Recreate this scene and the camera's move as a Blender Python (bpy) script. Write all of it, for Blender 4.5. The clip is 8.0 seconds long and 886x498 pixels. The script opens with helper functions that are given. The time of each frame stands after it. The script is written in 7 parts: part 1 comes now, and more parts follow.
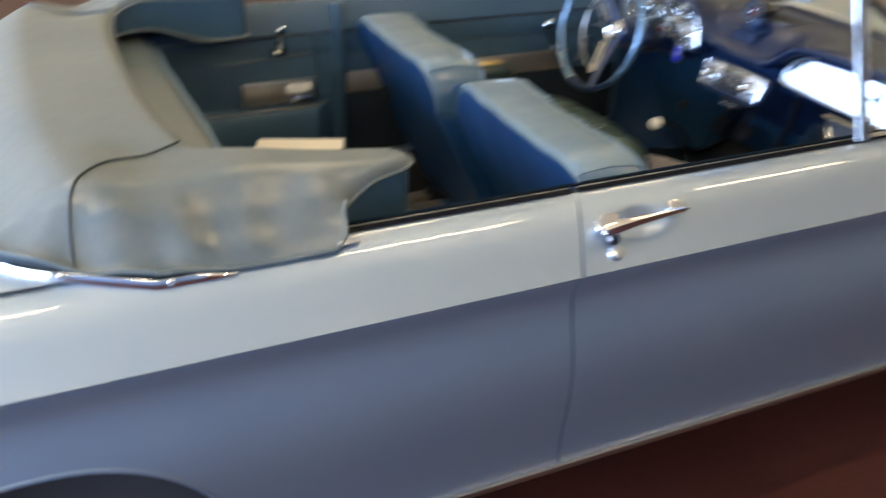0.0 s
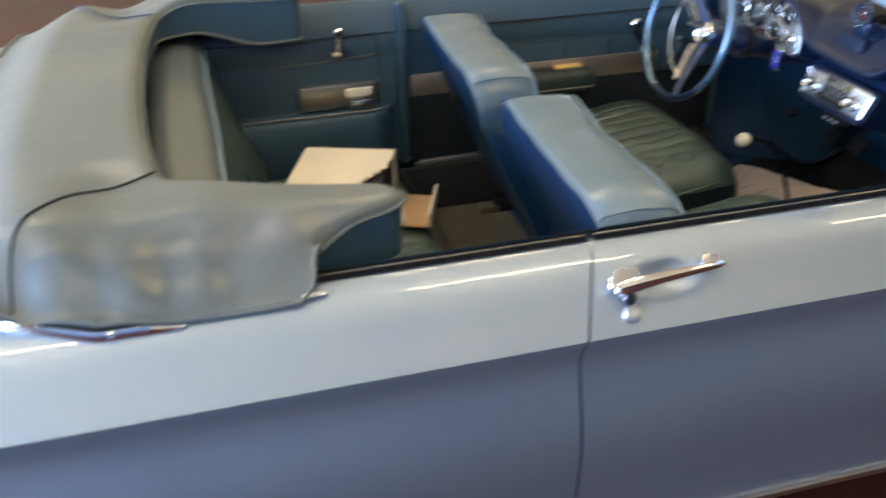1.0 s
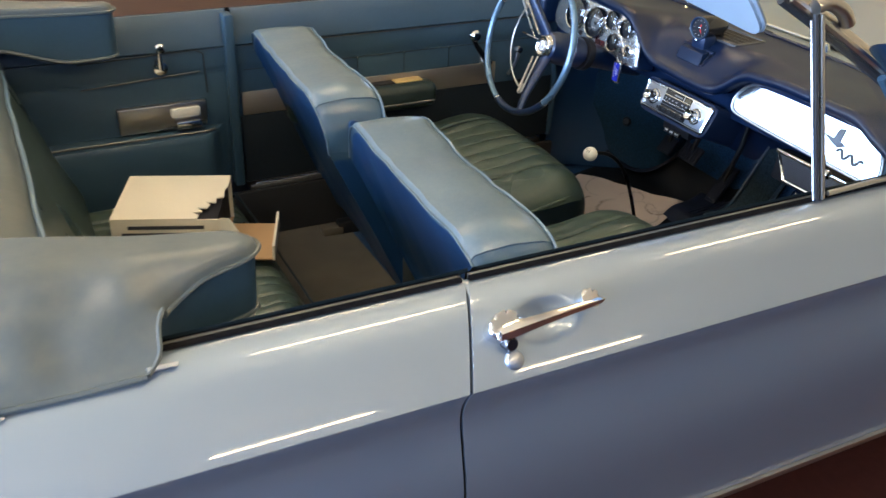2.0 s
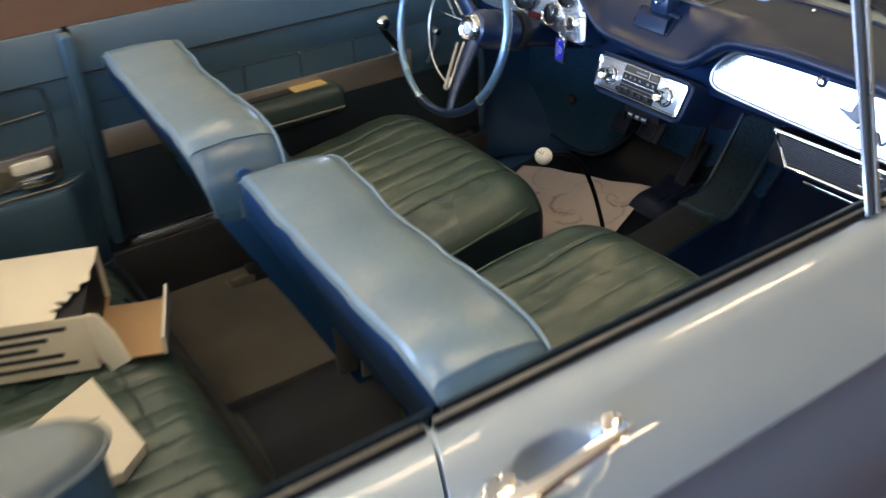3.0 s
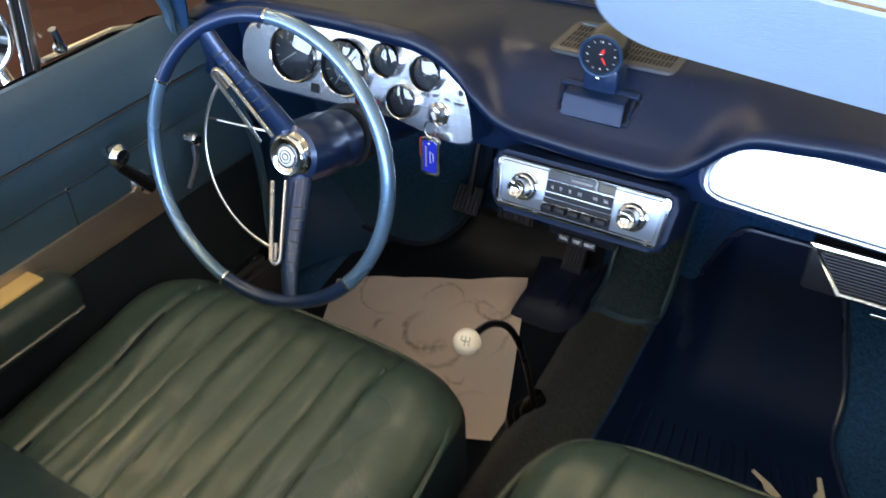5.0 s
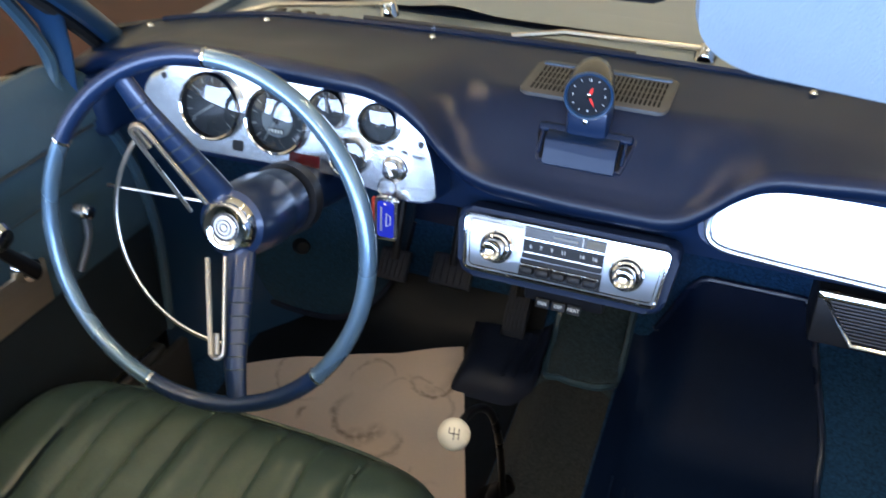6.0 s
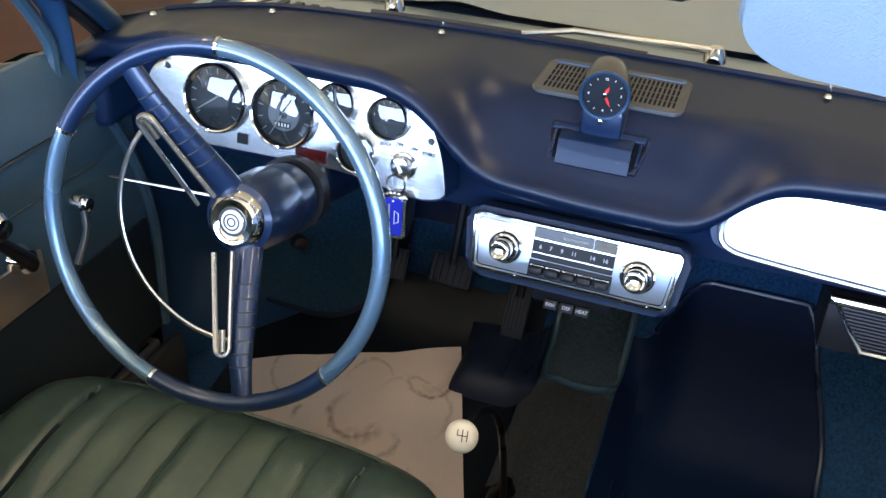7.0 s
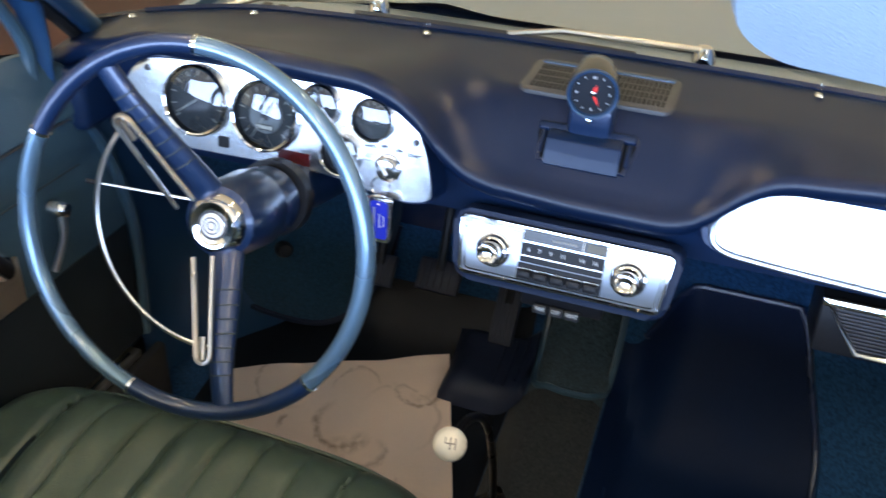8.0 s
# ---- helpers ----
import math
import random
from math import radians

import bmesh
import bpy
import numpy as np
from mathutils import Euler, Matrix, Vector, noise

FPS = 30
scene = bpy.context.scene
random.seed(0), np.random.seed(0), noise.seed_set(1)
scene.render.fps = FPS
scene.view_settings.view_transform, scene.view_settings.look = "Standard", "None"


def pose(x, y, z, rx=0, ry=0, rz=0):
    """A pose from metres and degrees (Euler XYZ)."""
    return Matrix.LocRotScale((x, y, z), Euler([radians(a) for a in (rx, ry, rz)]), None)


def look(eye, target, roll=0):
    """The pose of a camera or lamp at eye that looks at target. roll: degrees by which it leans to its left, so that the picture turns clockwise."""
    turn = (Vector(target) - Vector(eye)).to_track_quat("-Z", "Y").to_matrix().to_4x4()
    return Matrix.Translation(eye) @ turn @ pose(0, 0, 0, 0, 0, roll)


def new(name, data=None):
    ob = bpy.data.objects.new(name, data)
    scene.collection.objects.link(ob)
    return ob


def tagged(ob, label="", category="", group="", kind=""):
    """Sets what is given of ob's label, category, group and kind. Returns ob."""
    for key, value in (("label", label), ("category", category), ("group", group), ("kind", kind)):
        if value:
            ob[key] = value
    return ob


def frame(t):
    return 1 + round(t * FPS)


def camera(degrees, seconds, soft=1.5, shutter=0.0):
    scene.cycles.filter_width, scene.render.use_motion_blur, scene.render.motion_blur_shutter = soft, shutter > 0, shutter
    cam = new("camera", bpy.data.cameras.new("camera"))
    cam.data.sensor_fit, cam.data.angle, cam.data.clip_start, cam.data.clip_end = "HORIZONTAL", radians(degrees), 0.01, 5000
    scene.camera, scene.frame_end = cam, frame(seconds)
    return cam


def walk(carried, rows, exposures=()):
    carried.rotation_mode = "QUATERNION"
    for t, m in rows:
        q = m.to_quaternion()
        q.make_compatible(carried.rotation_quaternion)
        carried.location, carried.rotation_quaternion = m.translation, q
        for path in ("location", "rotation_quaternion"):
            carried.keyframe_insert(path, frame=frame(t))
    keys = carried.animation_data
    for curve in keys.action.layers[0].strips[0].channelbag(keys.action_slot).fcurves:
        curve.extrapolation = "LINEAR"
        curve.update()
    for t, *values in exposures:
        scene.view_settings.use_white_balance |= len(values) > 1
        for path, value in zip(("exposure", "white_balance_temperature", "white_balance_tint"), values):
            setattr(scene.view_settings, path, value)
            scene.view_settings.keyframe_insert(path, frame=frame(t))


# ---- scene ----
cam = camera(51.5, 8.0, shutter=0.7)
PATH = [
    (0, (-0.912, -2.051, 1.538), (-0.154, -0.45, 0.609), 1.5),
    (0.2, (-0.817, -2.011, 1.541), (-0.239, -0.374, 0.549), 1.1),
    (0.4, (-0.733, -1.988, 1.539), (-0.284, -0.314, 0.542), 0.1),
    (0.5, (-0.704, -1.98, 1.535), (-0.271, -0.303, 0.534), -0.1),
    (0.6, (-0.671, -1.972, 1.537), (-0.246, -0.301, 0.524), 0.3),
    (0.8, (-0.614, -1.958, 1.547), (-0.242, -0.270, 0.541), -0.9),
    (0.9, (-0.599, -1.947, 1.553), (-0.195, -0.255, 0.567), -1.3),
    (1, (-0.593, -1.937, 1.562), (-0.138, -0.252, 0.586), -1.0),
    (1.1, (-0.593, -1.926, 1.564), (-0.078, -0.252, 0.597), -0.6),
    (1.3, (-0.600, -1.892, 1.560), (0.030, -0.265, 0.582), 0.9),
    (1.5, (-0.603, -1.869, 1.557), (0.078, -0.264, 0.576), 1.4),
    (1.7, (-0.604, -1.837, 1.562), (0.144, -0.257, 0.59), 1.9),
    (2.8, (-0.45, -1.443, 1.499), (0.469, 0.017, 0.486), -0.1),
    (2.9, (-0.405, -1.383, 1.490), (0.518, 0.066, 0.465), -1.7),
    (3, (-0.376, -1.33, 1.49), (0.542, 0.102, 0.438), -2.7),
    (3.2, (-0.316, -1.188, 1.474), (0.679, 0.174, 0.400), -1.2),
    (3.4, (-0.311, -1.074, 1.473), (0.799, 0.196, 0.399), -0.6),
    (3.5, (-0.299, -1.02, 1.471), (0.855, 0.194, 0.378), -0.8),
    (3.6, (-0.282, -0.963, 1.483), (0.929, 0.158, 0.354), -0.3),
    (3.8, (-0.251, -0.845, 1.480), (1.048, 0.159, 0.337), 0.3),
    (3.9, (-0.232, -0.792, 1.482), (1.073, 0.188, 0.325), -0.2),
    (4, (-0.207, -0.743, 1.477), (1.089, 0.246, 0.319), -0.8),
    (4.2, (-0.130, -0.641, 1.475), (1.124, 0.419, 0.334), -2.5),
    (4.3, (-0.098, -0.592, 1.478), (1.156, 0.458, 0.327), -2.5),
    (4.4, (-0.069, -0.554, 1.474), (1.200, 0.452, 0.301), -2.7),
    (4.5, (-0.046, -0.531, 1.473), (1.243, 0.439, 0.291), -2.9),
    (4.6, (-0.036, -0.510, 1.466), (1.282, 0.426, 0.288), -3.0),
    (4.7, (-0.029, -0.489, 1.463), (1.297, 0.419, 0.273), -2.9),
    (5.8, (0.042, -0.208, 1.374), (1.58, 0.453, 0.279), 0.3),
    (6, (0.056, -0.185, 1.358), (1.632, 0.39, 0.27), 1.1),
    (6.2, (0.056, -0.168, 1.344), (1.636, 0.369, 0.242), 2.3),
    (6.4, (0.055, -0.158, 1.339), (1.631, 0.367, 0.224), 3.0),
    (6.5, (0.055, -0.157, 1.337), (1.632, 0.371, 0.226), 3.0),
    (6.7, (0.054, -0.154, 1.341), (1.636, 0.384, 0.242), 3.1),
    (7, (0.058, -0.147, 1.347), (1.648, 0.387, 0.258), 2.9),
    (7.2, (0.060, -0.146, 1.347), (1.653, 0.382, 0.259), 3.0),
    (7.5, (0.064, -0.139, 1.338), (1.679, 0.374, 0.275), 3.5),
    (7.7, (0.067, -0.137, 1.330), (1.677, 0.377, 0.261), 3.5),
    (7.9, (0.073, -0.141, 1.330), (1.678, 0.388, 0.262), 3.1),
    (8, (0.074, -0.145, 1.327), (1.684, 0.371, 0.258), 2.9),
]
walk(cam, [(t, look(eye, target, roll)) for t, eye, target, roll in PATH], [(0.0, 0.28, 6020, 17.0), (4.0, 0.30, 6020, 17.0), (8.0, 0.38, 6020, 17.0)])


# ---- world, sun, large lights and exposure ----
world = bpy.data.worlds.new("sky")
scene.world = world
world.use_nodes = True
wn = world.node_tree.nodes
sky = wn.new("ShaderNodeTexSky")
sky.sky_type, sky.sun_disc = "NISHITA", False
sky.sun_elevation, sky.sun_rotation = radians(42), radians(-70)
world.node_tree.links.new(sky.outputs[0], wn["Background"].inputs[0])
wn["Background"].inputs[1].default_value = 0.12
sun = new("sun", bpy.data.lights.new("sun", "SUN"))
sun.data.energy, sun.data.angle, sun.data.color = 3.0, radians(0.5), (1.0, 0.95, 0.88)
sun.matrix_basis = look((-9, 5, 10), (-6, 0, 0))
ROOM_X0, ROOM_X1, ROOM_Y0, ROOM_Y1, ROOM_H = -5.6, 5.4, -6.4, 5.6, 4.1
GATE_Y0, GATE_Y1, GATE_H = -5.4, 5.2, 3.0


def area_lamp(name, eye, target, size_x, size_y, watts, colour):
    lamp = bpy.data.lights.new(name, "AREA")
    lamp.shape, lamp.size, lamp.size_y, lamp.energy, lamp.color = "RECTANGLE", size_x, size_y, watts, colour
    ob = new(name, lamp)
    ob.matrix_basis = look(eye, target)
    return ob


# daylight in the open gate behind the car, and the lit opening of the front window
area_lamp("gate_daylight", (ROOM_X0 + 0.05, -0.10, 1.55), (0, -0.10, 1.5), 10.5, 2.8, 1350, (0.51, 0.71, 1.0))

# ---- materials ----


def mat(name, base, rough=0.5, metal=0.0, vary=0.12, scale=6.0, fine=90.0, bump=0.0, bump_scale=200.0, coat=0.0,
        spec=0.5, sheen=0.0, tint=None, stretch=(1, 1, 1), rough_vary=0.08):
    """A surface with variation at two scales, fine relief and uneven gloss."""
    m = bpy.data.materials.new(name)
    m.use_nodes = True
    n, l = m.node_tree.nodes, m.node_tree.links
    p = n["Principled BSDF"]
    co = n.new("ShaderNodeTexCoord")
    mp = n.new("ShaderNodeMapping")
    mp.inputs["Scale"].default_value = stretch
    l.new(co.outputs["Object"], mp.inputs[0])
    big, small = n.new("ShaderNodeTexNoise"), n.new("ShaderNodeTexNoise")
    big.inputs["Scale"].default_value, big.inputs["Detail"].default_value = scale, 1.5
    small.inputs["Scale"].default_value, small.inputs["Detail"].default_value = fine, 3
    for t in (big, small):
        l.new(mp.outputs[0], t.inputs["Vector"])
    mean = n.new("ShaderNodeMath")
    mean.operation = "MULTIPLY_ADD"
    mean.inputs[1].default_value, mean.inputs[2].default_value = 0.4, 0.0
    l.new(small.outputs[0], mean.inputs[0])
    add = n.new("ShaderNodeMath")
    add.operation = "MULTIPLY_ADD"
    add.inputs[1].default_value = 0.6
    l.new(big.outputs[0], add.inputs[0])
    l.new(mean.outputs[0], add.inputs[2])
    ramp = n.new("ShaderNodeValToRGB")
    other = tint or base
    ramp.color_ramp.elements[0].position, ramp.color_ramp.elements[1].position = 0.2, 0.8
    ramp.color_ramp.elements[0].color = (*[c * (1 - vary) for c in base], 1)
    ramp.color_ramp.elements[1].color = (*[min(1, c * (1 + vary)) for c in other], 1)
    l.new(add.outputs[0], ramp.inputs[0])
    l.new(ramp.outputs[0], p.inputs["Base Color"])
    rr = n.new("ShaderNodeMapRange")
    rr.inputs["From Min"].default_value, rr.inputs["From Max"].default_value = 0.1, 0.9
    rr.inputs["To Min"].default_value, rr.inputs["To Max"].default_value = max(0.02, rough - rough_vary), min(1, rough + rough_vary)
    l.new(big.outputs[0], rr.inputs[0])
    l.new(rr.outputs[0], p.inputs["Roughness"])
    p.inputs["Metallic"].default_value = metal
    p.inputs["Coat Weight"].default_value = coat
    p.inputs["Coat Roughness"].default_value = 0.02
    p.inputs["Specular IOR Level"].default_value = spec
    p.inputs["Sheen Weight"].default_value = sheen
    if bump:
        tex = n.new("ShaderNodeTexNoise")
        tex.inputs["Scale"].default_value, tex.inputs["Detail"].default_value = bump_scale, 4
        l.new(mp.outputs[0], tex.inputs["Vector"])
        b = n.new("ShaderNodeBump")
        b.inputs["Strength"].default_value, b.inputs["Distance"].default_value = bump, 0.002
        l.new(tex.outputs[0], b.inputs["Height"])
        l.new(b.outputs[0], p.inputs["Normal"])
    return m


def glow(name, colour, strength):
    m = bpy.data.materials.new(name)
    m.use_nodes = True
    p = m.node_tree.nodes["Principled BSDF"]
    p.inputs["Base Color"].default_value = (*colour, 1)
    p.inputs["Emission Color"].default_value = (*colour, 1)
    p.inputs["Emission Strength"].default_value = strength
    return m


def thin_glass(name, tint=(0.93, 0.97, 0.95), gloss_share=0.06):
    m = bpy.data.materials.new(name)
    m.use_nodes = True
    n, l = m.node_tree.nodes, m.node_tree.links
    n.remove(n["Principled BSDF"])
    clear, gloss, mix = n.new("ShaderNodeBsdfTransparent"), n.new("ShaderNodeBsdfGlossy"), n.new("ShaderNodeMixShader")
    clear.inputs[0].default_value = (*tint, 1)
    gloss.inputs["Roughness"].default_value = 0.01
    mix.inputs[0].default_value = gloss_share
    l.new(clear.outputs[0], mix.inputs[1])
    l.new(gloss.outputs[0], mix.inputs[2])
    l.new(mix.outputs[0], n["Material Output"].inputs[0])
    return m


PAINT = mat("silver_blue_paint", (0.285, 0.352, 0.425), 0.46, 0.77, 0.02, 2.0, 900, 0, coat=0.85, rough_vary=0.015)
PAINT_DARK = mat("dark_blue_paint", (0.007, 0.022, 0.066), 0.34, 0.25, 0.08, 4, 300, coat=0.35)
PAINT_TEAL = mat("mid_blue_paint", (0.014, 0.050, 0.118), 0.38, 0.15, 0.06, 4, 300, coat=0.25)
VINYL = mat("teal_vinyl", (0.034, 0.064, 0.064), 0.29, 0, 0.14, 5, 120, 0.22, 420, spec=0.55, tint=(0.056, 0.076, 0.052), rough_vary=0.05)
VINYL_TOP = mat("pale_teal_vinyl", (0.076, 0.130, 0.175), 0.29, 0, 0.12, 7, 90, 0.55, 24, spec=0.6, tint=(0.120, 0.165, 0.178), rough_vary=0.03)
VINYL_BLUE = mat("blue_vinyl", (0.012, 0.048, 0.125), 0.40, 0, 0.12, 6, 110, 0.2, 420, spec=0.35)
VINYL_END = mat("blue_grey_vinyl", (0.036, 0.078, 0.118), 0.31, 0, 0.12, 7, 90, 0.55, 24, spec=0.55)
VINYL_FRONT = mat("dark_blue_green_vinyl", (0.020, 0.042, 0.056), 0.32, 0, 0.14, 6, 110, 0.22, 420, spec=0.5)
VINYL_TRIM = mat("dark_teal_trim_vinyl", (0.034, 0.071, 0.106), 0.33, 0, 0.14, 6, 110, 0.22, 420, spec=0.5)
COVER = mat("boot_cover_vinyl", (0.078, 0.108, 0.122), 0.32, 0, 0.10, 5, 70, 0.55, 20, spec=0.55, tint=(0.108, 0.122, 0.115), rough_vary=0.03)
BEAD = mat("tarnished_bead", (0.13, 0.13, 0.125), 0.4, 0.6, 0.15, 8, 200)
LOWER = mat("dark_lower_board", (0.012, 0.018, 0.024), 0.6, 0, 0.25, 8, 140, 0.2, 300, spec=0.2)
# darker vinyl with shade put into its colour, for seat sides and right trim
SIDE = mat("shade_dark_vinyl", (0.010, 0.019, 0.024), 0.42, 0, 0.15, 6, 110, 0.15, 300, spec=0.3)
RIB = mat("dark_ribs", (0.10, 0.10, 0.11), 0.4, 0.6, 0.1, 20, 200)
GRILLE = mat("grey_grille_plastic", (0.040, 0.041, 0.043), 0.42, 0, 0.15, 20, 200, spec=0.5)
HOUSING = mat("dark_blue_wrinkle_paint", (0.008, 0.018, 0.048), 0.50, 0, 0.12, 8, 200, 0.1, 400, spec=0.25)
KICK = mat("brushed_brown_aluminium", (0.50, 0.44, 0.36), 0.42, 0.9, 0.10, 5, 240, 0.05, 300, stretch=(0.05, 1, 1))
ARM = mat("dark_green_arm_vinyl", (0.020, 0.034, 0.032), 0.33, 0, 0.14, 6, 110, 0.3, 60, spec=0.4)
SATIN = mat("satin_aluminium", (0.56, 0.61, 0.68), 0.32, 1.0, 0.04, 5, 240, 0.05, 300, stretch=(1, 0.05, 1))
PIPING = mat("pale_piping", (0.125, 0.19, 0.255), 0.38, 0, 0.1, 20, 200)
SLOT = mat("slot_black", (0.005, 0.005, 0.006), 0.8, 0, 0.2, 20, 200, spec=0.1)
SEAM = mat("dark_seam", (0.02, 0.03, 0.035), 0.7)
DASH = mat("dash_vinyl", (0.0022, 0.0090, 0.0300), 0.34, 0, 0.14, 8, 160, 0.0, 520, spec=0.31)
POD = mat("dark_glossy_shell", (0.020, 0.019, 0.020), 0.24, 0, 0.1, 12, 200, spec=0.6)
VISOR = mat("pale_blue_visor_vinyl", (0.29, 0.365, 0.435), 0.42, 0, 0.06, 9, 120, 0.35, 480)
CHROME = mat("chrome", (0.82, 0.82, 0.82), 0.08, 1.0, 0.03, 12, 200, rough_vary=0.03)
BRUSHED = mat("brushed_aluminium", (0.68, 0.70, 0.72), 0.24, 1.0, 0.04, 5, 240, 0.06, 300, stretch=(1, 0.05, 1))
STAINLESS = mat("dull_stainless", (0.55, 0.52, 0.47), 0.3, 1.0, 0.06, 6, 200, stretch=(0.1, 1, 1))
RUBBER = mat("black_rubber", (0.018, 0.018, 0.019), 0.6, 0, 0.2, 8, 120, 0.2, 300)
MAT_NAVY = mat("navy_rubber_mat", (0.0046, 0.0128, 0.041), 0.56, 0, 0.2, 9, 140, 0.15, 300, spec=0.08)
FOOT_METAL = mat("tarnished_metal", (0.17, 0.14, 0.10), 0.5, 0.4, 0.3, 30, 200)
CARPET_B = mat("blue_carpet", (0.016, 0.060, 0.145), 0.95, 0, 0.85, 190, 420, 1.0, 420, spec=0.1, sheen=0.1)
CARPET_W = mat("teal_arch_carpet", (0.012, 0.042, 0.080), 0.95, 0, 0.6, 190, 420, 1.0, 420, spec=0.1, sheen=0.1)
HUMP = mat("moulded_navy_rubber", (0.009, 0.014, 0.032), 0.5, 0, 0.15, 9, 140, 0.1, 300, spec=0.3)
IRON = mat("black_iron", (0.004, 0.004, 0.005), 0.3, 0, 0.2, 20, 200, spec=0.22)
CARPET_T = mat("tunnel_carpet_green", (0.021, 0.0245, 0.0265), 0.95, 0, 0.9, 190, 420, 1.0, 420, spec=0.1, sheen=0.1)
CARPET_U = mat("grey_blue_loop_carpet", (0.032, 0.054, 0.068), 0.95, 0, 0.9, 190, 420, 1.0, 420, spec=0.1, sheen=0.1)
MAT_BLACK = mat("black_rubber_mat", (0.005, 0.007, 0.011), 0.5, 0, 0.2, 9, 140, 0.15, 300, spec=0.2)
CARPET_R = mat("worn_brown_carpet", (0.105, 0.088, 0.060), 0.95, 0, 0.35, 12, 420, 0.9, 700, spec=0.1, sheen=0.2)
BLACK = mat("black_plastic", (0.012, 0.013, 0.016), 0.42, 0, 0.2, 20, 200, spec=0.22)
TRAY_BLUE = mat("blue_metal", (0.003, 0.0125, 0.038), 0.36, 0.1, 0.08, 8, 300, coat=0.08, spec=0.18)
DIAL = mat("dial_black", (0.009, 0.011, 0.016), 0.35, 0, 0.15, 30, 200, spec=0.25)
WHITE = mat("white_plastic", (0.78, 0.75, 0.66), 0.3, 0, 0.04, 30, 200)
MARK = mat("white_marking", (0.75, 0.76, 0.74), 0.5, 0, 0.03)
EMBLEM = mat("dark_emblem_metal", (0.12, 0.14, 0.17), 0.45, 0.2)
PALE_MARK = mat("pale_marking", (0.42, 0.44, 0.45), 0.5)
GREY_MARK = mat("dim_marking", (0.22, 0.23, 0.23), 0.5)
INK = mat("dark_marking", (0.03, 0.03, 0.035), 0.5)
RED = mat("red_plastic", (0.75, 0.03, 0.02), 0.35)
RED_DARK = mat("dark_red_lens", (0.075, 0.009, 0.012), 0.2, 0, 0.1, 40, coat=0.5)
FOB_BLUE = mat("blue_enamel", (0.02, 0.03, 0.38), 0.2, 0, 0.05, coat=0.8)
CARD_W = mat("white_cardboard", (0.66, 0.60, 0.47), 0.75, 0, 0.06, 8, 160, 0.1, 200)
CARD_B = mat("brown_cardboard", (0.40, 0.25, 0.12), 0.8, 0, 0.08, 9, 120, 0.15, 150)


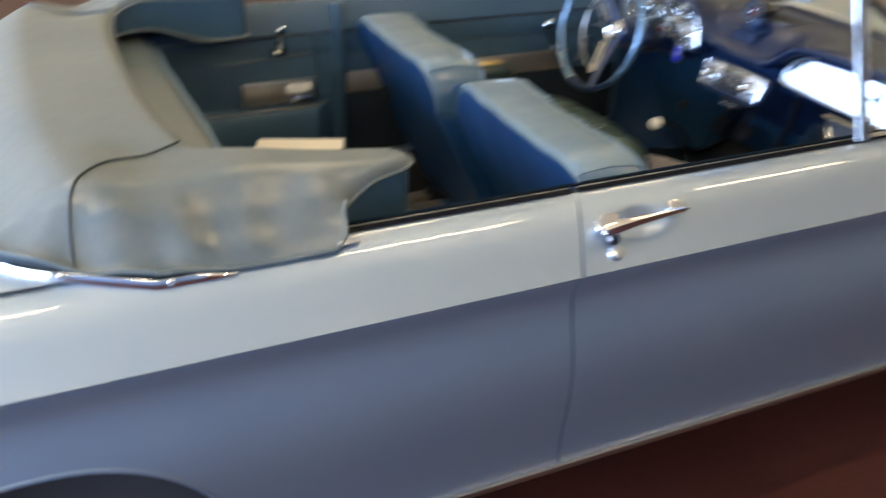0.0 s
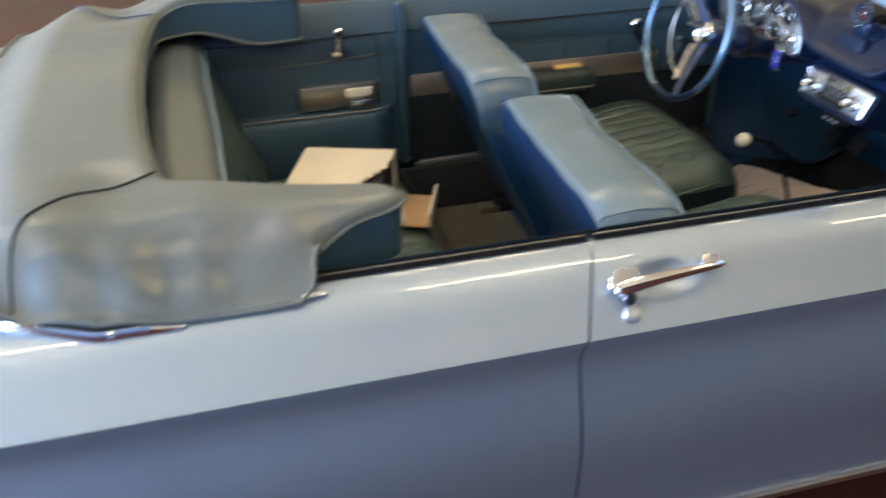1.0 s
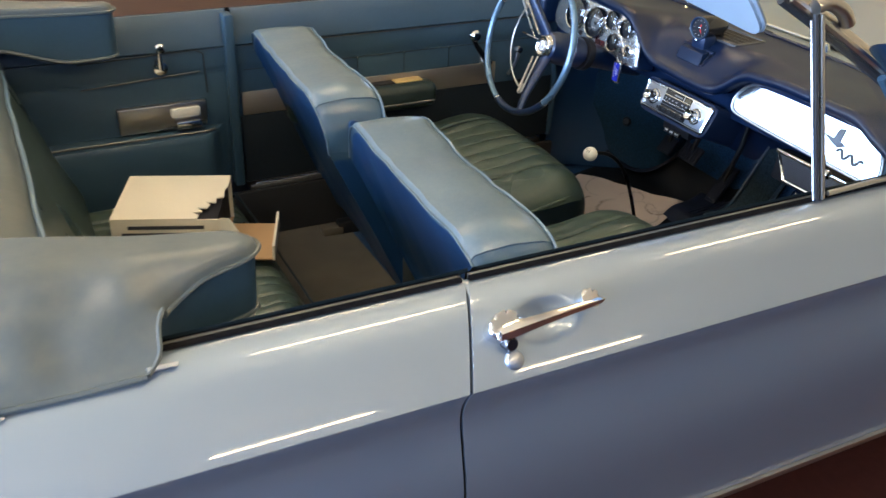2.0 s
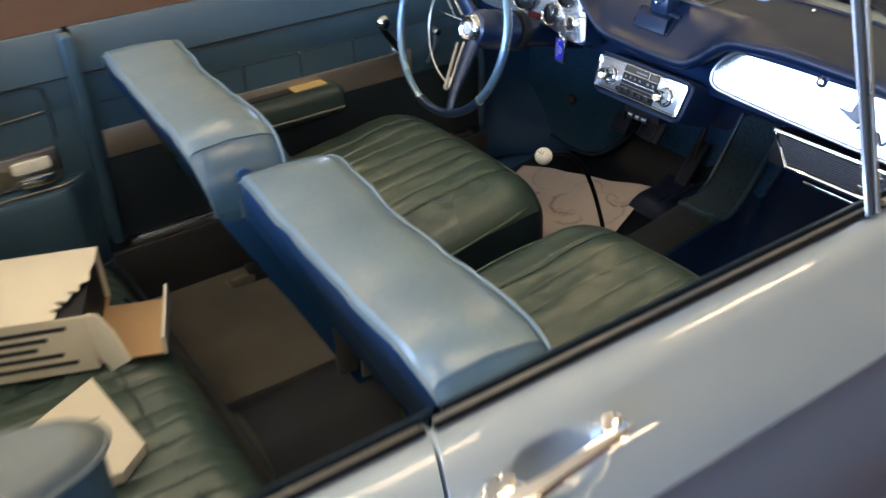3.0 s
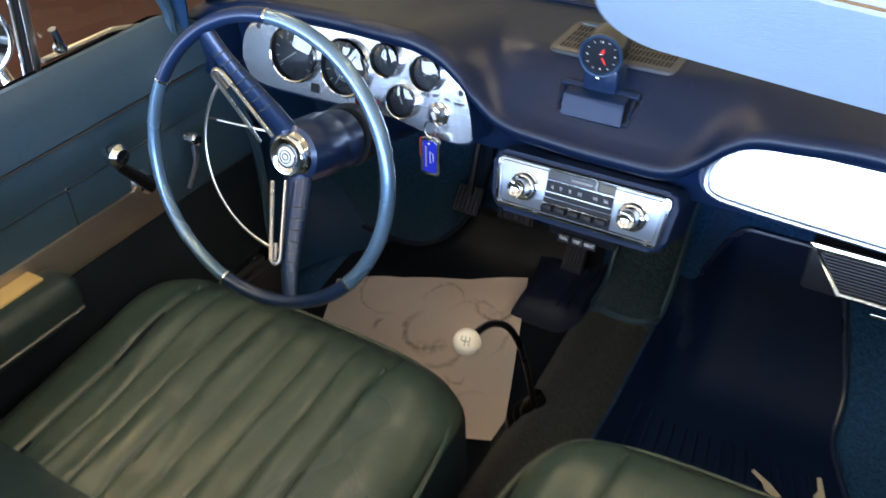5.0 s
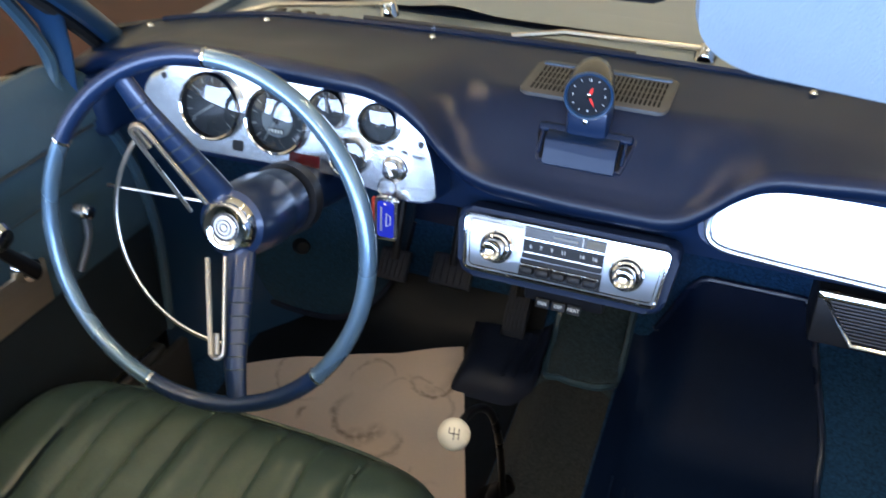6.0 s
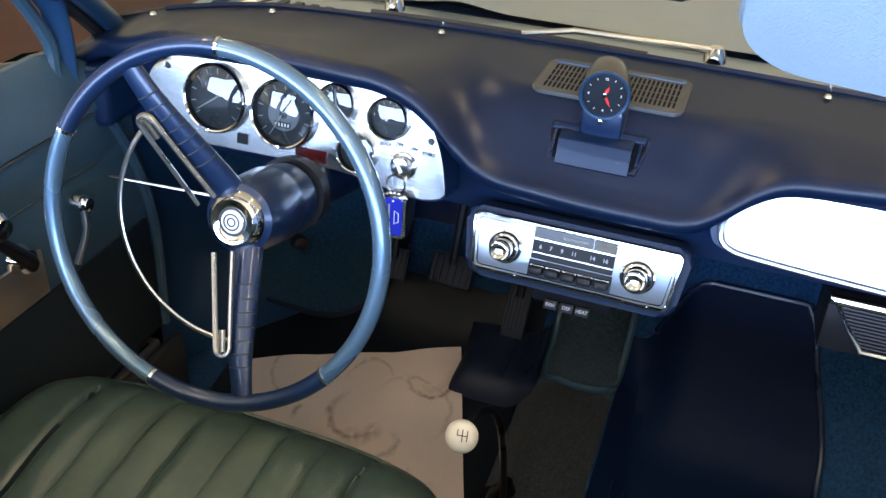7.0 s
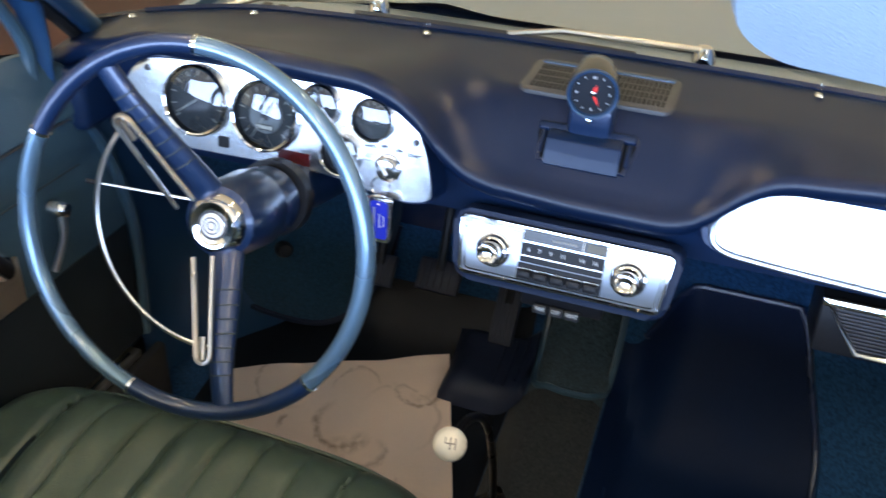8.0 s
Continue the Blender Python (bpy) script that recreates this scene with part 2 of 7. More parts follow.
def stained_paper():
    """Worn paper with ring-shaped and smeared shoe marks of its own."""
    m = mat("stained_paper", (0.60, 0.49, 0.42), 0.85, 0, 0.06, 9, 200, 0.12, 60)
    n, l = m.node_tree.nodes, m.node_tree.links
    co = n.new("ShaderNodeTexCoord")
    warp = n.new("ShaderNodeTexNoise")
    warp.inputs["Scale"].default_value, warp.inputs["Detail"].default_value = 22, 5
    l.new(co.outputs["Object"], warp.inputs["Vector"])
    mixv = n.new("ShaderNodeMix")
    mixv.data_type = "VECTOR"
    mixv.inputs["Factor"].default_value = 0.03
    l.new(co.outputs["Object"], mixv.inputs["A"])
    l.new(warp.outputs["Color"], mixv.inputs["B"])
    fine = n.new("ShaderNodeTexNoise")
    fine.inputs["Scale"].default_value, fine.inputs["Detail"].default_value = 70, 5
    l.new(co.outputs["Object"], fine.inputs["Vector"])
    total = None
    marks = ((1.235, 0.255, 0.043, 0.006, 0.75, 200), (1.237, 0.252, 0.030, 0.014, 0.25, 230), (1.122, 0.345, 0.050, 0.009, 0.7, 150), (1.095, 0.330, 0.020, 0.020, 0.6, 210),
             (1.072, 0.296, 0.030, 0.010, 0.5, 240), (1.088, 0.447, 0.006, 0.009, 0.75, 90), (1.035, 0.245, 0.016, 0.005, 0.55, 200), (1.175, 0.470, 0.060, 0.005, 0.4, 120),
             (1.20, 0.36, 0.04, 0.005, 0.4, 20), (1.15, 0.27, 0.07, 0.006, 0.35, 330), (0.99, 0.17, 0.04, 0.006, 0.3, 100))
    for cx, cy, r, w, a, way in marks:
        d = n.new("ShaderNodeVectorMath")
        d.operation = "DISTANCE"
        flat = n.new("ShaderNodeVectorMath")
        flat.operation = "MULTIPLY"
        flat.inputs[1].default_value = (1, 1, 0)
        l.new(mixv.outputs["Result"], flat.inputs[0])
        l.new(flat.outputs[0], d.inputs[0])
        d.inputs[1].default_value = (cx * 0.97 + 0.015, cy * 0.97 + 0.015, 0)
        off = n.new("ShaderNodeMath")
        off.operation = "SUBTRACT"
        l.new(d.outputs["Value"], off.inputs[0])
        off.inputs[1].default_value = r
        ab = n.new("ShaderNodeMath")
        ab.operation = "ABSOLUTE"
        l.new(off.outputs[0], ab.inputs[0])
        mr = n.new("ShaderNodeMapRange")
        mr.inputs["From Min"].default_value, mr.inputs["From Max"].default_value = 0.0, w
        mr.inputs["To Min"].default_value, mr.inputs["To Max"].default_value = a, 0.0
        l.new(ab.outputs[0], mr.inputs[0])
        # each mark is an arc that fades away from its way
        rel = n.new("ShaderNodeVectorMath")
        rel.operation = "SUBTRACT"
        l.new(flat.outputs[0], rel.inputs[0])
        rel.inputs[1].default_value = d.inputs[1].default_value
        dot = n.new("ShaderNodeVectorMath")
        dot.operation = "DOT_PRODUCT"
        l.new(rel.outputs[0], dot.inputs[0])
        dot.inputs[1].default_value = (math.cos(radians(way)), math.sin(radians(way)), 0)
        side = n.new("ShaderNodeMapRange")
        side.inputs["From Min"].default_value, side.inputs["From Max"].default_value = -0.3 * r, 0.7 * r
        l.new(dot.outputs["Value"], side.inputs[0])
        arc = n.new("ShaderNodeMath")
        arc.operation = "MULTIPLY"
        l.new(mr.outputs[0], arc.inputs[0])
        l.new(side.outputs[0], arc.inputs[1])
        mr = arc
        if total:
            mx = n.new("ShaderNodeMath")
            mx.operation = "MAXIMUM"
            l.new(total, mx.inputs[0])
            l.new(mr.outputs[0], mx.inputs[1])
            total = mx.outputs[0]
        else:
            total = mr.outputs[0]
    cutr = n.new("ShaderNodeMapRange")
    cutr.inputs["From Min"].default_value, cutr.inputs["From Max"].default_value = 0.28, 0.52
    l.new(fine.outputs[0], cutr.inputs[0])
    mul = n.new("ShaderNodeMath")
    mul.operation = "MULTIPLY"
    l.new(total, mul.inputs[0])
    l.new(cutr.outputs[0], mul.inputs[1])
    mix = n.new("ShaderNodeMix")
    mix.data_type = "RGBA"
    p = n["Principled BSDF"]
    l.new(mul.outputs[0], mix.inputs["Factor"])
    l.new(p.inputs["Base Color"].links[0].from_socket, mix.inputs["A"])
    mix.inputs["B"].default_value = (0.11, 0.075, 0.05, 1)
    l.new(mix.outputs["Result"], p.inputs["Base Color"])
    return m


PAPER_MARKED = stained_paper()
TYRE = mat("tyre_rubber", (0.022, 0.022, 0.023), 0.7, 0, 0.2, 12, 100, 0.2, 200)
WHITEWALL = mat("whitewall", (0.62, 0.62, 0.60), 0.6, 0, 0.08, 20)
FLOOR = mat("red_floor_paint", (0.042, 0.0125, 0.0095), 0.40, 0, 0.25, 1.6, 40, 0.15, 60, tint=(0.056, 0.018, 0.013), spec=0.2)
WALL_TINT = mat("unseen_wall_tint", (0.11, 0.16, 0.25), 0.85, 0, 0.06, 1.2, 40, 0.1, 80)
WALL = mat("cream_wall", (0.48, 0.36, 0.19), 0.85, 0, 0.06, 1.2, 40, 0.1, 80)
CEIL = mat("ceiling_board", (0.76, 0.64, 0.42), 0.9, 0, 0.05, 1.5, 50)
CONCRETE = mat("concrete", (0.36, 0.35, 0.33), 0.9, 0, 0.15, 1.2, 40, 0.2, 60)
GLASS = thin_glass("window_glass")
DIAL_GLASS = thin_glass("dial_glass", gloss_share=0.10)
TUBE = glow("tube_light", (1.0, 0.75, 0.40), 96)
TAPE = mat("yellow_tape", (0.60, 0.42, 0.16), 0.5)

# ---- building helpers ----


def catmull(points, n=8, closed=False):
    """A smooth line through a few control points."""
    pts = [Vector(p) for p in points]
    out, count = [], len(pts)
    for i in range(count if closed else count - 1):
        a, b, c, d = (pts[(i + k) % count] if closed else pts[min(max(i + k, 0), count - 1)] for k in (-1, 0, 1, 2))
        for j in range(n):
            t = j / n
            out.append(0.5 * (2 * b + (c - a) * t + (2 * a - 5 * b + 4 * c - d) * t * t + (3 * b - a - 3 * c + d) * t ** 3))
    return out if closed else out + [pts[-1]]


def smooth(t):
    t = min(1.0, max(0.0, t))
    return t * t * (3 - 2 * t)


def curve_at(xs, ys, x):
    """A smooth step-wise reading of a few control values."""
    if x <= xs[0]:
        return ys[0]
    for i in range(len(xs) - 1):
        if x <= xs[i + 1]:
            return ys[i] + (ys[i + 1] - ys[i]) * smooth((x - xs[i]) / (xs[i + 1] - xs[i]))
    return ys[-1]


def surface(f, us, vs, close_u=False, close_v=False, bm=None):
    """Quads over the grid f(u, v)."""
    bm = bm or bmesh.new()
    rows = [[bm.verts.new(f(u, v)) for v in vs] for u in us]
    nu, nv = len(us), len(vs)
    for i in range(nu if close_u else nu - 1):
        for j in range(nv if close_v else nv - 1):
            a, b = rows[i], rows[(i + 1) % nu]
            bm.faces.new((a[j], a[(j + 1) % nv], b[(j + 1) % nv], b[j]))
    return bm


def loft(rings, caps=True, bm=None):
    """Closed rings of equal length, joined one to the next."""
    bm = bm or bmesh.new()
    rows = [[bm.verts.new(p) for p in r] for r in rings]
    n = len(rows[0])
    for a, b in zip(rows, rows[1:]):
        for j in range(n):
            bm.faces.new((a[j], a[(j + 1) % n], b[(j + 1) % n], b[j]))
    if caps:
        bm.faces.new(rows[0][::-1])
        bm.faces.new(rows[-1])
    return bm


def tube(points, radius, n=8, closed=False, bm=None, flat=1.0):
    """A round bar along a line; radius is a number or one for each point."""
    pts = [Vector(p) for p in points]
    count = len(pts)
    up = None
    rings = []
    for i, p in enumerate(pts):
        a = pts[(i - 1) % count] if closed or i else pts[0]
        b = pts[(i + 1) % count] if closed or i < count - 1 else pts[-1]
        way = (b - a).normalized()
        up = (up - way * up.dot(way)).normalized() if up else way.orthogonal().normalized()
        side = way.cross(up)
        r = radius[i] if isinstance(radius, (list, tuple)) else radius
        rings.append([p + r * (math.cos(2 * math.pi * k / n) * up + flat * math.sin(2 * math.pi * k / n) * side) for k in range(n)])
    bm = bm or bmesh.new()
    if closed:
        return surface(lambda u, v: rings[u][v], range(count), range(n), True, True, bm)
    return loft(rings, True, bm)


def turned(profile, n=32, m=None, bm=None):
    """A lathe form about z from (radius, height) pairs, laid by the pose m."""
    m = m or Matrix()
    bm = bm or bmesh.new()
    rows = []
    for r, h in profile:
        if r < 1e-6:
            rows.append([bm.verts.new(m @ Vector((0, 0, h)))])
        else:
            rows.append([bm.verts.new(m @ Vector((r * math.cos(2 * math.pi * k / n), r * math.sin(2 * math.pi * k / n), h))) for k in range(n)])
    for a, b in zip(rows, rows[1:]):
        for k in range(n):
            quad = [a[k % len(a)], a[(k + 1) % len(a)], b[(k + 1) % len(b)], b[k % len(b)]]
            quad = list(dict.fromkeys(quad))
            if len(quad) > 2:
                bm.faces.new(quad)
    return bm


def block(x0, x1, y0, y1, z0, z1, bevel=0.0, seg=2, m=None, bm=None):
    bm2 = bmesh.new()
    bmesh.ops.create_cube(bm2, size=1.0)
    for v in bm2.verts:
        v.co = Vector(((x0 + x1) / 2 + v.co.x * (x1 - x0), (y0 + y1) / 2 + v.co.y * (y1 - y0), (z0 + z1) / 2 + v.co.z * (z1 - z0)))
    if bevel:
        bmesh.ops.bevel(bm2, geom=bm2.edges[:], offset=bevel, segments=seg, profile=0.5, affect="EDGES")
    if m:
        bmesh.ops.transform(bm2, matrix=m, verts=bm2.verts)
    return merged(bm, bm2)


def merged(bm, extra):
    if bm is None:
        return extra
    tmp = bpy.data.meshes.new("tmp")
    extra.to_mesh(tmp)
    bm.from_mesh(tmp)
    bpy.data.meshes.remove(tmp)
    extra.free()
    return bm


def prism(outline, depth, m, bevel=0.0, seg=2, bm=None):
    """A flat shape given by (a, b) pairs, depth thick, laid by the pose m with a, b as its x, y."""
    b2 = bmesh.new()
    low = [b2.verts.new((a, b, -depth)) for a, b in outline]
    top = [b2.verts.new((a, b, 0)) for a, b in outline]
    n = len(low)
    face = b2.faces.new(top)
    b2.faces.new(low[::-1])
    for k in range(n):
        b2.faces.new((low[k], low[(k + 1) % n], top[(k + 1) % n], top[k]))
    if bevel:
        bmesh.ops.bevel(b2, geom=list(face.edges), offset=bevel, segments=seg, profile=0.5, affect="EDGES")
    bmesh.ops.transform(b2, matrix=m, verts=b2.verts)
    return merged(bm, b2)


def rounded(w, h, r, n=5):
    """The outline of a rounded rectangle about the origin."""
    out = []
    for cx, cy, a0 in ((w / 2 - r, h / 2 - r, 0), (-w / 2 + r, h / 2 - r, 90), (-w / 2 + r, -h / 2 + r, 180), (w / 2 - r, -h / 2 + r, 270)):
        for k in range(n + 1):
            a = radians(a0 + 90 * k / n)
            out.append((cx + r * math.cos(a), cy + r * math.sin(a)))
    return out


def facing(x, y, z, tilt=0.0, yaw=0.0):
    """A pose whose x runs to the car's right, y up and z to its rear; tilt leans the top forward."""
    base = Matrix(((0, 0, -1, 0), (-1, 0, 0, 0), (0, 1, 0, 0), (0, 0, 0, 1)))
    return Matrix.Translation((x, y, z)) @ Matrix.Rotation(radians(yaw), 4, "Z") @ Matrix.Rotation(radians(tilt), 4, "Y") @ base


HOME = {}


def thing(name, label, category, base=(0, 0, 0), group="", kind=""):
    ob = new(name)
    ob.location = base
    ob.empty_display_size = 0.05
    HOME[ob.name] = Matrix.Translation(base)
    return tagged(ob, label, category, group, kind)


def part(name, bm, material, parent=None, label="", flat=False, kind="", sharp=40):
    me = bpy.data.meshes.new(name)
    bmesh.ops.recalc_face_normals(bm, faces=bm.faces[:])
    for f in bm.faces:
        f.smooth = not flat
    if not flat:
        for e in bm.edges:
            if len(e.link_faces) == 2 and e.calc_face_angle(0) > radians(sharp):
                e.smooth = False
    bm.to_mesh(me)
    bm.free()
    me.materials.append(material)
    ob = new(name, me)
    if parent:
        ob.parent = parent
        ob.matrix_parent_inverse = HOME.get(parent.name, Matrix()).inverted()
    return tagged(ob, label, kind=kind)


def lettering(name, text, size, m, material, parent, depth=0.0006):
    """Plain writing as a mesh, laid by the pose m."""
    cu = bpy.data.curves.new(name, "FONT")
    cu.body, cu.size, cu.extrude, cu.align_x, cu.align_y = text, size, depth, "CENTER", "CENTER"
    cu.resolution_u = 2
    cu.offset = size * 0.025
    tmp = bpy.data.objects.new(name, cu)
    me = bpy.data.meshes.new_from_object(tmp)
    bpy.data.objects.remove(tmp)
    me.transform(m)
    me.materials.clear()
    me.materials.append(material)
    ob = new(name, me)
    ob.parent = parent
    ob.matrix_parent_inverse = HOME.get(parent.name, Matrix()).inverted()
    return ob


def span(a, b, n):
    return [a + (b - a) * i / (n - 1) for i in range(n)]


# ---- the room ----


def room():
    T = 0.15
    part("floor", block(ROOM_X0, ROOM_X1, ROOM_Y0, ROOM_Y1, -0.12, 0.0), FLOOR, None, "dark red painted concrete garage floor", True, "structure")
    part("ground", block(-60, ROOM_X0 - 0.004, -50, 50, -0.14, -0.02), CONCRETE, None, "pale concrete yard outside the open gate", True, "structure")
    part("ceiling", block(ROOM_X0 - T, ROOM_X1 + T, ROOM_Y0 - T, ROOM_Y1 + T, ROOM_H, ROOM_H + T), CEIL, None, "cream boarded garage ceiling", True, "structure")
    part("wall_east", block(ROOM_X1, ROOM_X1 + T, ROOM_Y0, ROOM_Y1, 0, ROOM_H), WALL, None, "cream painted wall ahead of the car", True, "structure")
    # this wall is never in view; its grey-blue only tints what the bodywork reflects
    part("unseen_wall_south", block(ROOM_X0, ROOM_X1, ROOM_Y0 - T, ROOM_Y0, 0, ROOM_H), WALL_TINT, None, "unseen side wall, grey-blue to tint reflections in the paint", True, "structure")
    part("wall_north", block(ROOM_X0, ROOM_X1, ROOM_Y1, ROOM_Y1 + T, 0, ROOM_H), WALL, None, "cream painted side wall", True, "structure")
    bm = block(ROOM_X0 - T, ROOM_X0, ROOM_Y0, GATE_Y0, 0, ROOM_H)
    bm = block(ROOM_X0 - T, ROOM_X0, GATE_Y1, ROOM_Y1, 0, ROOM_H, bm=bm)
    bm = block(ROOM_X0 - T, ROOM_X0, GATE_Y0 + 0.002, GATE_Y1 - 0.002, GATE_H, ROOM_H, bm=bm)
    part("wall_west", bm, WALL, None, "cream wall with a wide open gate", True, "structure")
    for y in (-5.0, -0.9, 2.2):
        for k in range(4):
            x = -3.9 + 2.35 * k
            t = thing("ceiling_light", "warm fluorescent tube hung below a white metal batten", "ceiling light", (x, y, ROOM_H), "tube lights on the ceiling")
            part("batten", block(x - 0.65, x + 0.65, y - 0.08, y + 0.08, ROOM_H - 0.25, ROOM_H - 0.21, 0.008), WHITE, t)
            for sx in (-0.5, 0.5):
                part("hanger", block(x + sx - 0.006, x + sx + 0.006, y - 0.006, y + 0.006, ROOM_H - 0.212, ROOM_H - 0.001), WHITE, t)
            part("tube", tube([(x - 0.6, y, ROOM_H - 0.30), (x + 0.6, y, ROOM_H - 0.30)], 0.019, 8), TUBE, t)
            for sx in (-0.6, 0.6):
                part("tube_holder", block(x + sx - 0.012, x + sx + 0.012, y - 0.07, y + 0.07, ROOM_H - 0.32, ROOM_H - 0.248, 0.003), WHITE, t)


room()

# ---- the car's shell ----
DOOR_X0, DOOR_X1 = 0.0, 1.10
ARCH_R, ARCH_F, WHEEL_Z = -1.02, 1.76, 0.30


def half_width(x):
    return 0.862 - 0.10 * smooth((-1.02 - x) / 1.0) - 0.09 * smooth((x - 1.5) / 0.95)


def sill_z(x):
    """The lower edge of the side, with the wheel arches."""
    z = 0.258
    for c in (ARCH_R, ARCH_F):
        d = abs(x - c) / 0.315
        if d < 1:
            z = max(z, 0.25 + 0.330 * (1 - d ** 2.4) ** 0.4167)
    return z


def belt_rise(x, s):
    """The far side's belt stands a little higher along the door."""
    return 0.048 * smooth((x + 0.60) / 0.25) * (1 - smooth((x - 0.93) / 0.12)) if s > 0 else 0.0


def side_point(x, v, s):
    """The outside of the body: v 0..1 from the belt to the crease, 1..2 from the crease down. s: -1 right side, 1 left."""
    w = half_width(x)
    if v <= 1:
        y = (w - 0.129) + 0.129 * (v ** 0.92)
        z = 0.843 - 0.108 * (0.35 * v + 0.65 * v ** 1.65) - 0.006 * (1 - v) ** 6 + belt_rise(x, s) * (1 - v)
    else:
        q = v - 1
        bottom = sill_z(x)
        z = 0.735 - (0.735 - bottom) * q
        d = 0.735 - z
        y = w - 0.028 * (1 - (1 - min(1.0, d / 0.070)) ** 2) + 0.022 * smooth((d - 0.05) / 0.16) - 0.044 * smooth((d - 0.20) / 0.30)
    return Vector((x, s * y, z))


VS = [0, 0.05, 0.1, 0.2, 0.3, 0.4, 0.5, 0.6, 0.7, 0.8, 0.88, 0.94, 0.975, 1.0, 1.008, 1.02, 1.04, 1.07, 1.1, 1.14, 1.2, 1.27, 1.35, 1.45, 1.55, 1.65, 1.75, 1.85, 1.93, 2.0]


def cut_shift(x, v):
    """The rear door cut leans: it runs rearward down to the crease, then back a little."""
    d = -0.015 - 0.052 * v if v <= 1 else -0.067 + 0.022 * (v - 1) ** 2
    return d * (1 - smooth(abs(x) / 0.35))


def panel(x0, x1, s, n):
    """A skin panel with turned-in edges along its cuts and its foot."""
    xs = sorted(list(span(x0, x1, n)) + [x0 + 0.0025, x1 - 0.0025])
    def skin(x, v):
        p = side_point(x + cut_shift(x, v), v, s)
        # finger scoop behind the door handle
        r2 = ((p.x - 0.084) / 0.062) ** 2 + ((v - 0.56) / 0.215) ** 2
        if x0 == DOOR_X0 and r2 < 1:
            p -= Vector((0, s * 0.70, 0.71)) * 0.016 * (1 - r2) ** 1.3
        return p
    fine = sorted(set(VS + [0.30 + 0.025 * k for k in range(22)])) if x0 == DOOR_X0 else VS
    bm = surface(skin, xs, fine)
    def inward(x, v, depth):
        p = side_point(x + cut_shift(x, v), v, s)
        return p - Vector((0, s * depth, 0))
    for x in (x0, x1):
        surface(lambda d, v: inward(x, v, d), (0, 0.03), VS, bm=bm)
    surface(lambda x, d: inward(x, 2.0, d), xs, (0, 0.004, 0.03), bm=bm)
    surface(lambda x, d: inward(x, 0, d) - Vector((0, 0, 0.0 if d < 0.011 else 0.03)), xs, (0, 0.010, 0.012), bm=bm)
    bmesh.ops.remove_doubles(bm, verts=bm.verts[:], dist=0.0004)
    return bm


def wheel_arch_liner(c, s):
    ring = []
    for k in range(17):
        a = math.pi * k / 16
        ring.append((c + 0.338 * math.cos(a), 0.20 + 0.40 * math.sin(a)))
    return surface(lambda i, y: Vector((ring[i][0], s * y, ring[i][1])), range(17), (0.835, 0.60))


CAR = thing("convertible_car", "silver-blue classic convertible car with its top folded down", "car", (0.2, 0, 0))


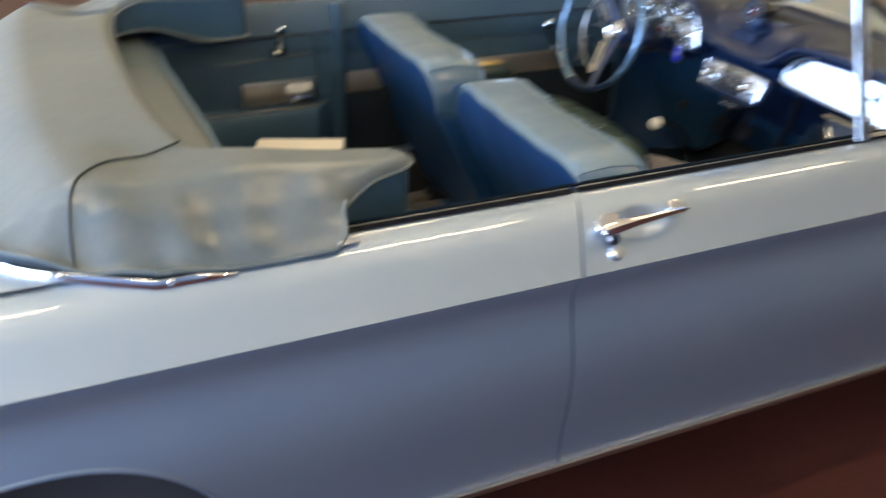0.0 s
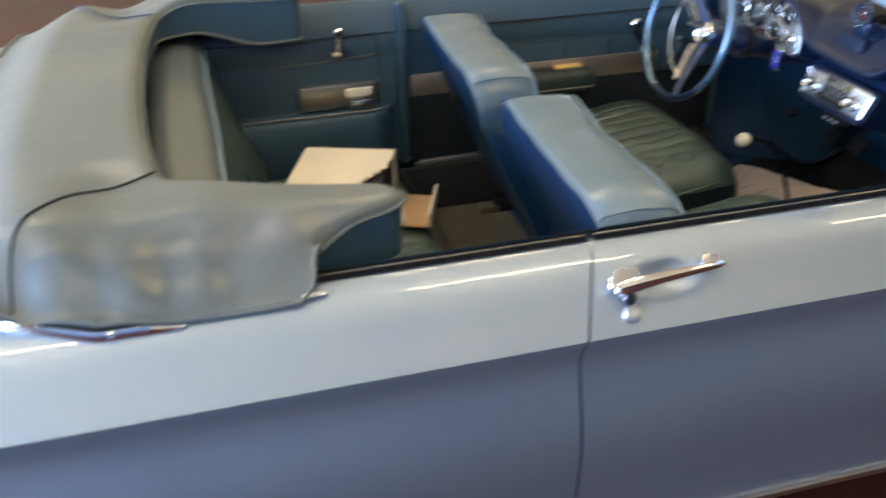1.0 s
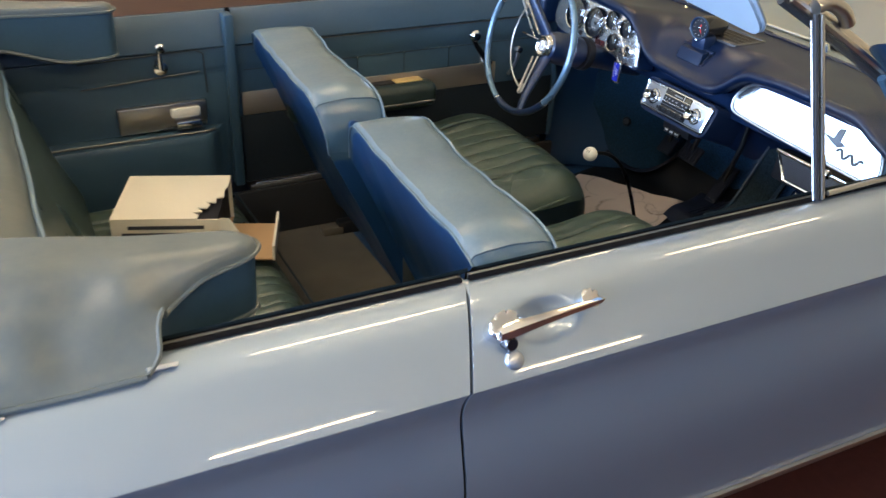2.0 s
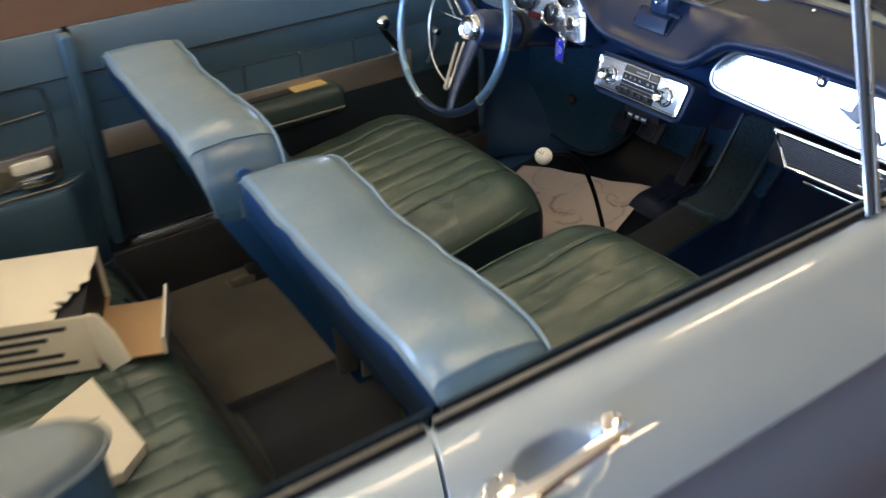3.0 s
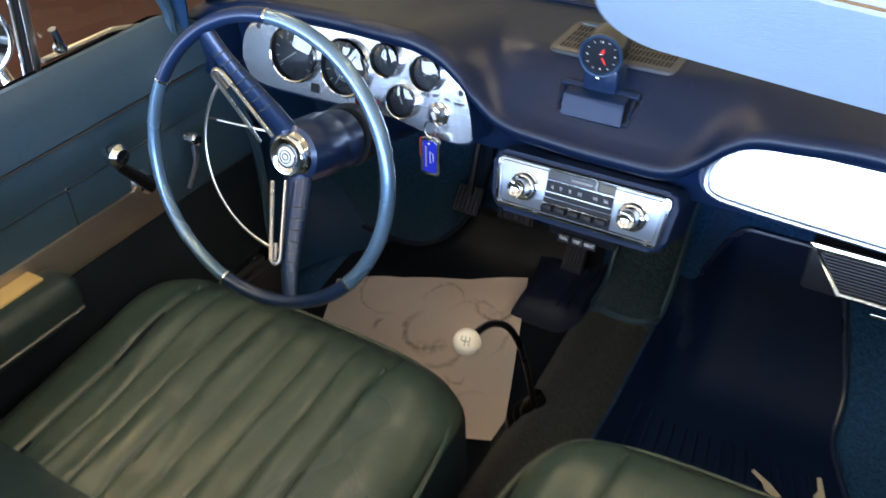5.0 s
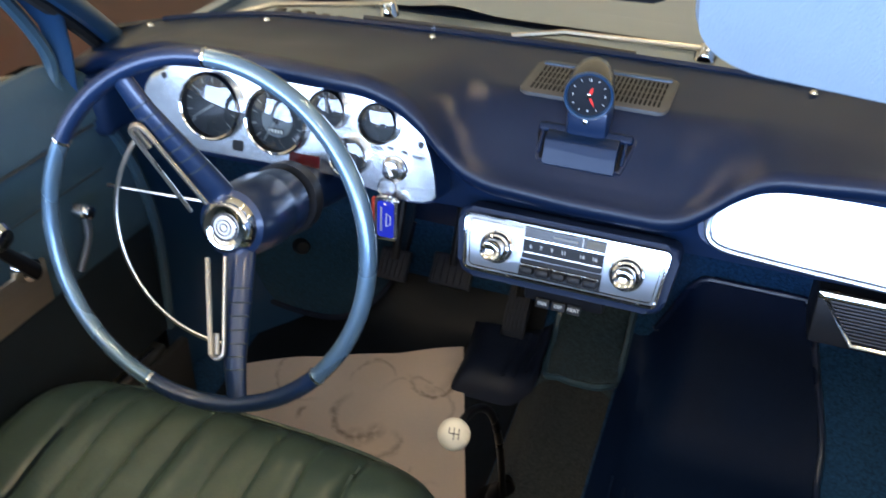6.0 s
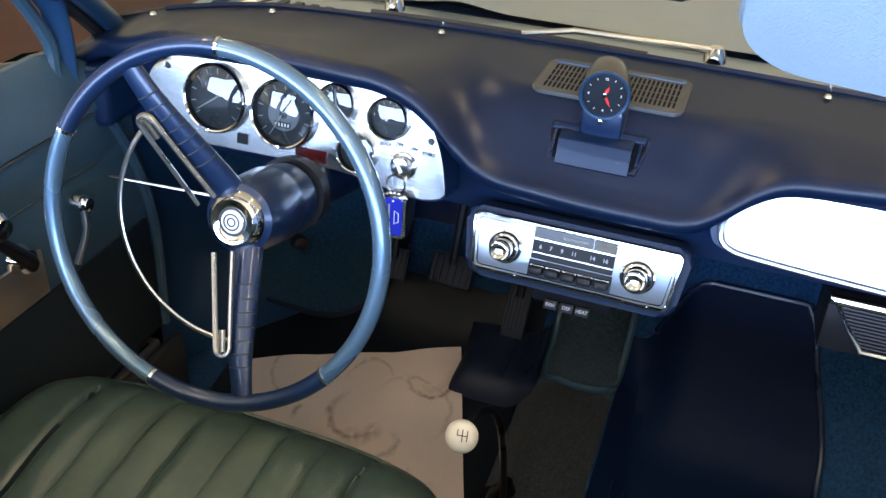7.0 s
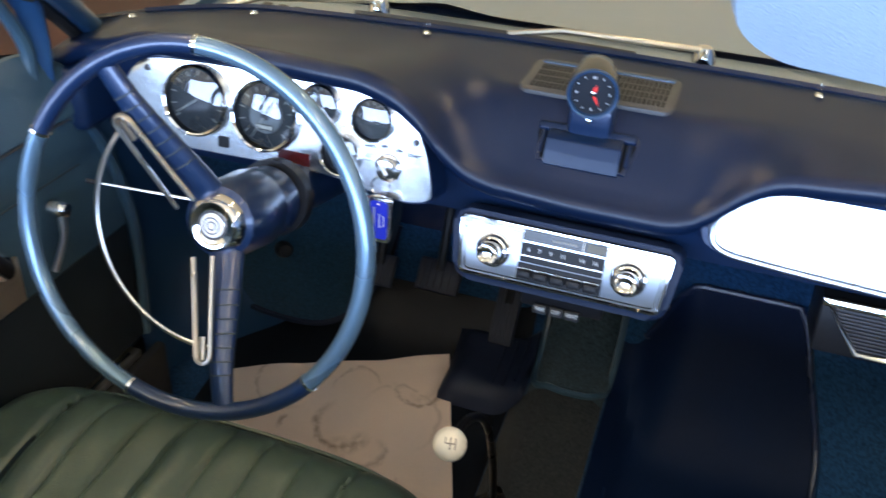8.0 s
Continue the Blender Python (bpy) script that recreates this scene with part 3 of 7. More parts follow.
def car_shell():
    for s, side in ((-1, "right"), (1, "left")):
        quarter = part("quarter_panel", panel(-2.05, DOOR_X0 - 0.0052, s, 90), PAINT, CAR, "silver-blue metallic rear quarter panel")
        door = part("door", panel(DOOR_X0, DOOR_X1, s, 160), PAINT, CAR, "closed silver-blue car door")
        fender = part("fender", panel(DOOR_X1 + 0.0035, 2.45, s, 60), PAINT, CAR, "silver-blue front fender")
        seal = lambda x, v: side_point(x + cut_shift(x, v), v, s) - Vector((0, s * 0.006, 0.006 * (v < 1)))
        part("door_seal", surface(seal, (DOOR_X0 - 0.0075, DOOR_X0 + 0.002), VS), SLOT, quarter, "black rubber door seal")
        for c, holder in ((ARCH_R, quarter), (ARCH_F, fender)):
            part("wheel_arch", wheel_arch_liner(c, s), RUBBER, holder, "black inner wheel arch")
            lip = [side_point(c + 0.315 * math.cos(a), 2.0, s) - Vector((0, s * 0.004, 0.0)) for a in span(math.pi * 0.985, math.pi * 0.015, 40)]
            part("arch_lip", tube(lip, 0.006, 8), PAINT, holder)
        # bright sill strip and the dark sill below it
        strip = lambda x, k: Vector((x, s * (half_width(x) - 0.048 + (0.0, 0.008, 0.009, 0.006, 0.0)[k]), (0.262, 0.2605, 0.254, 0.246, 0.243)[k]))
        part("sill_strip", surface(strip, span(ARCH_R + 0.345, ARCH_F - 0.345, 60), range(5)), STAINLESS, CAR, "dull bright metal sill strip")
        part("sill", surface(lambda x, k: Vector((x, s * (0.80, 0.765, 0.70)[k], (0.244, 0.19, 0.16)[k])), span(ARCH_R + 0.345, ARCH_F - 0.345, 8), range(3)), RUBBER, CAR, "dark underbody sill")
        # top of the side: rubber slot and inner trim
        rear_end = -0.50
        slot = surface(lambda x, k: Vector((x, s * (0.732, 0.7265, 0.7265, 0.716, 0.716, 0.7135)[k], (0.839, 0.846, 0.825, 0.825, 0.846, 0.842)[k] + belt_rise(x, s))), span(rear_end, -0.022, 24), range(6))
        part("window_slot", slot, SLOT, quarter, "black rubber window slot")
        slot = surface(lambda x, k: Vector((x, s * (0.732, 0.7265, 0.7265, 0.716, 0.716, 0.7135)[k], (0.839, 0.846, 0.825, 0.825, 0.846, 0.842)[k] + belt_rise(x, s))), span(-0.010, 1.04, 40), range(6))
        part("window_slot", slot, SLOT, door, "black rubber window slot")
        for x0, x1, holder in ((rear_end, -0.024, quarter), (-0.008, 1.03, door)) if s < 0 else ():
            part("belt_strip", block(x0, x1, -0.7252, -0.7175, 0.827, 0.8448, 0.0015), BEAD, holder, "dull metal strip along the window slot")
        # a small bright cap where the cover ends
        part("belt_moulding_end", prism([(-0.03, -0.012), (0.014, 0.002), (0.020, 0.010), (-0.02, 0.016)], 0.006, Matrix.Translation((-0.474, s * 0.757, 0.828)) @ Matrix.Rotation(radians(90), 4, "X") @ Matrix.Rotation(radians(-50 * s), 4, "X"), 0.001), SATIN, quarter, "bright belt moulding end")
    # rear deck with louvres
    def deck(x, y):
        f = abs(y) / 0.74
        back = smooth((-1.03 - x) / 1.05)
        return Vector((x, y * (half_width(x) / 0.862), 0.842 + 0.052 * (1 - f ** 3) - 0.075 * back))
    lid = part("rear_deck", surface(deck, span(-2.07, -0.72, 40), span(-0.735, 0.735, 40)), PAINT, CAR, "silver-blue rear deck lid")
    for k in range(9):
        y = 0.14 + 0.045 * k
        part("louvre", block(-1.30, -1.16, y, y + 0.022, deck(-1.2, y).z - 0.002, deck(-1.2, y).z + 0.008, 0.003), CHROME, lid, "raised bright deck louvre")
    # front lid, cowl
    def hood(x, y):
        f = abs(y) / 0.70
        fore = smooth((x - 1.9) / 0.6)
        ridge = 0.010 * math.exp(-((abs(y) - 0.30) / 0.05) ** 2)
        return Vector((x, y * (half_width(x) / 0.862) * 1.045, 0.842 + 0.026 * (1 - f ** 4) + ridge - 0.10 * fore))
    part("front_lid", surface(hood, span(1.44, 2.47, 40), span(-0.70, 0.70, 60)), PAINT, CAR, "silver-blue front lid")
    def cowl(x, y):
        return Vector((x, y, 0.842 + 0.018 * (1 - (abs(y) / 0.73) ** 4)))
    cowl_ob = part("cowl", surface(cowl, span(1.06, 1.434, 16), span(-0.732, 0.732, 40)), PAINT, CAR, "silver-blue cowl below the windscreen")
    slots = bmesh.new()
    for k in range(46):
        y = -0.62 + 0.0265 * k
        block(1.335, 1.36, y, y + 0.014, 0.859, 0.8635, 0.001, 1, None, slots)
    part("cowl_grille", slots, RUBBER, cowl_ob, "dark row of cowl vent slots", kind="stuff")
    # nose and tail
    def end(x, dx):
        def f(v, y):
            sgn = 1 if y >= 0 else -1
            p = side_point(x, v, 1)
            return Vector((x + dx * (1 - (abs(y)) ** 2.5), sgn * p.y * abs(y), p.z - 0.0))
        return f
    part("tail_panel", surface(end(-2.05, -0.10), VS, span(-1, 1, 24)), PAINT, CAR, "silver-blue tail panel")
    part("nose_panel", surface(end(2.45, 0.10), VS, span(-1, 1, 24)), PAINT, CAR, "silver-blue nose panel")
    part("underbody", block(-1.9, 2.3, -0.62, 0.62, 0.17, 0.20, 0.01), RUBBER, CAR, "dark underbody")


car_shell()


def wheel(x, s):
    m = Matrix.Translation((x + 0.03, s * 0.668, WHEEL_Z)) @ Matrix.Rotation(radians(90 * -s), 4, "X")
    tyre_p = [(0.107, -0.07), (0.24, -0.078), (0.285, -0.07), (0.30, -0.05), (0.302, 0), (0.30, 0.05), (0.288, 0.066), (0.262, 0.075), (0.236, 0.078), (0.205, 0.077), (0.155, 0.072), (0.120, 0.064), (0.107, 0.056)]
    w = part("wheel", turned([(0.109, -0.06), (0.103, -0.05), (0.103, 0.03), (0.108, 0.054)], 40, m), RUBBER, CAR, "road wheel with a narrow whitewall tyre")
    part("tyre", turned(tyre_p, 48, m), TYRE, w, "black rubber tyre")
    part("whitewall", turned([(0.1195, 0.0620), (0.118, 0.0660), (0.1095, 0.0620), (0.107, 0.0570)], 48, m), WHITEWALL, w, "narrow white sidewall band")
    # shade under the arch is put into the rim as plain black
    part("rim", turned([(0.106, 0.055), (0.108, 0.060), (0.102, 0.059), (0.095, 0.04), (0.08, 0.035), (0.05, 0.05), (0, 0.055)], 40, m), BLACK, w, "wheel rim coloured black to stand for shade")


for wx in (ARCH_R, ARCH_F):
    for ws in (-1, 1):
        wheel(wx, ws)


def door_handle(s):
    """A pull handle on two posts over a scooped dish, with a round lock below."""
    door = [c for c in CAR.children if c.name.startswith("door")][0 if s < 0 else 1]
    surf = lambda x, v: side_point(x, v, s)
    # the outward direction on the sloping shoulder
    nrm = Vector((0, s * 0.70, 0.71)).normalized()
    c = surf(0.060, 0.57)
    alongx = Vector((1, 0, 0))
    upv = nrm.cross(alongx) * (1 if s > 0 else -1)
    upv = upv if upv.z > 0 else -upv
    def P(a, b, h):
        return c + alongx * a + upv * b + nrm * h
    seat_m = Matrix(((alongx.x, upv.x, nrm.x, c.x), (alongx.y, upv.y, nrm.y, c.y), (alongx.z, upv.z, nrm.z, c.z), (0, 0, 0, 1)))
    # the bar: a ridged blade that narrows to its front tip
    stations = ((-0.078, 0.004, 0.004, 0.016), (-0.072, 0.010, 0.009, 0.022), (-0.050, 0.0125, 0.011, 0.027), (-0.028, 0.0110, 0.010, 0.030), (0.000, 0.0092, 0.009, 0.031), (0.040, 0.0080, 0.008, 0.030), (0.085, 0.0068, 0.007, 0.027), (0.108, 0.0058, 0.005, 0.025), (0.118, 0.002, 0.002, 0.024))
    rings = []
    for a, w, t, h in stations:
        lean = -0.010 + 0.07 * (a + 0.08)
        rings.append([P(a, lean + w, h), P(a, lean + 0.35 * w, h + 0.75 * t), P(a, lean - 0.1 * w, h + t), P(a, lean - 0.9 * w, h + 0.2 * t), P(a, lean - w, h - 0.2 * t), P(a, lean - 0.4 * w, h - 0.7 * t), P(a, lean + 0.5 * w, h - 0.7 * t)])
    h = part("door_handle", loft(rings), CHROME, door, "chrome pull handle", sharp=24)
    base = [(-0.086, 0.002), (-0.074, 0.018), (-0.054, 0.024), (-0.040, 0.020), (-0.030, 0.010), (-0.028, -0.006), (-0.038, -0.016), (-0.062, -0.020), (-0.080, -0.012)]
    part("handle_post", prism([p[:2] for p in catmull([(a, b, 0) for a, b in base], 4, True)], 0.028, seat_m @ Matrix.Translation((0, 0, 0.025)), 0.007, 4), CHROME, h, "rear chrome handle post")
    post = [(0.080, -0.002), (0.079, 0.014), (0.088, 0.026), (0.102, 0.023), (0.112, 0.010), (0.108, -0.004)]
    part("handle_post", prism([p[:2] for p in catmull([(a, b, 0) for a, b in post], 4, True)], 0.028, seat_m @ Matrix.Translation((0, 0, 0.026)), 0.006, 4), CHROME, h, "front chrome handle post")
    part("push_button", turned([(0, 0.015), (0.009, 0.015), (0.0115, 0.012), (0.0115, -0.01)], 20, Matrix.Translation(P(-0.054, -0.020, 0.004)) @ (-upv * 0.6 + nrm).to_track_quat("Z", "Y").to_matrix().to_4x4()), mat("dark_chrome", (0.16, 0.15, 0.15), 0.15, 1.0, 0.05), h, "dark chrome release button")
    lockp = surf(0.010, 0.835)
    nl = Vector((0, s * 0.80, 0.6)).normalized()
    part("door_lock", turned([(0, 0.0062), (0.0115, 0.0060), (0.0135, 0.0048), (0.0145, 0.003), (0.0155, 0.0)], 28, Matrix.Translation(lockp) @ nl.to_track_quat("Z", "Y").to_matrix().to_4x4()), SATIN, door, "round bright door lock")


door_handle(-1)
door_handle(1)

# ---- windscreen ----
WS_N = 41


def glass_x(y):
    """Where the dash meets the glass."""
    a = abs(y)
    return 1.240 - 0.022 * (a / 0.5) ** 2 - 0.105 * max(0.0, (a - 0.48) / 0.24) ** 2


def ws_base(y):
    return Vector((glass_x(y) + 0.035, y, 0.868 - 0.02 * (abs(y) / 0.73) ** 3))


def ws_top(y):
    f = abs(y) / 0.73
    return Vector((0.79 - 0.26 * y * y, y * 0.86, 1.205 - 0.015 * f ** 2))


def windscreen():
    w = thing("windscreen", "raked clear windscreen in a chrome and blue frame", "windscreen", (1.1, 0, 0.86))
    def f(y, t):
        a, b = ws_base(y), ws_top(y)
        p = a.lerp(b, t)
        p.x += 0.03 * math.sin(math.pi * t)
        return p
    g = part("pane", surface(f, span(-0.70, 0.70, WS_N), span(0, 1, 9)), GLASS, w, "clear windscreen glass")
    g.visible_shadow = False
    for s in (-1, 1):
        pts = [f(s * 0.715, t) for t in span(0, 1, 10)]
        part("pillar", tube(pts, 0.020, 10, flat=0.7), PAINT_TEAL if s > 0 else STAINLESS, w, "blue windscreen pillar" if s > 0 else "bright metal windscreen pillar")
        part("pillar_trim", tube([p + Vector((-0.012, s * 0.018, 0)) for p in pts], 0.008, 8), STAINLESS, w, "bright pillar trim")
        pad = [(0.962, 0.975, 0.815), (0.956, 0.985, 0.860), (0.956, 0.992, 0.905), (0.948, 0.993, 0.950), (0.925, 0.985, 0.985), (0.87, 0.95, 1.04), (0.80, 0.89, 1.10)]
        def padded(i, k):
            a, b, z = pad[i]
            return Vector((a + (b - a) * k / 6, s * (0.700 - 0.020 * math.sin(math.pi * k / 6) - 0.10 * max(0, z - 0.98)), z))
        part("pillar_pad", surface(padded, range(7), range(7)), VINYL_BLUE, w, "padded teal pillar trim")
        part("pillar_seal", tube([p + Vector((-0.026, s * 0.008, -0.004)) for p in pts], 0.009, 8), RUBBER, w, "black pillar seal")
    part("header", tube([ws_top(y) + Vector((-0.01, 0, 0.012)) for y in span(-0.72, 0.72, 31)], 0.022, 10, flat=0.7), PAINT_TEAL, w, "blue windscreen header")
    part("lower_seal", tube([ws_base(y) + Vector((-0.004, 0, 0.006)) for y in span(-0.71, 0.71, 41)], 0.010, 8), RUBBER, w, "black rubber windscreen seal")
    # vent windows
    for s in (-1, 1):
        foot, head = Vector((0.722, s * 0.733, 0.842 + belt_rise(0.722, s))), Vector((0.700, s * 0.655, 1.165))
        vw = part("vent_window_post", tube([foot, head], 0.0095, 10, flat=0.6), STAINLESS, w, "bright metal vent window post")
        part("post_channel", tube([foot + Vector((-0.014, 0, 0)), head + Vector((-0.014, 0, 0))], 0.005, 8), RUBBER, vw, "black window channel")
        part("post_edge", tube([foot + Vector((-0.021, 0, 0)), head + Vector((-0.021, 0, -0.01))], 0.003, 8), CHROME, vw)
        part("post_cap", tube(catmull([head + Vector((-0.02, 0, 0.012)), head + Vector((0.01, 0, 0.018)), head + Vector((0.05, 0, 0.0)), head + Vector((0.075, -s * 0.004, -0.025))], 5), 0.014, 10), STAINLESS, vw, "bright corner cap")
        fore = Vector((1.0, s * 0.722, 0.845 + belt_rise(1.0, s)))
        part("vent_frame", tube([foot + Vector((0.012, 0, 0.008)), Vector((0.86, s * 0.728, 0.850 + belt_rise(0.86, s))), fore], 0.005, 8), STAINLESS, vw, "bright vent window frame")
        bm = bmesh.new()
        bm.faces.new([bm.verts.new(p) for p in (foot + Vector((0.012, 0, 0.01)), head + Vector((0.012, 0, 0)), fore)])
        gl = part("vent_pane", bm, GLASS, vw, "clear vent window glass")
        gl.visible_shadow = False
        latch = foot.lerp(head, 0.10) + Vector((0.03, -s * 0.012, 0.0))
        part("vent_latch", turned([(0, 0.016), (0.007, 0.015), (0.009, 0.008), (0.008, 0)], 14, Matrix.Translation(latch) @ Matrix.Rotation(radians(90 * s), 4, "X")), CHROME, vw, "chrome vent window latch")
        part("latch_lever", tube([latch + Vector((0, -s * 0.012, -0.004)), latch + Vector((-0.010, -s * 0.016, 0.034))], 0.006, 8), CHROME, vw, "chrome latch lever")
    return w


windscreen()


def wiper(y, sweep):
    t = thing("windscreen_wiper", "dull metal windscreen wiper parked on the glass", "wiper", ws_base(y)[:], "wipers at the windscreen")
    pivot = Vector((1.385, y, 0.868))
    part("pivot", turned([(0, 0.022), (0.010, 0.021), (0.014, 0.012), (0.017, 0)], 18, Matrix.Translation(pivot)), CHROME, t, "bright wiper pivot")
    def on_glass(yy, lift):
        p = ws_base(yy)
        q = ws_top(yy)
        return p.lerp(q, lift) + Vector((0.030, 0, 0.012))
    tip = on_glass(y + sweep, 0.10)
    part("arm", tube([pivot + Vector((0, 0, 0.016)), on_glass(y + sweep * 0.45, 0.07) + Vector((0.012, 0, 0.012)), on_glass(y + sweep * 0.62, 0.08)], 0.0045, 8), STAINLESS, t, "dull metal wiper arm")
    part("blade", tube([on_glass(y + sweep * k, 0.055 + 0.035 * k) for k in span(0.2, 1.15, 10)], 0.005, 6), RUBBER, t, "black rubber wiper blade")


wiper(-0.10, 0.42)
wiper(0.40, 0.30)

# ---- cabin floor and side trim ----


def cabin():
    c = thing("cabin_floor", "carpeted car floor with a raised toe board and low tunnel", "car floor", (0.5, 0, 0.2), kind="structure")
    def pan(x, y):
        toe = smooth((x - 1.275 + 0.11 * smooth((-0.05 - y) / 0.12)) / 0.26)
        z = 0.222 + 0.035 * smooth((x - 1.0) / 0.3) + 0.30 * toe ** 1.5
        tunnel = 0.085 * math.exp(-((y - 0.0) / 0.085) ** 4)
        return Vector((x, y, z + tunnel * (1 - 0.35 * toe)))
    part("front_carpet", surface(pan, span(0.30, 1.47, 50), span(-0.70, 0.70, 70)), CARPET_B, c, "dark blue loop carpet")
    part("rear_carpet", surface(lambda x, y: Vector((x, y, 0.224 + 0.06 * math.exp(-(y / 0.10) ** 4))), span(-0.62, 0.30, 10), span(-0.70, 0.70, 40)), CARPET_R, c, "worn brown carpet")
    part("firewall", block(1.45, 1.48, -0.72, 0.72, 0.30, 0.855), PAINT_DARK, c, "dark blue firewall")
    return pan


PAN = cabin()


def trim_face(x, k, s):
    pts = [(0.7135, 0.842), (0.706, 0.850), (0.694, 0.849), (0.683, 0.841), (0.675, 0.828), (0.670, 0.806), (0.680, 0.799), (0.677, 0.790), (0.676, 0.74), (0.678, 0.733), (0.676, 0.727), (0.675, 0.60), (0.678, 0.45), (0.682, 0.40), (0.70, 0.385)]
    if s < 0:
        return Vector((x, -min(0.7135, pts[k][0] + 0.018), pts[k][1]))
    rise = belt_rise(x, s)
    lean = rise / 0.048 * (0.0, 0.002, 0.006, 0.010, 0.009)[k] if k < 5 else 0.0
    return Vector((x, min(0.7135, pts[k][0] + lean), pts[k][1] + rise * ((1.0, 1.0, 1.0, 0.96, 0.78)[k] if k < 5 else 0.0)))


def side_lower(s):
    """Rear quarter trim, sill and kick panel of one side."""
    face = lambda x, k: trim_face(x, k, s)
    # quarter trim
    q = thing("quarter_trim", "dark teal rear side trim with arm ledge and ash tray", "side trim", (-0.3, s * 0.68, 0.3), "side trim of the car")
    # same vinyl on both sides; the right one is coloured darker for its shade
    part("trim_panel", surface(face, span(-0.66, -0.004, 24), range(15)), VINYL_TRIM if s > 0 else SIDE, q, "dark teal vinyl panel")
    if s > 0:
        part("jamb", block(-0.020, 0.008, min(s * 0.655, s * 0.70), max(s * 0.655, s * 0.70), 0.39, 0.892, 0.006), VINYL_TRIM, q, "teal door jamb")
    rows = [(0.676, 0.585), (0.640, 0.585), (0.618, 0.578), (0.610, 0.560), (0.612, 0.50), (0.622, 0.40), (0.63, 0.30)]
    def lower(x, k):
        y, z = rows[k]
        pull = smooth((x + 0.10) / 0.07)
        return Vector((x, s * (y + (0.672 - y) * pull), z))
    part("arm_ledge", surface(lower, span(-0.62, -0.03, 40), range(7)), VINYL_TRIM, q, "curved teal arm ledge")
    part("ledge_bead", tube([lower(x, 1) + Vector((0, -s * 0.012, 0.001)) for x in span(-0.60, -0.07, 24)], 0.0032, 6), BEAD, q, "thin bright bead")
    part("panel_bead", tube([(x, s * 0.674, z) for x, z in ((-0.40, 0.792), (-0.10, 0.802), (-0.078, 0.79), (-0.075, 0.68))], 0.0024, 6), SEAM, q)
    part("panel_seam", tube([(-0.40, s * 0.674, 0.724), (-0.09, s * 0.674, 0.742)], 0.002, 6), BEAD, q)
    tray = part("ash_tray", block(-0.32, -0.085, min(s * 0.655, s * 0.674), max(s * 0.655, s * 0.674), 0.592, 0.665, 0.004), STAINLESS, q, "brushed metal ash tray plate")
    part("ash_lid", block(-0.185, -0.105, min(s * 0.640, s * 0.654), max(s * 0.640, s * 0.654), 0.628, 0.655, 0.006), WHITE, tray, "pale ash tray lid")
    part("ash_cup", block(-0.175, -0.105, min(s * 0.630, s * 0.654), max(s * 0.630, s * 0.654), 0.596, 0.620, 0.006), CHROME, tray)
    ck = s > 0 and part("window_crank", tube([(-0.195, s * 0.650, 0.765), (-0.197, s * 0.645, 0.825)], [0.009, 0.007], 10, flat=0.7), CHROME, q, "chrome window crank")
    if s > 0:
        part("crank_knob", turned([(0, 0.030), (0.010, 0.029), (0.014, 0.02), (0.009, 0.004), (0.007, 0)], 16, Matrix.Translation((-0.197, s * 0.645, 0.828)) @ Matrix.Rotation(radians(90 * s), 4, "X")), CHROME, ck)
    if s > 0:
        part("crank_rose", turned([(0, 0.018), (0.018, 0.014), (0.023, 0.0)], 20, Matrix.Translation((-0.195, s * 0.672, 0.765)) @ Matrix.Rotation(radians(90 * s), 4, "X")), CHROME, ck)
    # sill plate and kick panel
    sill = thing("sill_plate", "worn ribbed metal door sill plate", "sill plate", (0.5, s * 0.69, 0.38), "door sills")
    bm = block(0.02, 1.02, min(s * 0.655, s * 0.72), max(s * 0.655, s * 0.72), 0.372, 0.386, 0.004)
    part("plate", bm, STAINLESS, sill)
    for k in range(3):
        part("rib", tube([(x, s * (0.665 + 0.018 * k), 0.387) for x in (0.04, 1.0)], 0.003, 6), CHROME, sill)
    part("inner_sill", block(-0.03, 1.06, min(s * 0.640, s * 0.656), max(s * 0.640, s * 0.656), 0.21, 0.374, 0.003), RUBBER, sill, "dark inner sill")
    kick = thing("kick_panel", "blue painted kick panel ahead of the door", "kick panel", (1.2, s * 0.69, 0.3), "kick panels")
    part("panel", surface(lambda x, z: Vector((x, s * (0.685 - 0.20 * smooth((x - 1.10) / 0.36) * smooth((0.62 - z) / 0.3)), z)), span(1.062, 1.46, 14), span(0.26, 0.86, 10)), PAINT_TEAL, kick, "mid blue painted panel")
    part("door_seal", tube(catmull([(1.058, s * 0.672, 0.39), (1.062, s * 0.668, 0.60), (1.02, s * 0.676, 0.765), (0.960, s * 0.686, 0.814), (0.946, s * 0.692, 0.863), (0.946, s * 0.694, 0.908), (0.918, s * 0.695, 0.967), (0.86, s * 0.685, 1.04)], 6), 0.009, 8), VINYL_TRIM, kick, "teal rubber door seal")


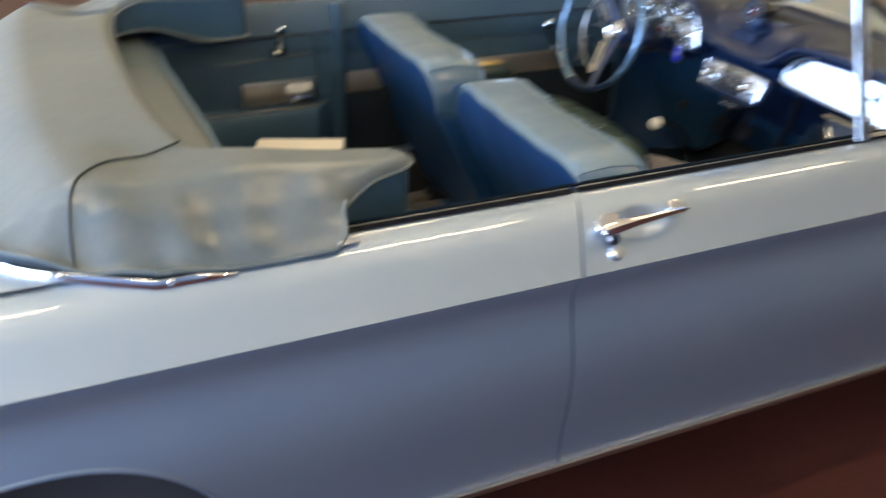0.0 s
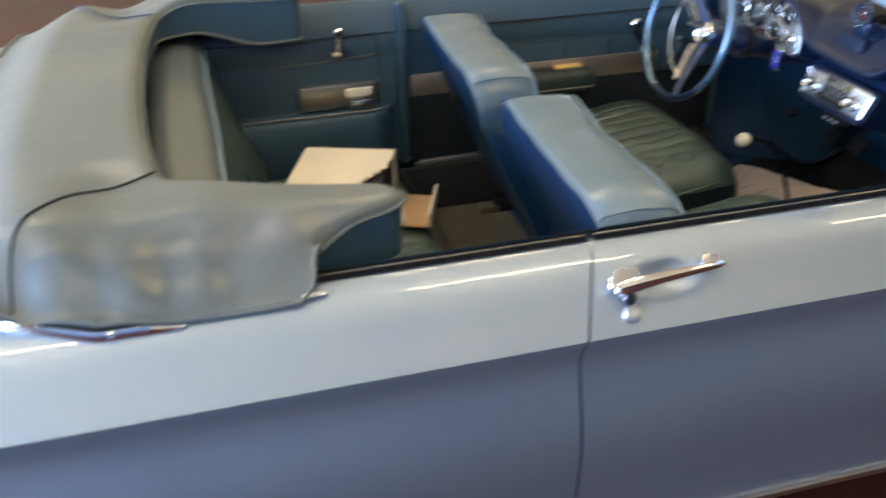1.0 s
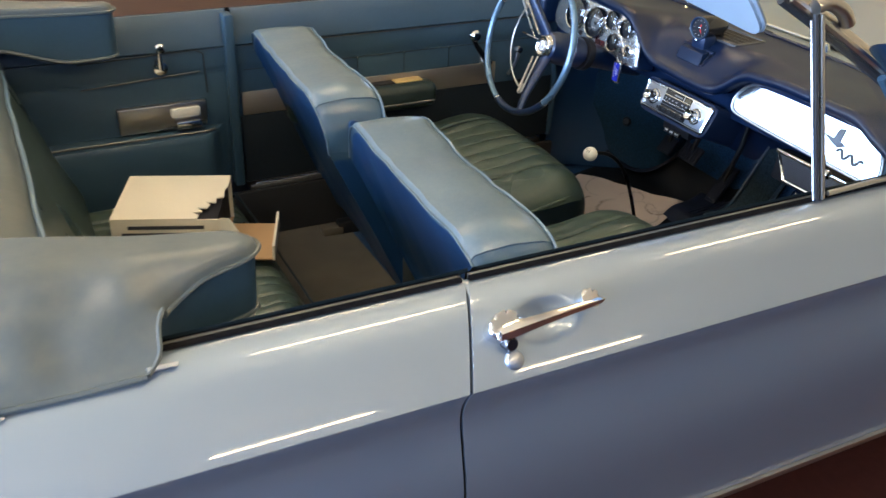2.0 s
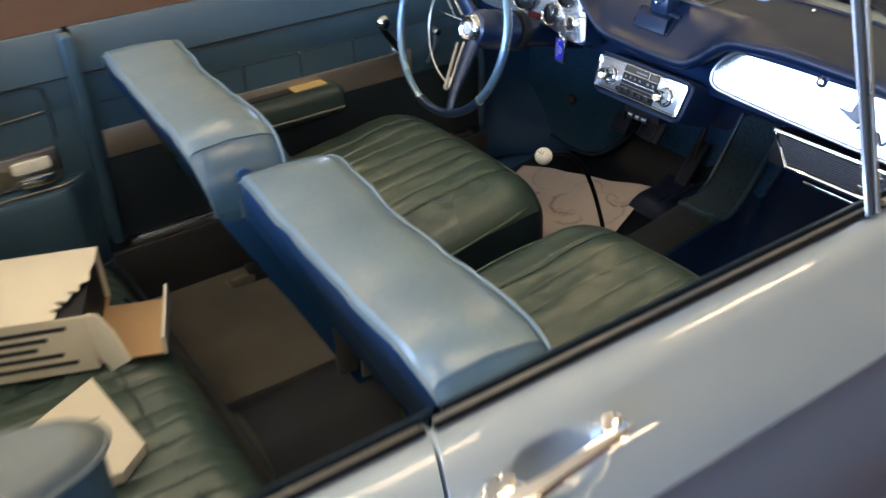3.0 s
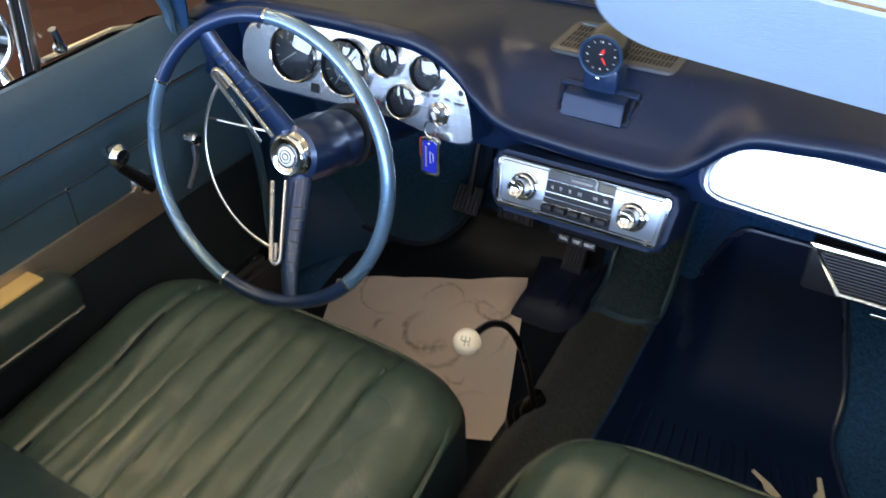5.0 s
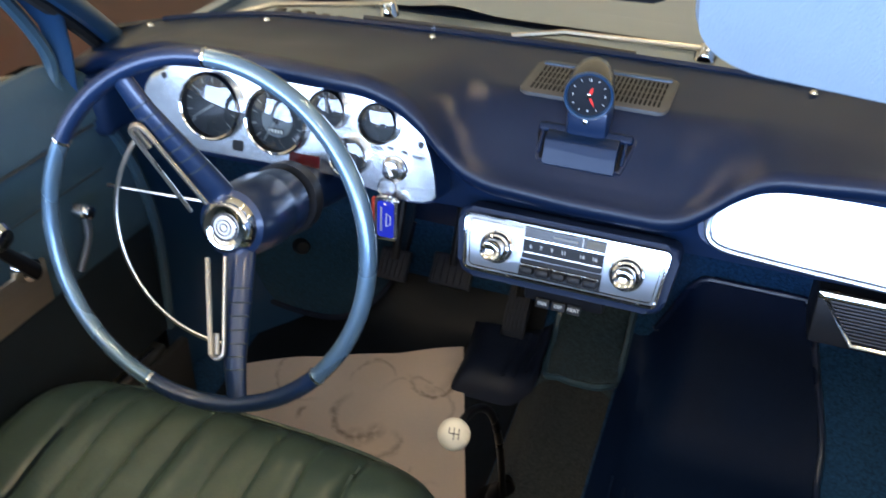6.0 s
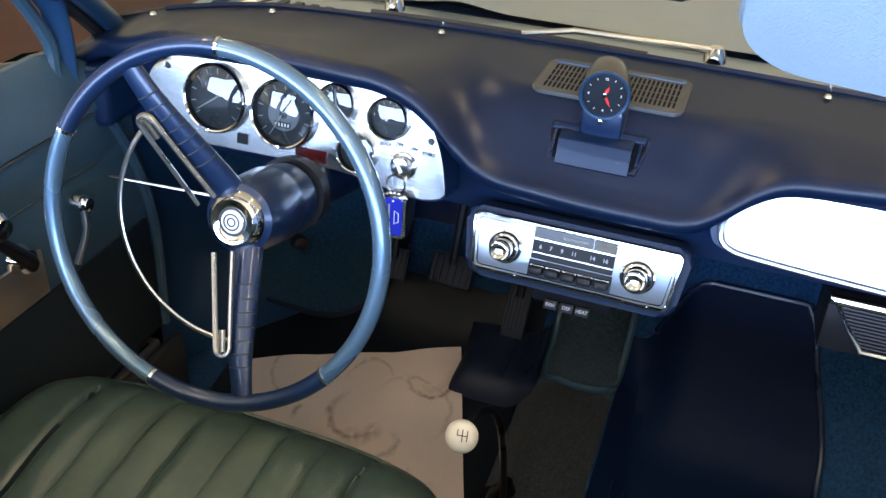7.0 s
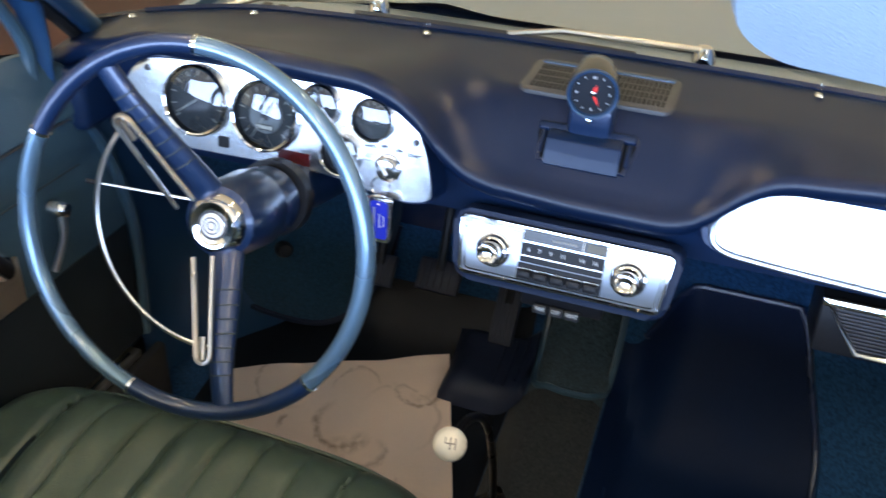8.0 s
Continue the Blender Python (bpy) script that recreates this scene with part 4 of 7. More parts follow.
def side_trim(s):
    """Door and quarter trim with padded top roll, bright beads, arm rests and cranks."""
    door = thing("door_trim", "dark teal padded vinyl door trim with bright beads", "door trim", (0.5, s * 0.68, 0.3), "side trim of the car")
    face = lambda x, k: trim_face(x, k, s)
    # right door panel: shade put in by a darker copy of the trim vinyl
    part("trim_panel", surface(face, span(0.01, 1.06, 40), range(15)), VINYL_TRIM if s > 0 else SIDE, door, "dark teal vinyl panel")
    for z, r in ((0.799, 0.0018), (0.731, 0.0012)):
        part("bead", tube([(x, s * 0.675, z) for x in span(0.03, 0.98, 12)], r, 6), BEAD if z > 0.75 else SEAM, door, "thin bright bead")
    for x in (0.22, 0.37, 0.52, 0.67):
        part("stud", turned([(0, 0.004), (0.003, 0.003), (0.004, 0)], 10, Matrix.Translation((x, s * 0.676, 0.731)) @ Matrix.Rotation(radians(90 * s), 4, "X")), CHROME, door)
        part("quilting_seam", tube([(x, s * 0.6755, 0.729), (x, s * 0.6748, 0.66)], 0.0013, 5), SEAM, door)
    part("kick_strip", block(0.02, 0.835, s * 0.672 - 0.003, s * 0.672 + 0.003, 0.600, 0.668, 0.002), KICK, door, "brushed metal insert strip")
    part("lower_panel", block(0.012, 1.05, min(s * 0.670, s * 0.6738), max(s * 0.670, s * 0.6738), 0.392, 0.598, 0.0015), LOWER, door, "dark lower door panel")
    arm = part("arm_rest", block(0.14, 0.605, min(s * 0.60, s * 0.674), max(s * 0.60, s * 0.674), 0.572, 0.650, 0.028, 5), ARM, door, "padded teal arm rest")
    for x in (0.20, 0.52) if s > 0 else ():
        part("arm_rest_tab", block(x - 0.045, x + 0.045, min(s * 0.634, s * 0.668), max(s * 0.634, s * 0.668), 0.648, 0.654, 0.002), TAPE, arm, "brass coloured arm rest tab")
    part("arm_rest_slot", block(0.245, 0.475, min(s * 0.634, s * 0.668), max(s * 0.634, s * 0.668), 0.647, 0.6515, 0.001), BLACK, arm, "dark finger slot")
    part("arm_rest_bead", tube([(x, s * 0.599, 0.596) for x in span(0.16, 0.59, 6)], 0.003, 6), BEAD, arm)
    if s < 0:
        side_lower(s)
        return
    crank = part("window_crank", tube([(0.800, s * 0.652, 0.672), (0.750, s * 0.646, 0.735), (0.728, s * 0.640, 0.774)], [0.013, 0.010, 0.009], 10, flat=0.7), IRON, door, "dark window crank arm")
    part("crank_knob", turned([(0, 0.038), (0.012, 0.037), (0.018, 0.029), (0.017, 0.017), (0.011, 0.007), (0.008, 0)], 18, Matrix.Translation((0.727, s * 0.640, 0.776)) @ Matrix.Rotation(radians(90 * s), 4, "X")), CHROME, crank, "chrome crank knob")
    part("crank_rose", turned([(0, 0.02), (0.016, 0.016), (0.022, 0.0)], 20, Matrix.Translation((0.800, s * 0.674, 0.672)) @ Matrix.Rotation(radians(90 * s), 4, "X")), CHROME, crank)
    lev = part("door_lever", tube(catmull([(0.905, s * 0.652, 0.704), (0.895, s * 0.645, 0.67), (0.872, s * 0.650, 0.628)], 5), [0.010] * 5 + [0.008] * 6, 10, flat=0.6), SATIN, door, "bright inner door lever")
    part("lever_knob", turned([(0, 0.026), (0.009, 0.024), (0.013, 0.014), (0.012, 0)], 16, Matrix.Translation((0.905, s * 0.664, 0.705)) @ Matrix.Rotation(radians(90 * s), 4, "X")), CHROME, lev)
    side_lower(s)


side_trim(1)
side_trim(-1)

# ---- seats ----


def cushion_bm(length, width, z0, z1, r, pleats, seam, groove=0.007, crown=0.02, nx=44):
    """A pleated pad: x from 0 to length, y about 0, sides rounded, grooves along x."""
    n = 190 if width < 1 else 300
    rings = []
    for i in range(nx):
        t = i / (nx - 1)
        # ends: quarter-round
        e = 1.0
        x = length * t
        edge = r * 1.5
        lo, hi = x / (r * 0.7), (length - x) / edge
        k = min(1, lo, hi)
        k = math.sin(math.acos(1 - max(0.0, k))) if k < 1 else 1.0
        ring = []
        plan = 1 - 0.10 * (max(0, (x - length * 0.75) / (length * 0.25)) ** 3)
        w = width / 2 * plan * (0.94 + 0.06 * k)
        h = (z1 - z0)
        for j in range(n):
            a = j / (n - 1)
            y = -w + 2 * w * a
            g = max(0.0, (abs(y) - (w - r)) / r)
            drop = r * (1 - math.sqrt(max(0, 1 - g * g)))
            z = z1 - drop - crown * (abs(y) / w) ** 2
            q = abs(y) / (width / 2)
            if q < seam and k > 0.5:
                ph = (y / (width / 2 * seam) * 0.5 + 0.5) * pleats
                d = abs(ph - round(ph)) * (width * seam / pleats)
                z -= groove * (0.65 + 0.7 * noise.noise(Vector((x * 6, round(ph) * 3.7, z1)))) * (0.70 * math.exp(-(d / 0.0028) ** 2) + 0.30 * math.exp(-(d / 0.012) ** 2)) * smooth((k - 0.5) * 2)
                fade = smooth((length * 0.85 - x) / (length * 0.5))
                z += 0.0095 * noise.noise(Vector((x * 5 + y * 6, y * 22 - x * 5, z1 * 3))) * fade * smooth((seam - q) / 0.15)
                z += 0.0035 * noise.noise(Vector((x * 7, y * 9, z1))) * smooth((seam - q) / 0.1)
            ds = abs(q - seam) * width / 2
            z -= 0.006 * math.exp(-(ds / 0.006) ** 2)
            z += (0.007 * noise.noise(Vector((x * 9, y * 16, 3.0 + z1))) + 0.002 * noise.noise(Vector((x * 30, y * 34, 7.0)))) * k
            z = z0 + (z - z0) * (0.55 + 0.45 * k) if k < 1 else z
            ring.append(Vector((x, y, z)))
        ring.append(Vector((x, w, z0)))
        ring.append(Vector((x, -w, z0)))
        rings.append(ring)
    return loft(rings), rings


def split_by(bm, keep):
    """Two meshes out of one: the faces that keep() names, and the rest."""
    bmesh.ops.recalc_face_normals(bm, faces=bm.faces[:])
    rest = bm.copy()
    bmesh.ops.delete(bm, geom=[f for f in bm.faces if not keep(f)], context="FACES")
    bmesh.ops.delete(rest, geom=[f for f in rest.faces if keep(f)], context="FACES")
    return bm, rest


def bucket_seat(wide, tag, shift, groove):
    """A low-backed bucket seat with a pleated cushion; its own x forward from the rear of the back."""
    t = thing("bucket_seat", tag, "car seat", (0, 0, 0), "front bucket seats")
    hw = wide / 2
    turn = Matrix.Rotation(radians(3), 4, "Z")
    def seated(p):
        q = turn @ (Vector(p) + Vector((0.315, 0, 0)))
        return q + Vector((0, shift, 0.017 + 0.12 * (p[0] + 0.315 - 0.75)))
    bm, rings = cushion_bm(0.480, 0.62, 0.33, 0.538, 0.08, 7, 0.60, groove)
    for v in bm.verts:
        v.co = seated(v.co)
    # faces turned away from up get a darker colour, standing for the gap's shade
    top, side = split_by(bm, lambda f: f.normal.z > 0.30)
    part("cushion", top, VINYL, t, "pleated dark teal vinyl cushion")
    part("cushion_side", side, SIDE, t, "cushion side, colour darkened for shade")
    cw = 0.33
    piping = [(0.325, -cw + 0.012, 0.475), (0.60, -cw + 0.012, 0.49), (0.76, -cw + 0.045, 0.485), (0.806, -cw * 0.6, 0.487), (0.812, 0, 0.493), (0.806, cw * 0.6, 0.487), (0.76, cw - 0.045, 0.485), (0.60, cw - 0.012, 0.49), (0.325, cw - 0.012, 0.475)]
    part("cushion_piping", tube([turn @ (p - Vector((0.02, 0, 0))) + Vector((0, shift, 0.12 * (p.x - 0.75))) for p in catmull(piping, 7)], 0.0036, 6), VINYL, t)
    edge_y = 0.31 * 0.60
    for k in (-1, 1):
        line = [min(r[:-2], key=lambda p: abs(p.y - k * edge_y)) for r in rings[6:-5]]
        part("cushion_seam", tube([seated(p) + Vector((0, 0, 0.0040)) for p in line], 0.0018, 6), VINYL, t, "piped seam")
    part("seat_base", block(0.30, 0.72, -0.27, 0.27, 0.255, 0.345, 0.02), VINYL_TRIM, t, "dark seat base")
    # back: the section leans rearward, with a flat padded top between two welts
    n = 40
    def back_ring(y, k):
        e = max(0.0, (abs(y) - (hw - 0.135)) / 0.135)
        drop = 0.115 * (1 - math.sqrt(max(0.0, 1 - min(1.0, e) ** 2.2)))
        f2 = (y / hw) ** 2
        top = 0.862 + 0.012 * f2
        xr, xf = 0.004 + 0.018 * e ** 3, 0.146 + 0.020 * f2 - 0.020 * e ** 3
        pts = [(0.245, 0.285), (0.13, 0.56), (xr + 0.034, 0.79), (xr + 0.010, top - 0.022), (xr + 0.004, top - 0.008), (xr + 0.010, top), (xr + 0.03, top + 0.003), ((xr + xf) / 2, top + 0.006), (xf - 0.02, top + 0.002),
               (xf - 0.004, top - 0.002), (xf + 0.005, top - 0.010), (xf + 0.012, top - 0.035), (0.205, 0.76), (0.285, 0.62), (0.375, 0.48), (0.40, 0.36), (0.34, 0.29)]
        out = []
        for x, z in pts:
            wav = 0.0045 * noise.noise(Vector((x * 9, y * 8, z * 9))) + 0.002 * noise.noise(Vector((x * 22, y * 20, z * 22)))
            h = min(1.0, max(0.0, (z - 0.40) / 0.42))
            q = 0.2 + (x - 0.2) * (1 - 0.10 * e ** 3 * (1 - h))
            out.append(Vector((q + wav, y, z - drop * h + wav)))
        return out
    ys = [hw * (math.sin(a * math.pi / 2) * 0.6 + a * 0.4) for a in span(-1, 1, 56)]
    rings = [back_ring(y, 1.0) for y in ys]
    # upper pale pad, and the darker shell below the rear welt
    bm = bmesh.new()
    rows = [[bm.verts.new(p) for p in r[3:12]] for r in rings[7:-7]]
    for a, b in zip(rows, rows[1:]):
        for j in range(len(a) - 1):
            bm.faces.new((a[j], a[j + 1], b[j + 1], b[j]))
    part("back_top", bm, VINYL_TOP, t, "pale teal vinyl top of the backrest")
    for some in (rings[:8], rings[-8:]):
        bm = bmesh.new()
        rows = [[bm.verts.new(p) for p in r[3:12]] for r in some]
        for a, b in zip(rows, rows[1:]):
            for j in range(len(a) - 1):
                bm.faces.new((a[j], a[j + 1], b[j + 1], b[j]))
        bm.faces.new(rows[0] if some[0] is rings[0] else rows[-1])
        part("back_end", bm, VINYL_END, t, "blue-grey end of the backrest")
    bm = bmesh.new()
    rows = [[bm.verts.new(p) for p in (r[11:] + r[:4])] for r in rings]
    for a, b in zip(rows, rows[1:]):
        for j in range(len(a) - 1):
            bm.faces.new((a[j], a[j + 1], b[j + 1], b[j]))
    for r in (rows[0], rows[-1]):
        bm.faces.new(r)
    part("backrest", bm, VINYL_BLUE, t, "blue vinyl backrest shell")
    bm = bmesh.new()
    rows = [[bm.verts.new(p + Vector((0.0015, 0, 0.001))) for p in r[11:17]] for r in rings[1:-1]]
    for a, b in zip(rows, rows[1:]):
        for j in range(len(a) - 1):
            bm.faces.new((a[j], a[j + 1], b[j + 1], b[j]))
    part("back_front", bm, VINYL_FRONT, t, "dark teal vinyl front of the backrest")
    part("rear_piping", tube([r[4] + Vector((-0.002, 0, 0.0)) for r in rings], 0.0018, 6), VINYL_TOP, t, "pale rear welt")
    part("front_piping", tube([r[10] + Vector((0.001, 0, 0.003)) for r in rings], 0.0036, 6), PIPING, t, "pale piping")
    for k in (7, len(rings) - 8):
        part("top_seam", tube([p + Vector((0, 0, 0.0008)) for p in rings[k][4:11]], 0.0012, 6), VINYL_TRIM, t, "stitched cross seam")
    if groove > 0.008:
        # rounded cover of the backrest hinge on the inner end
        shape = catmull([(0.070, 0.820, 0), (0.088, 0.822, 0), (0.125, 0.785, 0), (0.165, 0.720, 0), (0.170, 0.690, 0), (0.145, 0.690, 0), (0.105, 0.745, 0), (0.075, 0.795, 0)], 5, True)
        plate = Matrix(((1, 0, 0, 0), (0, 0, -1, -hw - 0.0045), (0, 1, 0, 0), (0, 0, 0, 1)))
        cover = part("hinge_cover", prism([p[:2] for p in shape], 0.006, plate, 0.002), VINYL_BLUE, t, "blue rounded hinge cover")
        part("rivet", turned([(0, 0.003), (0.003, 0.0025), (0.0045, 0)], 12, plate @ Matrix.Translation((0.122, 0.768, 0.0))), CHROME, cover)
    for k in (-1, 1):
        part("hinge_arm", block(0.20, 0.245, k * (hw - 0.002) - 0.006, k * (hw - 0.002) + 0.006, 0.33, 0.56, 0.005), STAINLESS, t, "metal seat hinge arm")
        part("seat_runner", block(0.22, 0.80, k * (hw - 0.10) - 0.018, k * (hw - 0.10) + 0.018, 0.222, 0.262, 0.004), BLACK, t, "black seat runner")
        part("runner_foot", block(0.17, 0.235, k * (hw - 0.10) - 0.02, k * (hw - 0.10) + 0.02, 0.224, 0.25, 0.006), FOOT_METAL, t, "tarnished runner end")
    return t


seat = bucket_seat(0.695, "dark teal vinyl bucket seat with a smooth worn cushion", 0.020, 0.0026)
seat.matrix_basis = pose(0.024, -0.3845, 0, 0, 0, -3)
seat = bucket_seat(0.695, "dark teal vinyl bucket seat with creased pleats before the wheel", 0.025, 0.012)
seat.matrix_basis = pose(0.024, 0.3375, 0, 0, 0, -3)


def rear_bench():
    t = thing("rear_bench_seat", "teal vinyl rear bench with a pale padded back", "car seat", (-0.3, 0, 0.22))
    bm, _ = cushion_bm(0.47, 1.16, 0.25, 0.455, 0.06, 20, 0.80, crown=0.012)
    for v in bm.verts:
        v.co.x -= 0.515
    part("cushion", bm, VINYL, t, "pleated dark teal vinyl bench cushion")
    part("cushion_piping", tube(catmull([(-0.50, -0.575, 0.40), (-0.2, -0.575, 0.41), (-0.075, -0.54, 0.415), (-0.046, -0.45, 0.42), (-0.046, 0.45, 0.42), (-0.075, 0.54, 0.415), (-0.2, 0.575, 0.41), (-0.50, 0.575, 0.40)], 6), 0.0030, 6), SIDE, t)
    part("cushion_seam", tube([(-0.16 - 0.012 * math.cos(y * 5), y, 0.452 - 0.010 * (y / 0.58) ** 2) for y in span(-0.52, 0.52, 24)], 0.003, 6), SEAM, t, "dark cross seam")
    n = 48
    rings = []
    for i in range(n):
        a = -1 + 2 * i / (n - 1)
        y = 0.655 * (math.sin(a * math.pi / 2) * 0.4 + a * 0.6)
        d = (0.655 - abs(y)) / 0.05
        k = 1.0 if d >= 1 else math.sqrt(max(0.0, 1 - (1 - d) ** 2))
        pts = [(-0.72, 0.30), (-0.725, 0.80), (-0.715, 0.845), (-0.700, 0.858), (-0.66, 0.862), (-0.62, 0.860), (-0.597, 0.850), (-0.580, 0.825), (-0.545, 0.72), (-0.495, 0.58), (-0.445, 0.46), (-0.45, 0.40)]
        rings.append([Vector((-0.62 + (x + 0.62) * (1 - 0.25 * (1 - k) ** 2) + 0.006 * noise.noise(Vector((x * 8, y * 6, z * 8))), y, z - 0.02 * (1 - k))) for x, z in pts])
    bm = bmesh.new()
    rows = [[bm.verts.new(p) for p in r[1:8]] for r in rings]
    for a, b in zip(rows, rows[1:]):
        for j in range(len(a) - 1):
            bm.faces.new((a[j], a[j + 1], b[j + 1], b[j]))
    part("back_top", bm, COVER, t, "pale grey-green padded top of the bench back")
    bm = bmesh.new()
    rows = [[bm.verts.new(p) for p in (r[7:] + r[:2])] for r in rings]
    for a, b in zip(rows, rows[1:]):
        for j in range(len(a) - 1):
            bm.faces.new((a[j], a[j + 1], b[j + 1], b[j]))
    for r in (rows[0], rows[-1]):
        bm.faces.new(r)
    part("backrest", bm, VINYL, t, "teal vinyl bench back")
    part("front_piping", tube([r[7] + Vector((0.004, 0, 0.004)) for r in rings], 0.005, 6), PIPING, t, "pale piping")


rear_bench()


def boot_cover():
    t = thing("convertible_boot_cover", "pale grey-green vinyl cover over the folded soft top", "boot cover", (-0.8, 0, 0.85))
    edge = catmull([(-0.715, 0, 0), (-0.708, 0.25, 0.25), (-0.690, 0.43, 0.43), (-0.665, 0.50, 0.50), (-0.58, 0.535, 0.545), (-0.45, 0.558, 0.57), (-0.335, 0.572, 0.59), (-0.308, 0.584, 0.605), (-0.300, 0.608, 0.62), (-0.316, 0.632, 0.635), (-0.375, 0.655, 0.655), (-0.435, 0.682, 0.68), (-0.466, 0.712, 0.71), (-0.476, 0.750, 0.742), (-0.496, 0.771, 0.768)], 9)
    def rear(y):
        return -1.075 + 0.04 * (abs(y) / 0.6) ** 3 + 0.22 * max(0, (abs(y) - 0.60) / 0.172) ** 3
    def body_z(a):
        v = max(0.0, (a - 0.733) / 0.129) ** (1 / 0.92)
        return 0.843 - 0.108 * (0.35 * v + 0.65 * v ** 1.65)
    def top(x, y, fore=9.0):
        a = abs(y)
        z = 0.957 - 0.022 * smooth((x + 0.62) / 0.3)
        z -= 0.060 * (1 - smooth((x - rear(y)) / 0.17))
        z -= 0.065 * smooth((a - 0.61) / 0.15) ** 1.15 * (1 - 0.5 * smooth((-0.66 - x) / 0.26))
        z -= 0.016 * smooth((a - 0.42) / 0.10) * smooth((x + 0.86) / 0.12)
        z += 0.045 * smooth((y - 0.42) / 0.12) * smooth((x + 0.80) / 0.2) * (1 - smooth((y - 0.69) / 0.05))
        z += 0.007 * noise.noise(Vector((x * 5, y * 3.2, 0))) + 0.007 * noise.noise(Vector((x * 10, y * 8, 5))) * smooth((a - 0.55) / 0.1)
        z += 0.0028 * math.sin(y * 40 + 3 * noise.noise(Vector((y * 4, 0, 0)))) * (1 - smooth((x - rear(y)) / 0.10)) * (1 - smooth((a - 0.45) / 0.1))
        # the hem lies on the body, lifted over the rail at its rear
        hem_z = body_z(a) + 0.008 + 0.013 * smooth((-0.66 - x) / 0.10) + 0.004 * noise.noise(Vector((x * 9, 0, 2)))
        z += (hem_z - z) * smooth((a - 0.690) / 0.082)
        z += 0.020 * noise.noise(Vector((x * 13, y * 11, 9))) * smooth((a - 0.64) / 0.04) * (1 - smooth((a - 0.745) / 0.022))
        if fore < 0.03 and a < 0.70:
            z -= 0.016 * (1 - math.sqrt(max(0.0, 1 - (1 - fore / 0.03) ** 2)))
        return z
    def f(s, u):
        i = max(0.0, min(abs(s), 0.99999)) * (len(edge) - 1)
        p = edge[int(i)].lerp(edge[int(i) + 1], i - int(i))
        xr = rear(p.z)
        x, y = xr + (p.x - xr) * u, p.z + (p.y - p.z) * u
        y = math.copysign(y, s)
        return Vector((x, y, top(x, y, (p.x - xr) * (1 - u))))
    ys = span(-1, 1, 161)
    us = [0, 0.02, 0.05] + span(0.09, 0.9, 34) + [0.93, 0.95, 0.965, 0.975, 0.985, 0.993, 1.0]
    part("cover_skin", surface(f, ys, us), COVER, t, "pale grey-green vinyl skin")
    # blue lining that hangs from the front edge into the cabin
    def hang(s, d):
        p = f(s, 1.0)
        low = (0.838 if p.y > 0 else 0.803) + 0.055 * smooth((-0.40 - p.x) / 0.2)
        return Vector((p.x - 0.004 - 0.002 * d, p.y * (1 - 0.003 * d), p.z + (low - p.z) * d - 0.002))
    inner = [y for y in ys if abs(y) < 0.86]
    part("cover_lining", surface(hang, inner, span(0, 1, 7)), VINYL_TRIM, t, "dark blue vinyl inner lining")
    part("lining_hem", tube([hang(y, 1.0) for y in inner], 0.0045, 6), COVER, t, "pale hem of the lining")
    for s in (-1, 1):
        part("edge_welt", tube([f(y * s, 1.0) + Vector((0.002, 0, -0.001)) for y in span(0.0, 1.0, 110)], 0.0038, 6), COVER, t, "rolled welt")
        way = catmull([(-0.688, s * 0.485, 0), (-0.75, s * 0.518, 0), (-0.815, s * 0.553, 0), (-0.868, s * 0.62, 0), (-0.893, s * 0.69, 0), (-0.897, s * 0.733, 0)], 7)
        part("side_seam", tube([Vector((p.x, p.y, top(p.x, p.y) + 0.0012)) for p in way], 0.0026, 6), SEAM, t, "dark sewn seam")
        part("hem", tube([f(s, u) + Vector((0, s * 0.001, -0.002)) for u in span(0, 1, 40)], 0.0042, 6), COVER, t, "rolled hem")
        # bright rail under the lifted hem round the rear corner, and the dark gap between them
        line = [f(s * q, 0.0) for q in span(0.74, 0.999, 26)] + [f(s, u) for u in span(0.04, 0.42, 14)]
        count = len(line)
        def foot(p):
            a = abs(p.y)
            return body_z(a) if a > 0.733 else 0.842 + 0.052 * (1 - (a / 0.74) ** 3) - 0.075 * smooth((-1.03 - p.x) / 1.05)
        def outward(i):
            way = (line[min(i + 1, count - 1)] - line[max(i - 1, 0)]).normalized()
            out = Vector((way.y, -way.x, 0)).normalized()
            return out if out.dot(Vector((line[i].x + 0.6, line[i].y, 0))) > 0 else -out
        def gap(i, k):
            p = line[i]
            return Vector((p.x, p.y, (foot(p) - 0.004, p.z + 0.001)[k])) - outward(i) * 0.002
        part("rail_gap", surface(gap, range(count), range(2)), SEAM, t, "dark gap under the hem")
        rail = []
        for i, p in enumerate(line):
            q = p + outward(i) * 0.006
            rail.append(Vector((q.x, q.y, foot(q) + 0.004)))
        def moulding(i, k):
            fade = smooth(i / 6) * smooth((count - 1 - i) / 8)
            p, o = rail[i], outward(i)
            return p + o * (0.0, 0.004, 0.0045, 0.002)[k] + Vector((0, 0, (-0.008, -0.004, 0.007, 0.011)[k] * (0.25 + 0.75 * fade)))
        part("rail", surface(moulding, range(count), range(4)), CHROME, t, "bright retaining moulding")
        for k in (15, 27):
            part("snap", turned([(0, 0.006), (0.005, 0.005), (0.007, 0)], 12, Matrix.Translation(rail[k] + Vector((0, s * 0.003, 0.006))) @ Matrix.Rotation(radians(-60 * s), 4, "X")), CHROME, t, "bright snap stud")
    part("rear_welt", tube([f(y, 0.0) for y in ys], 0.0045, 6), COVER, t, "rolled rear welt")
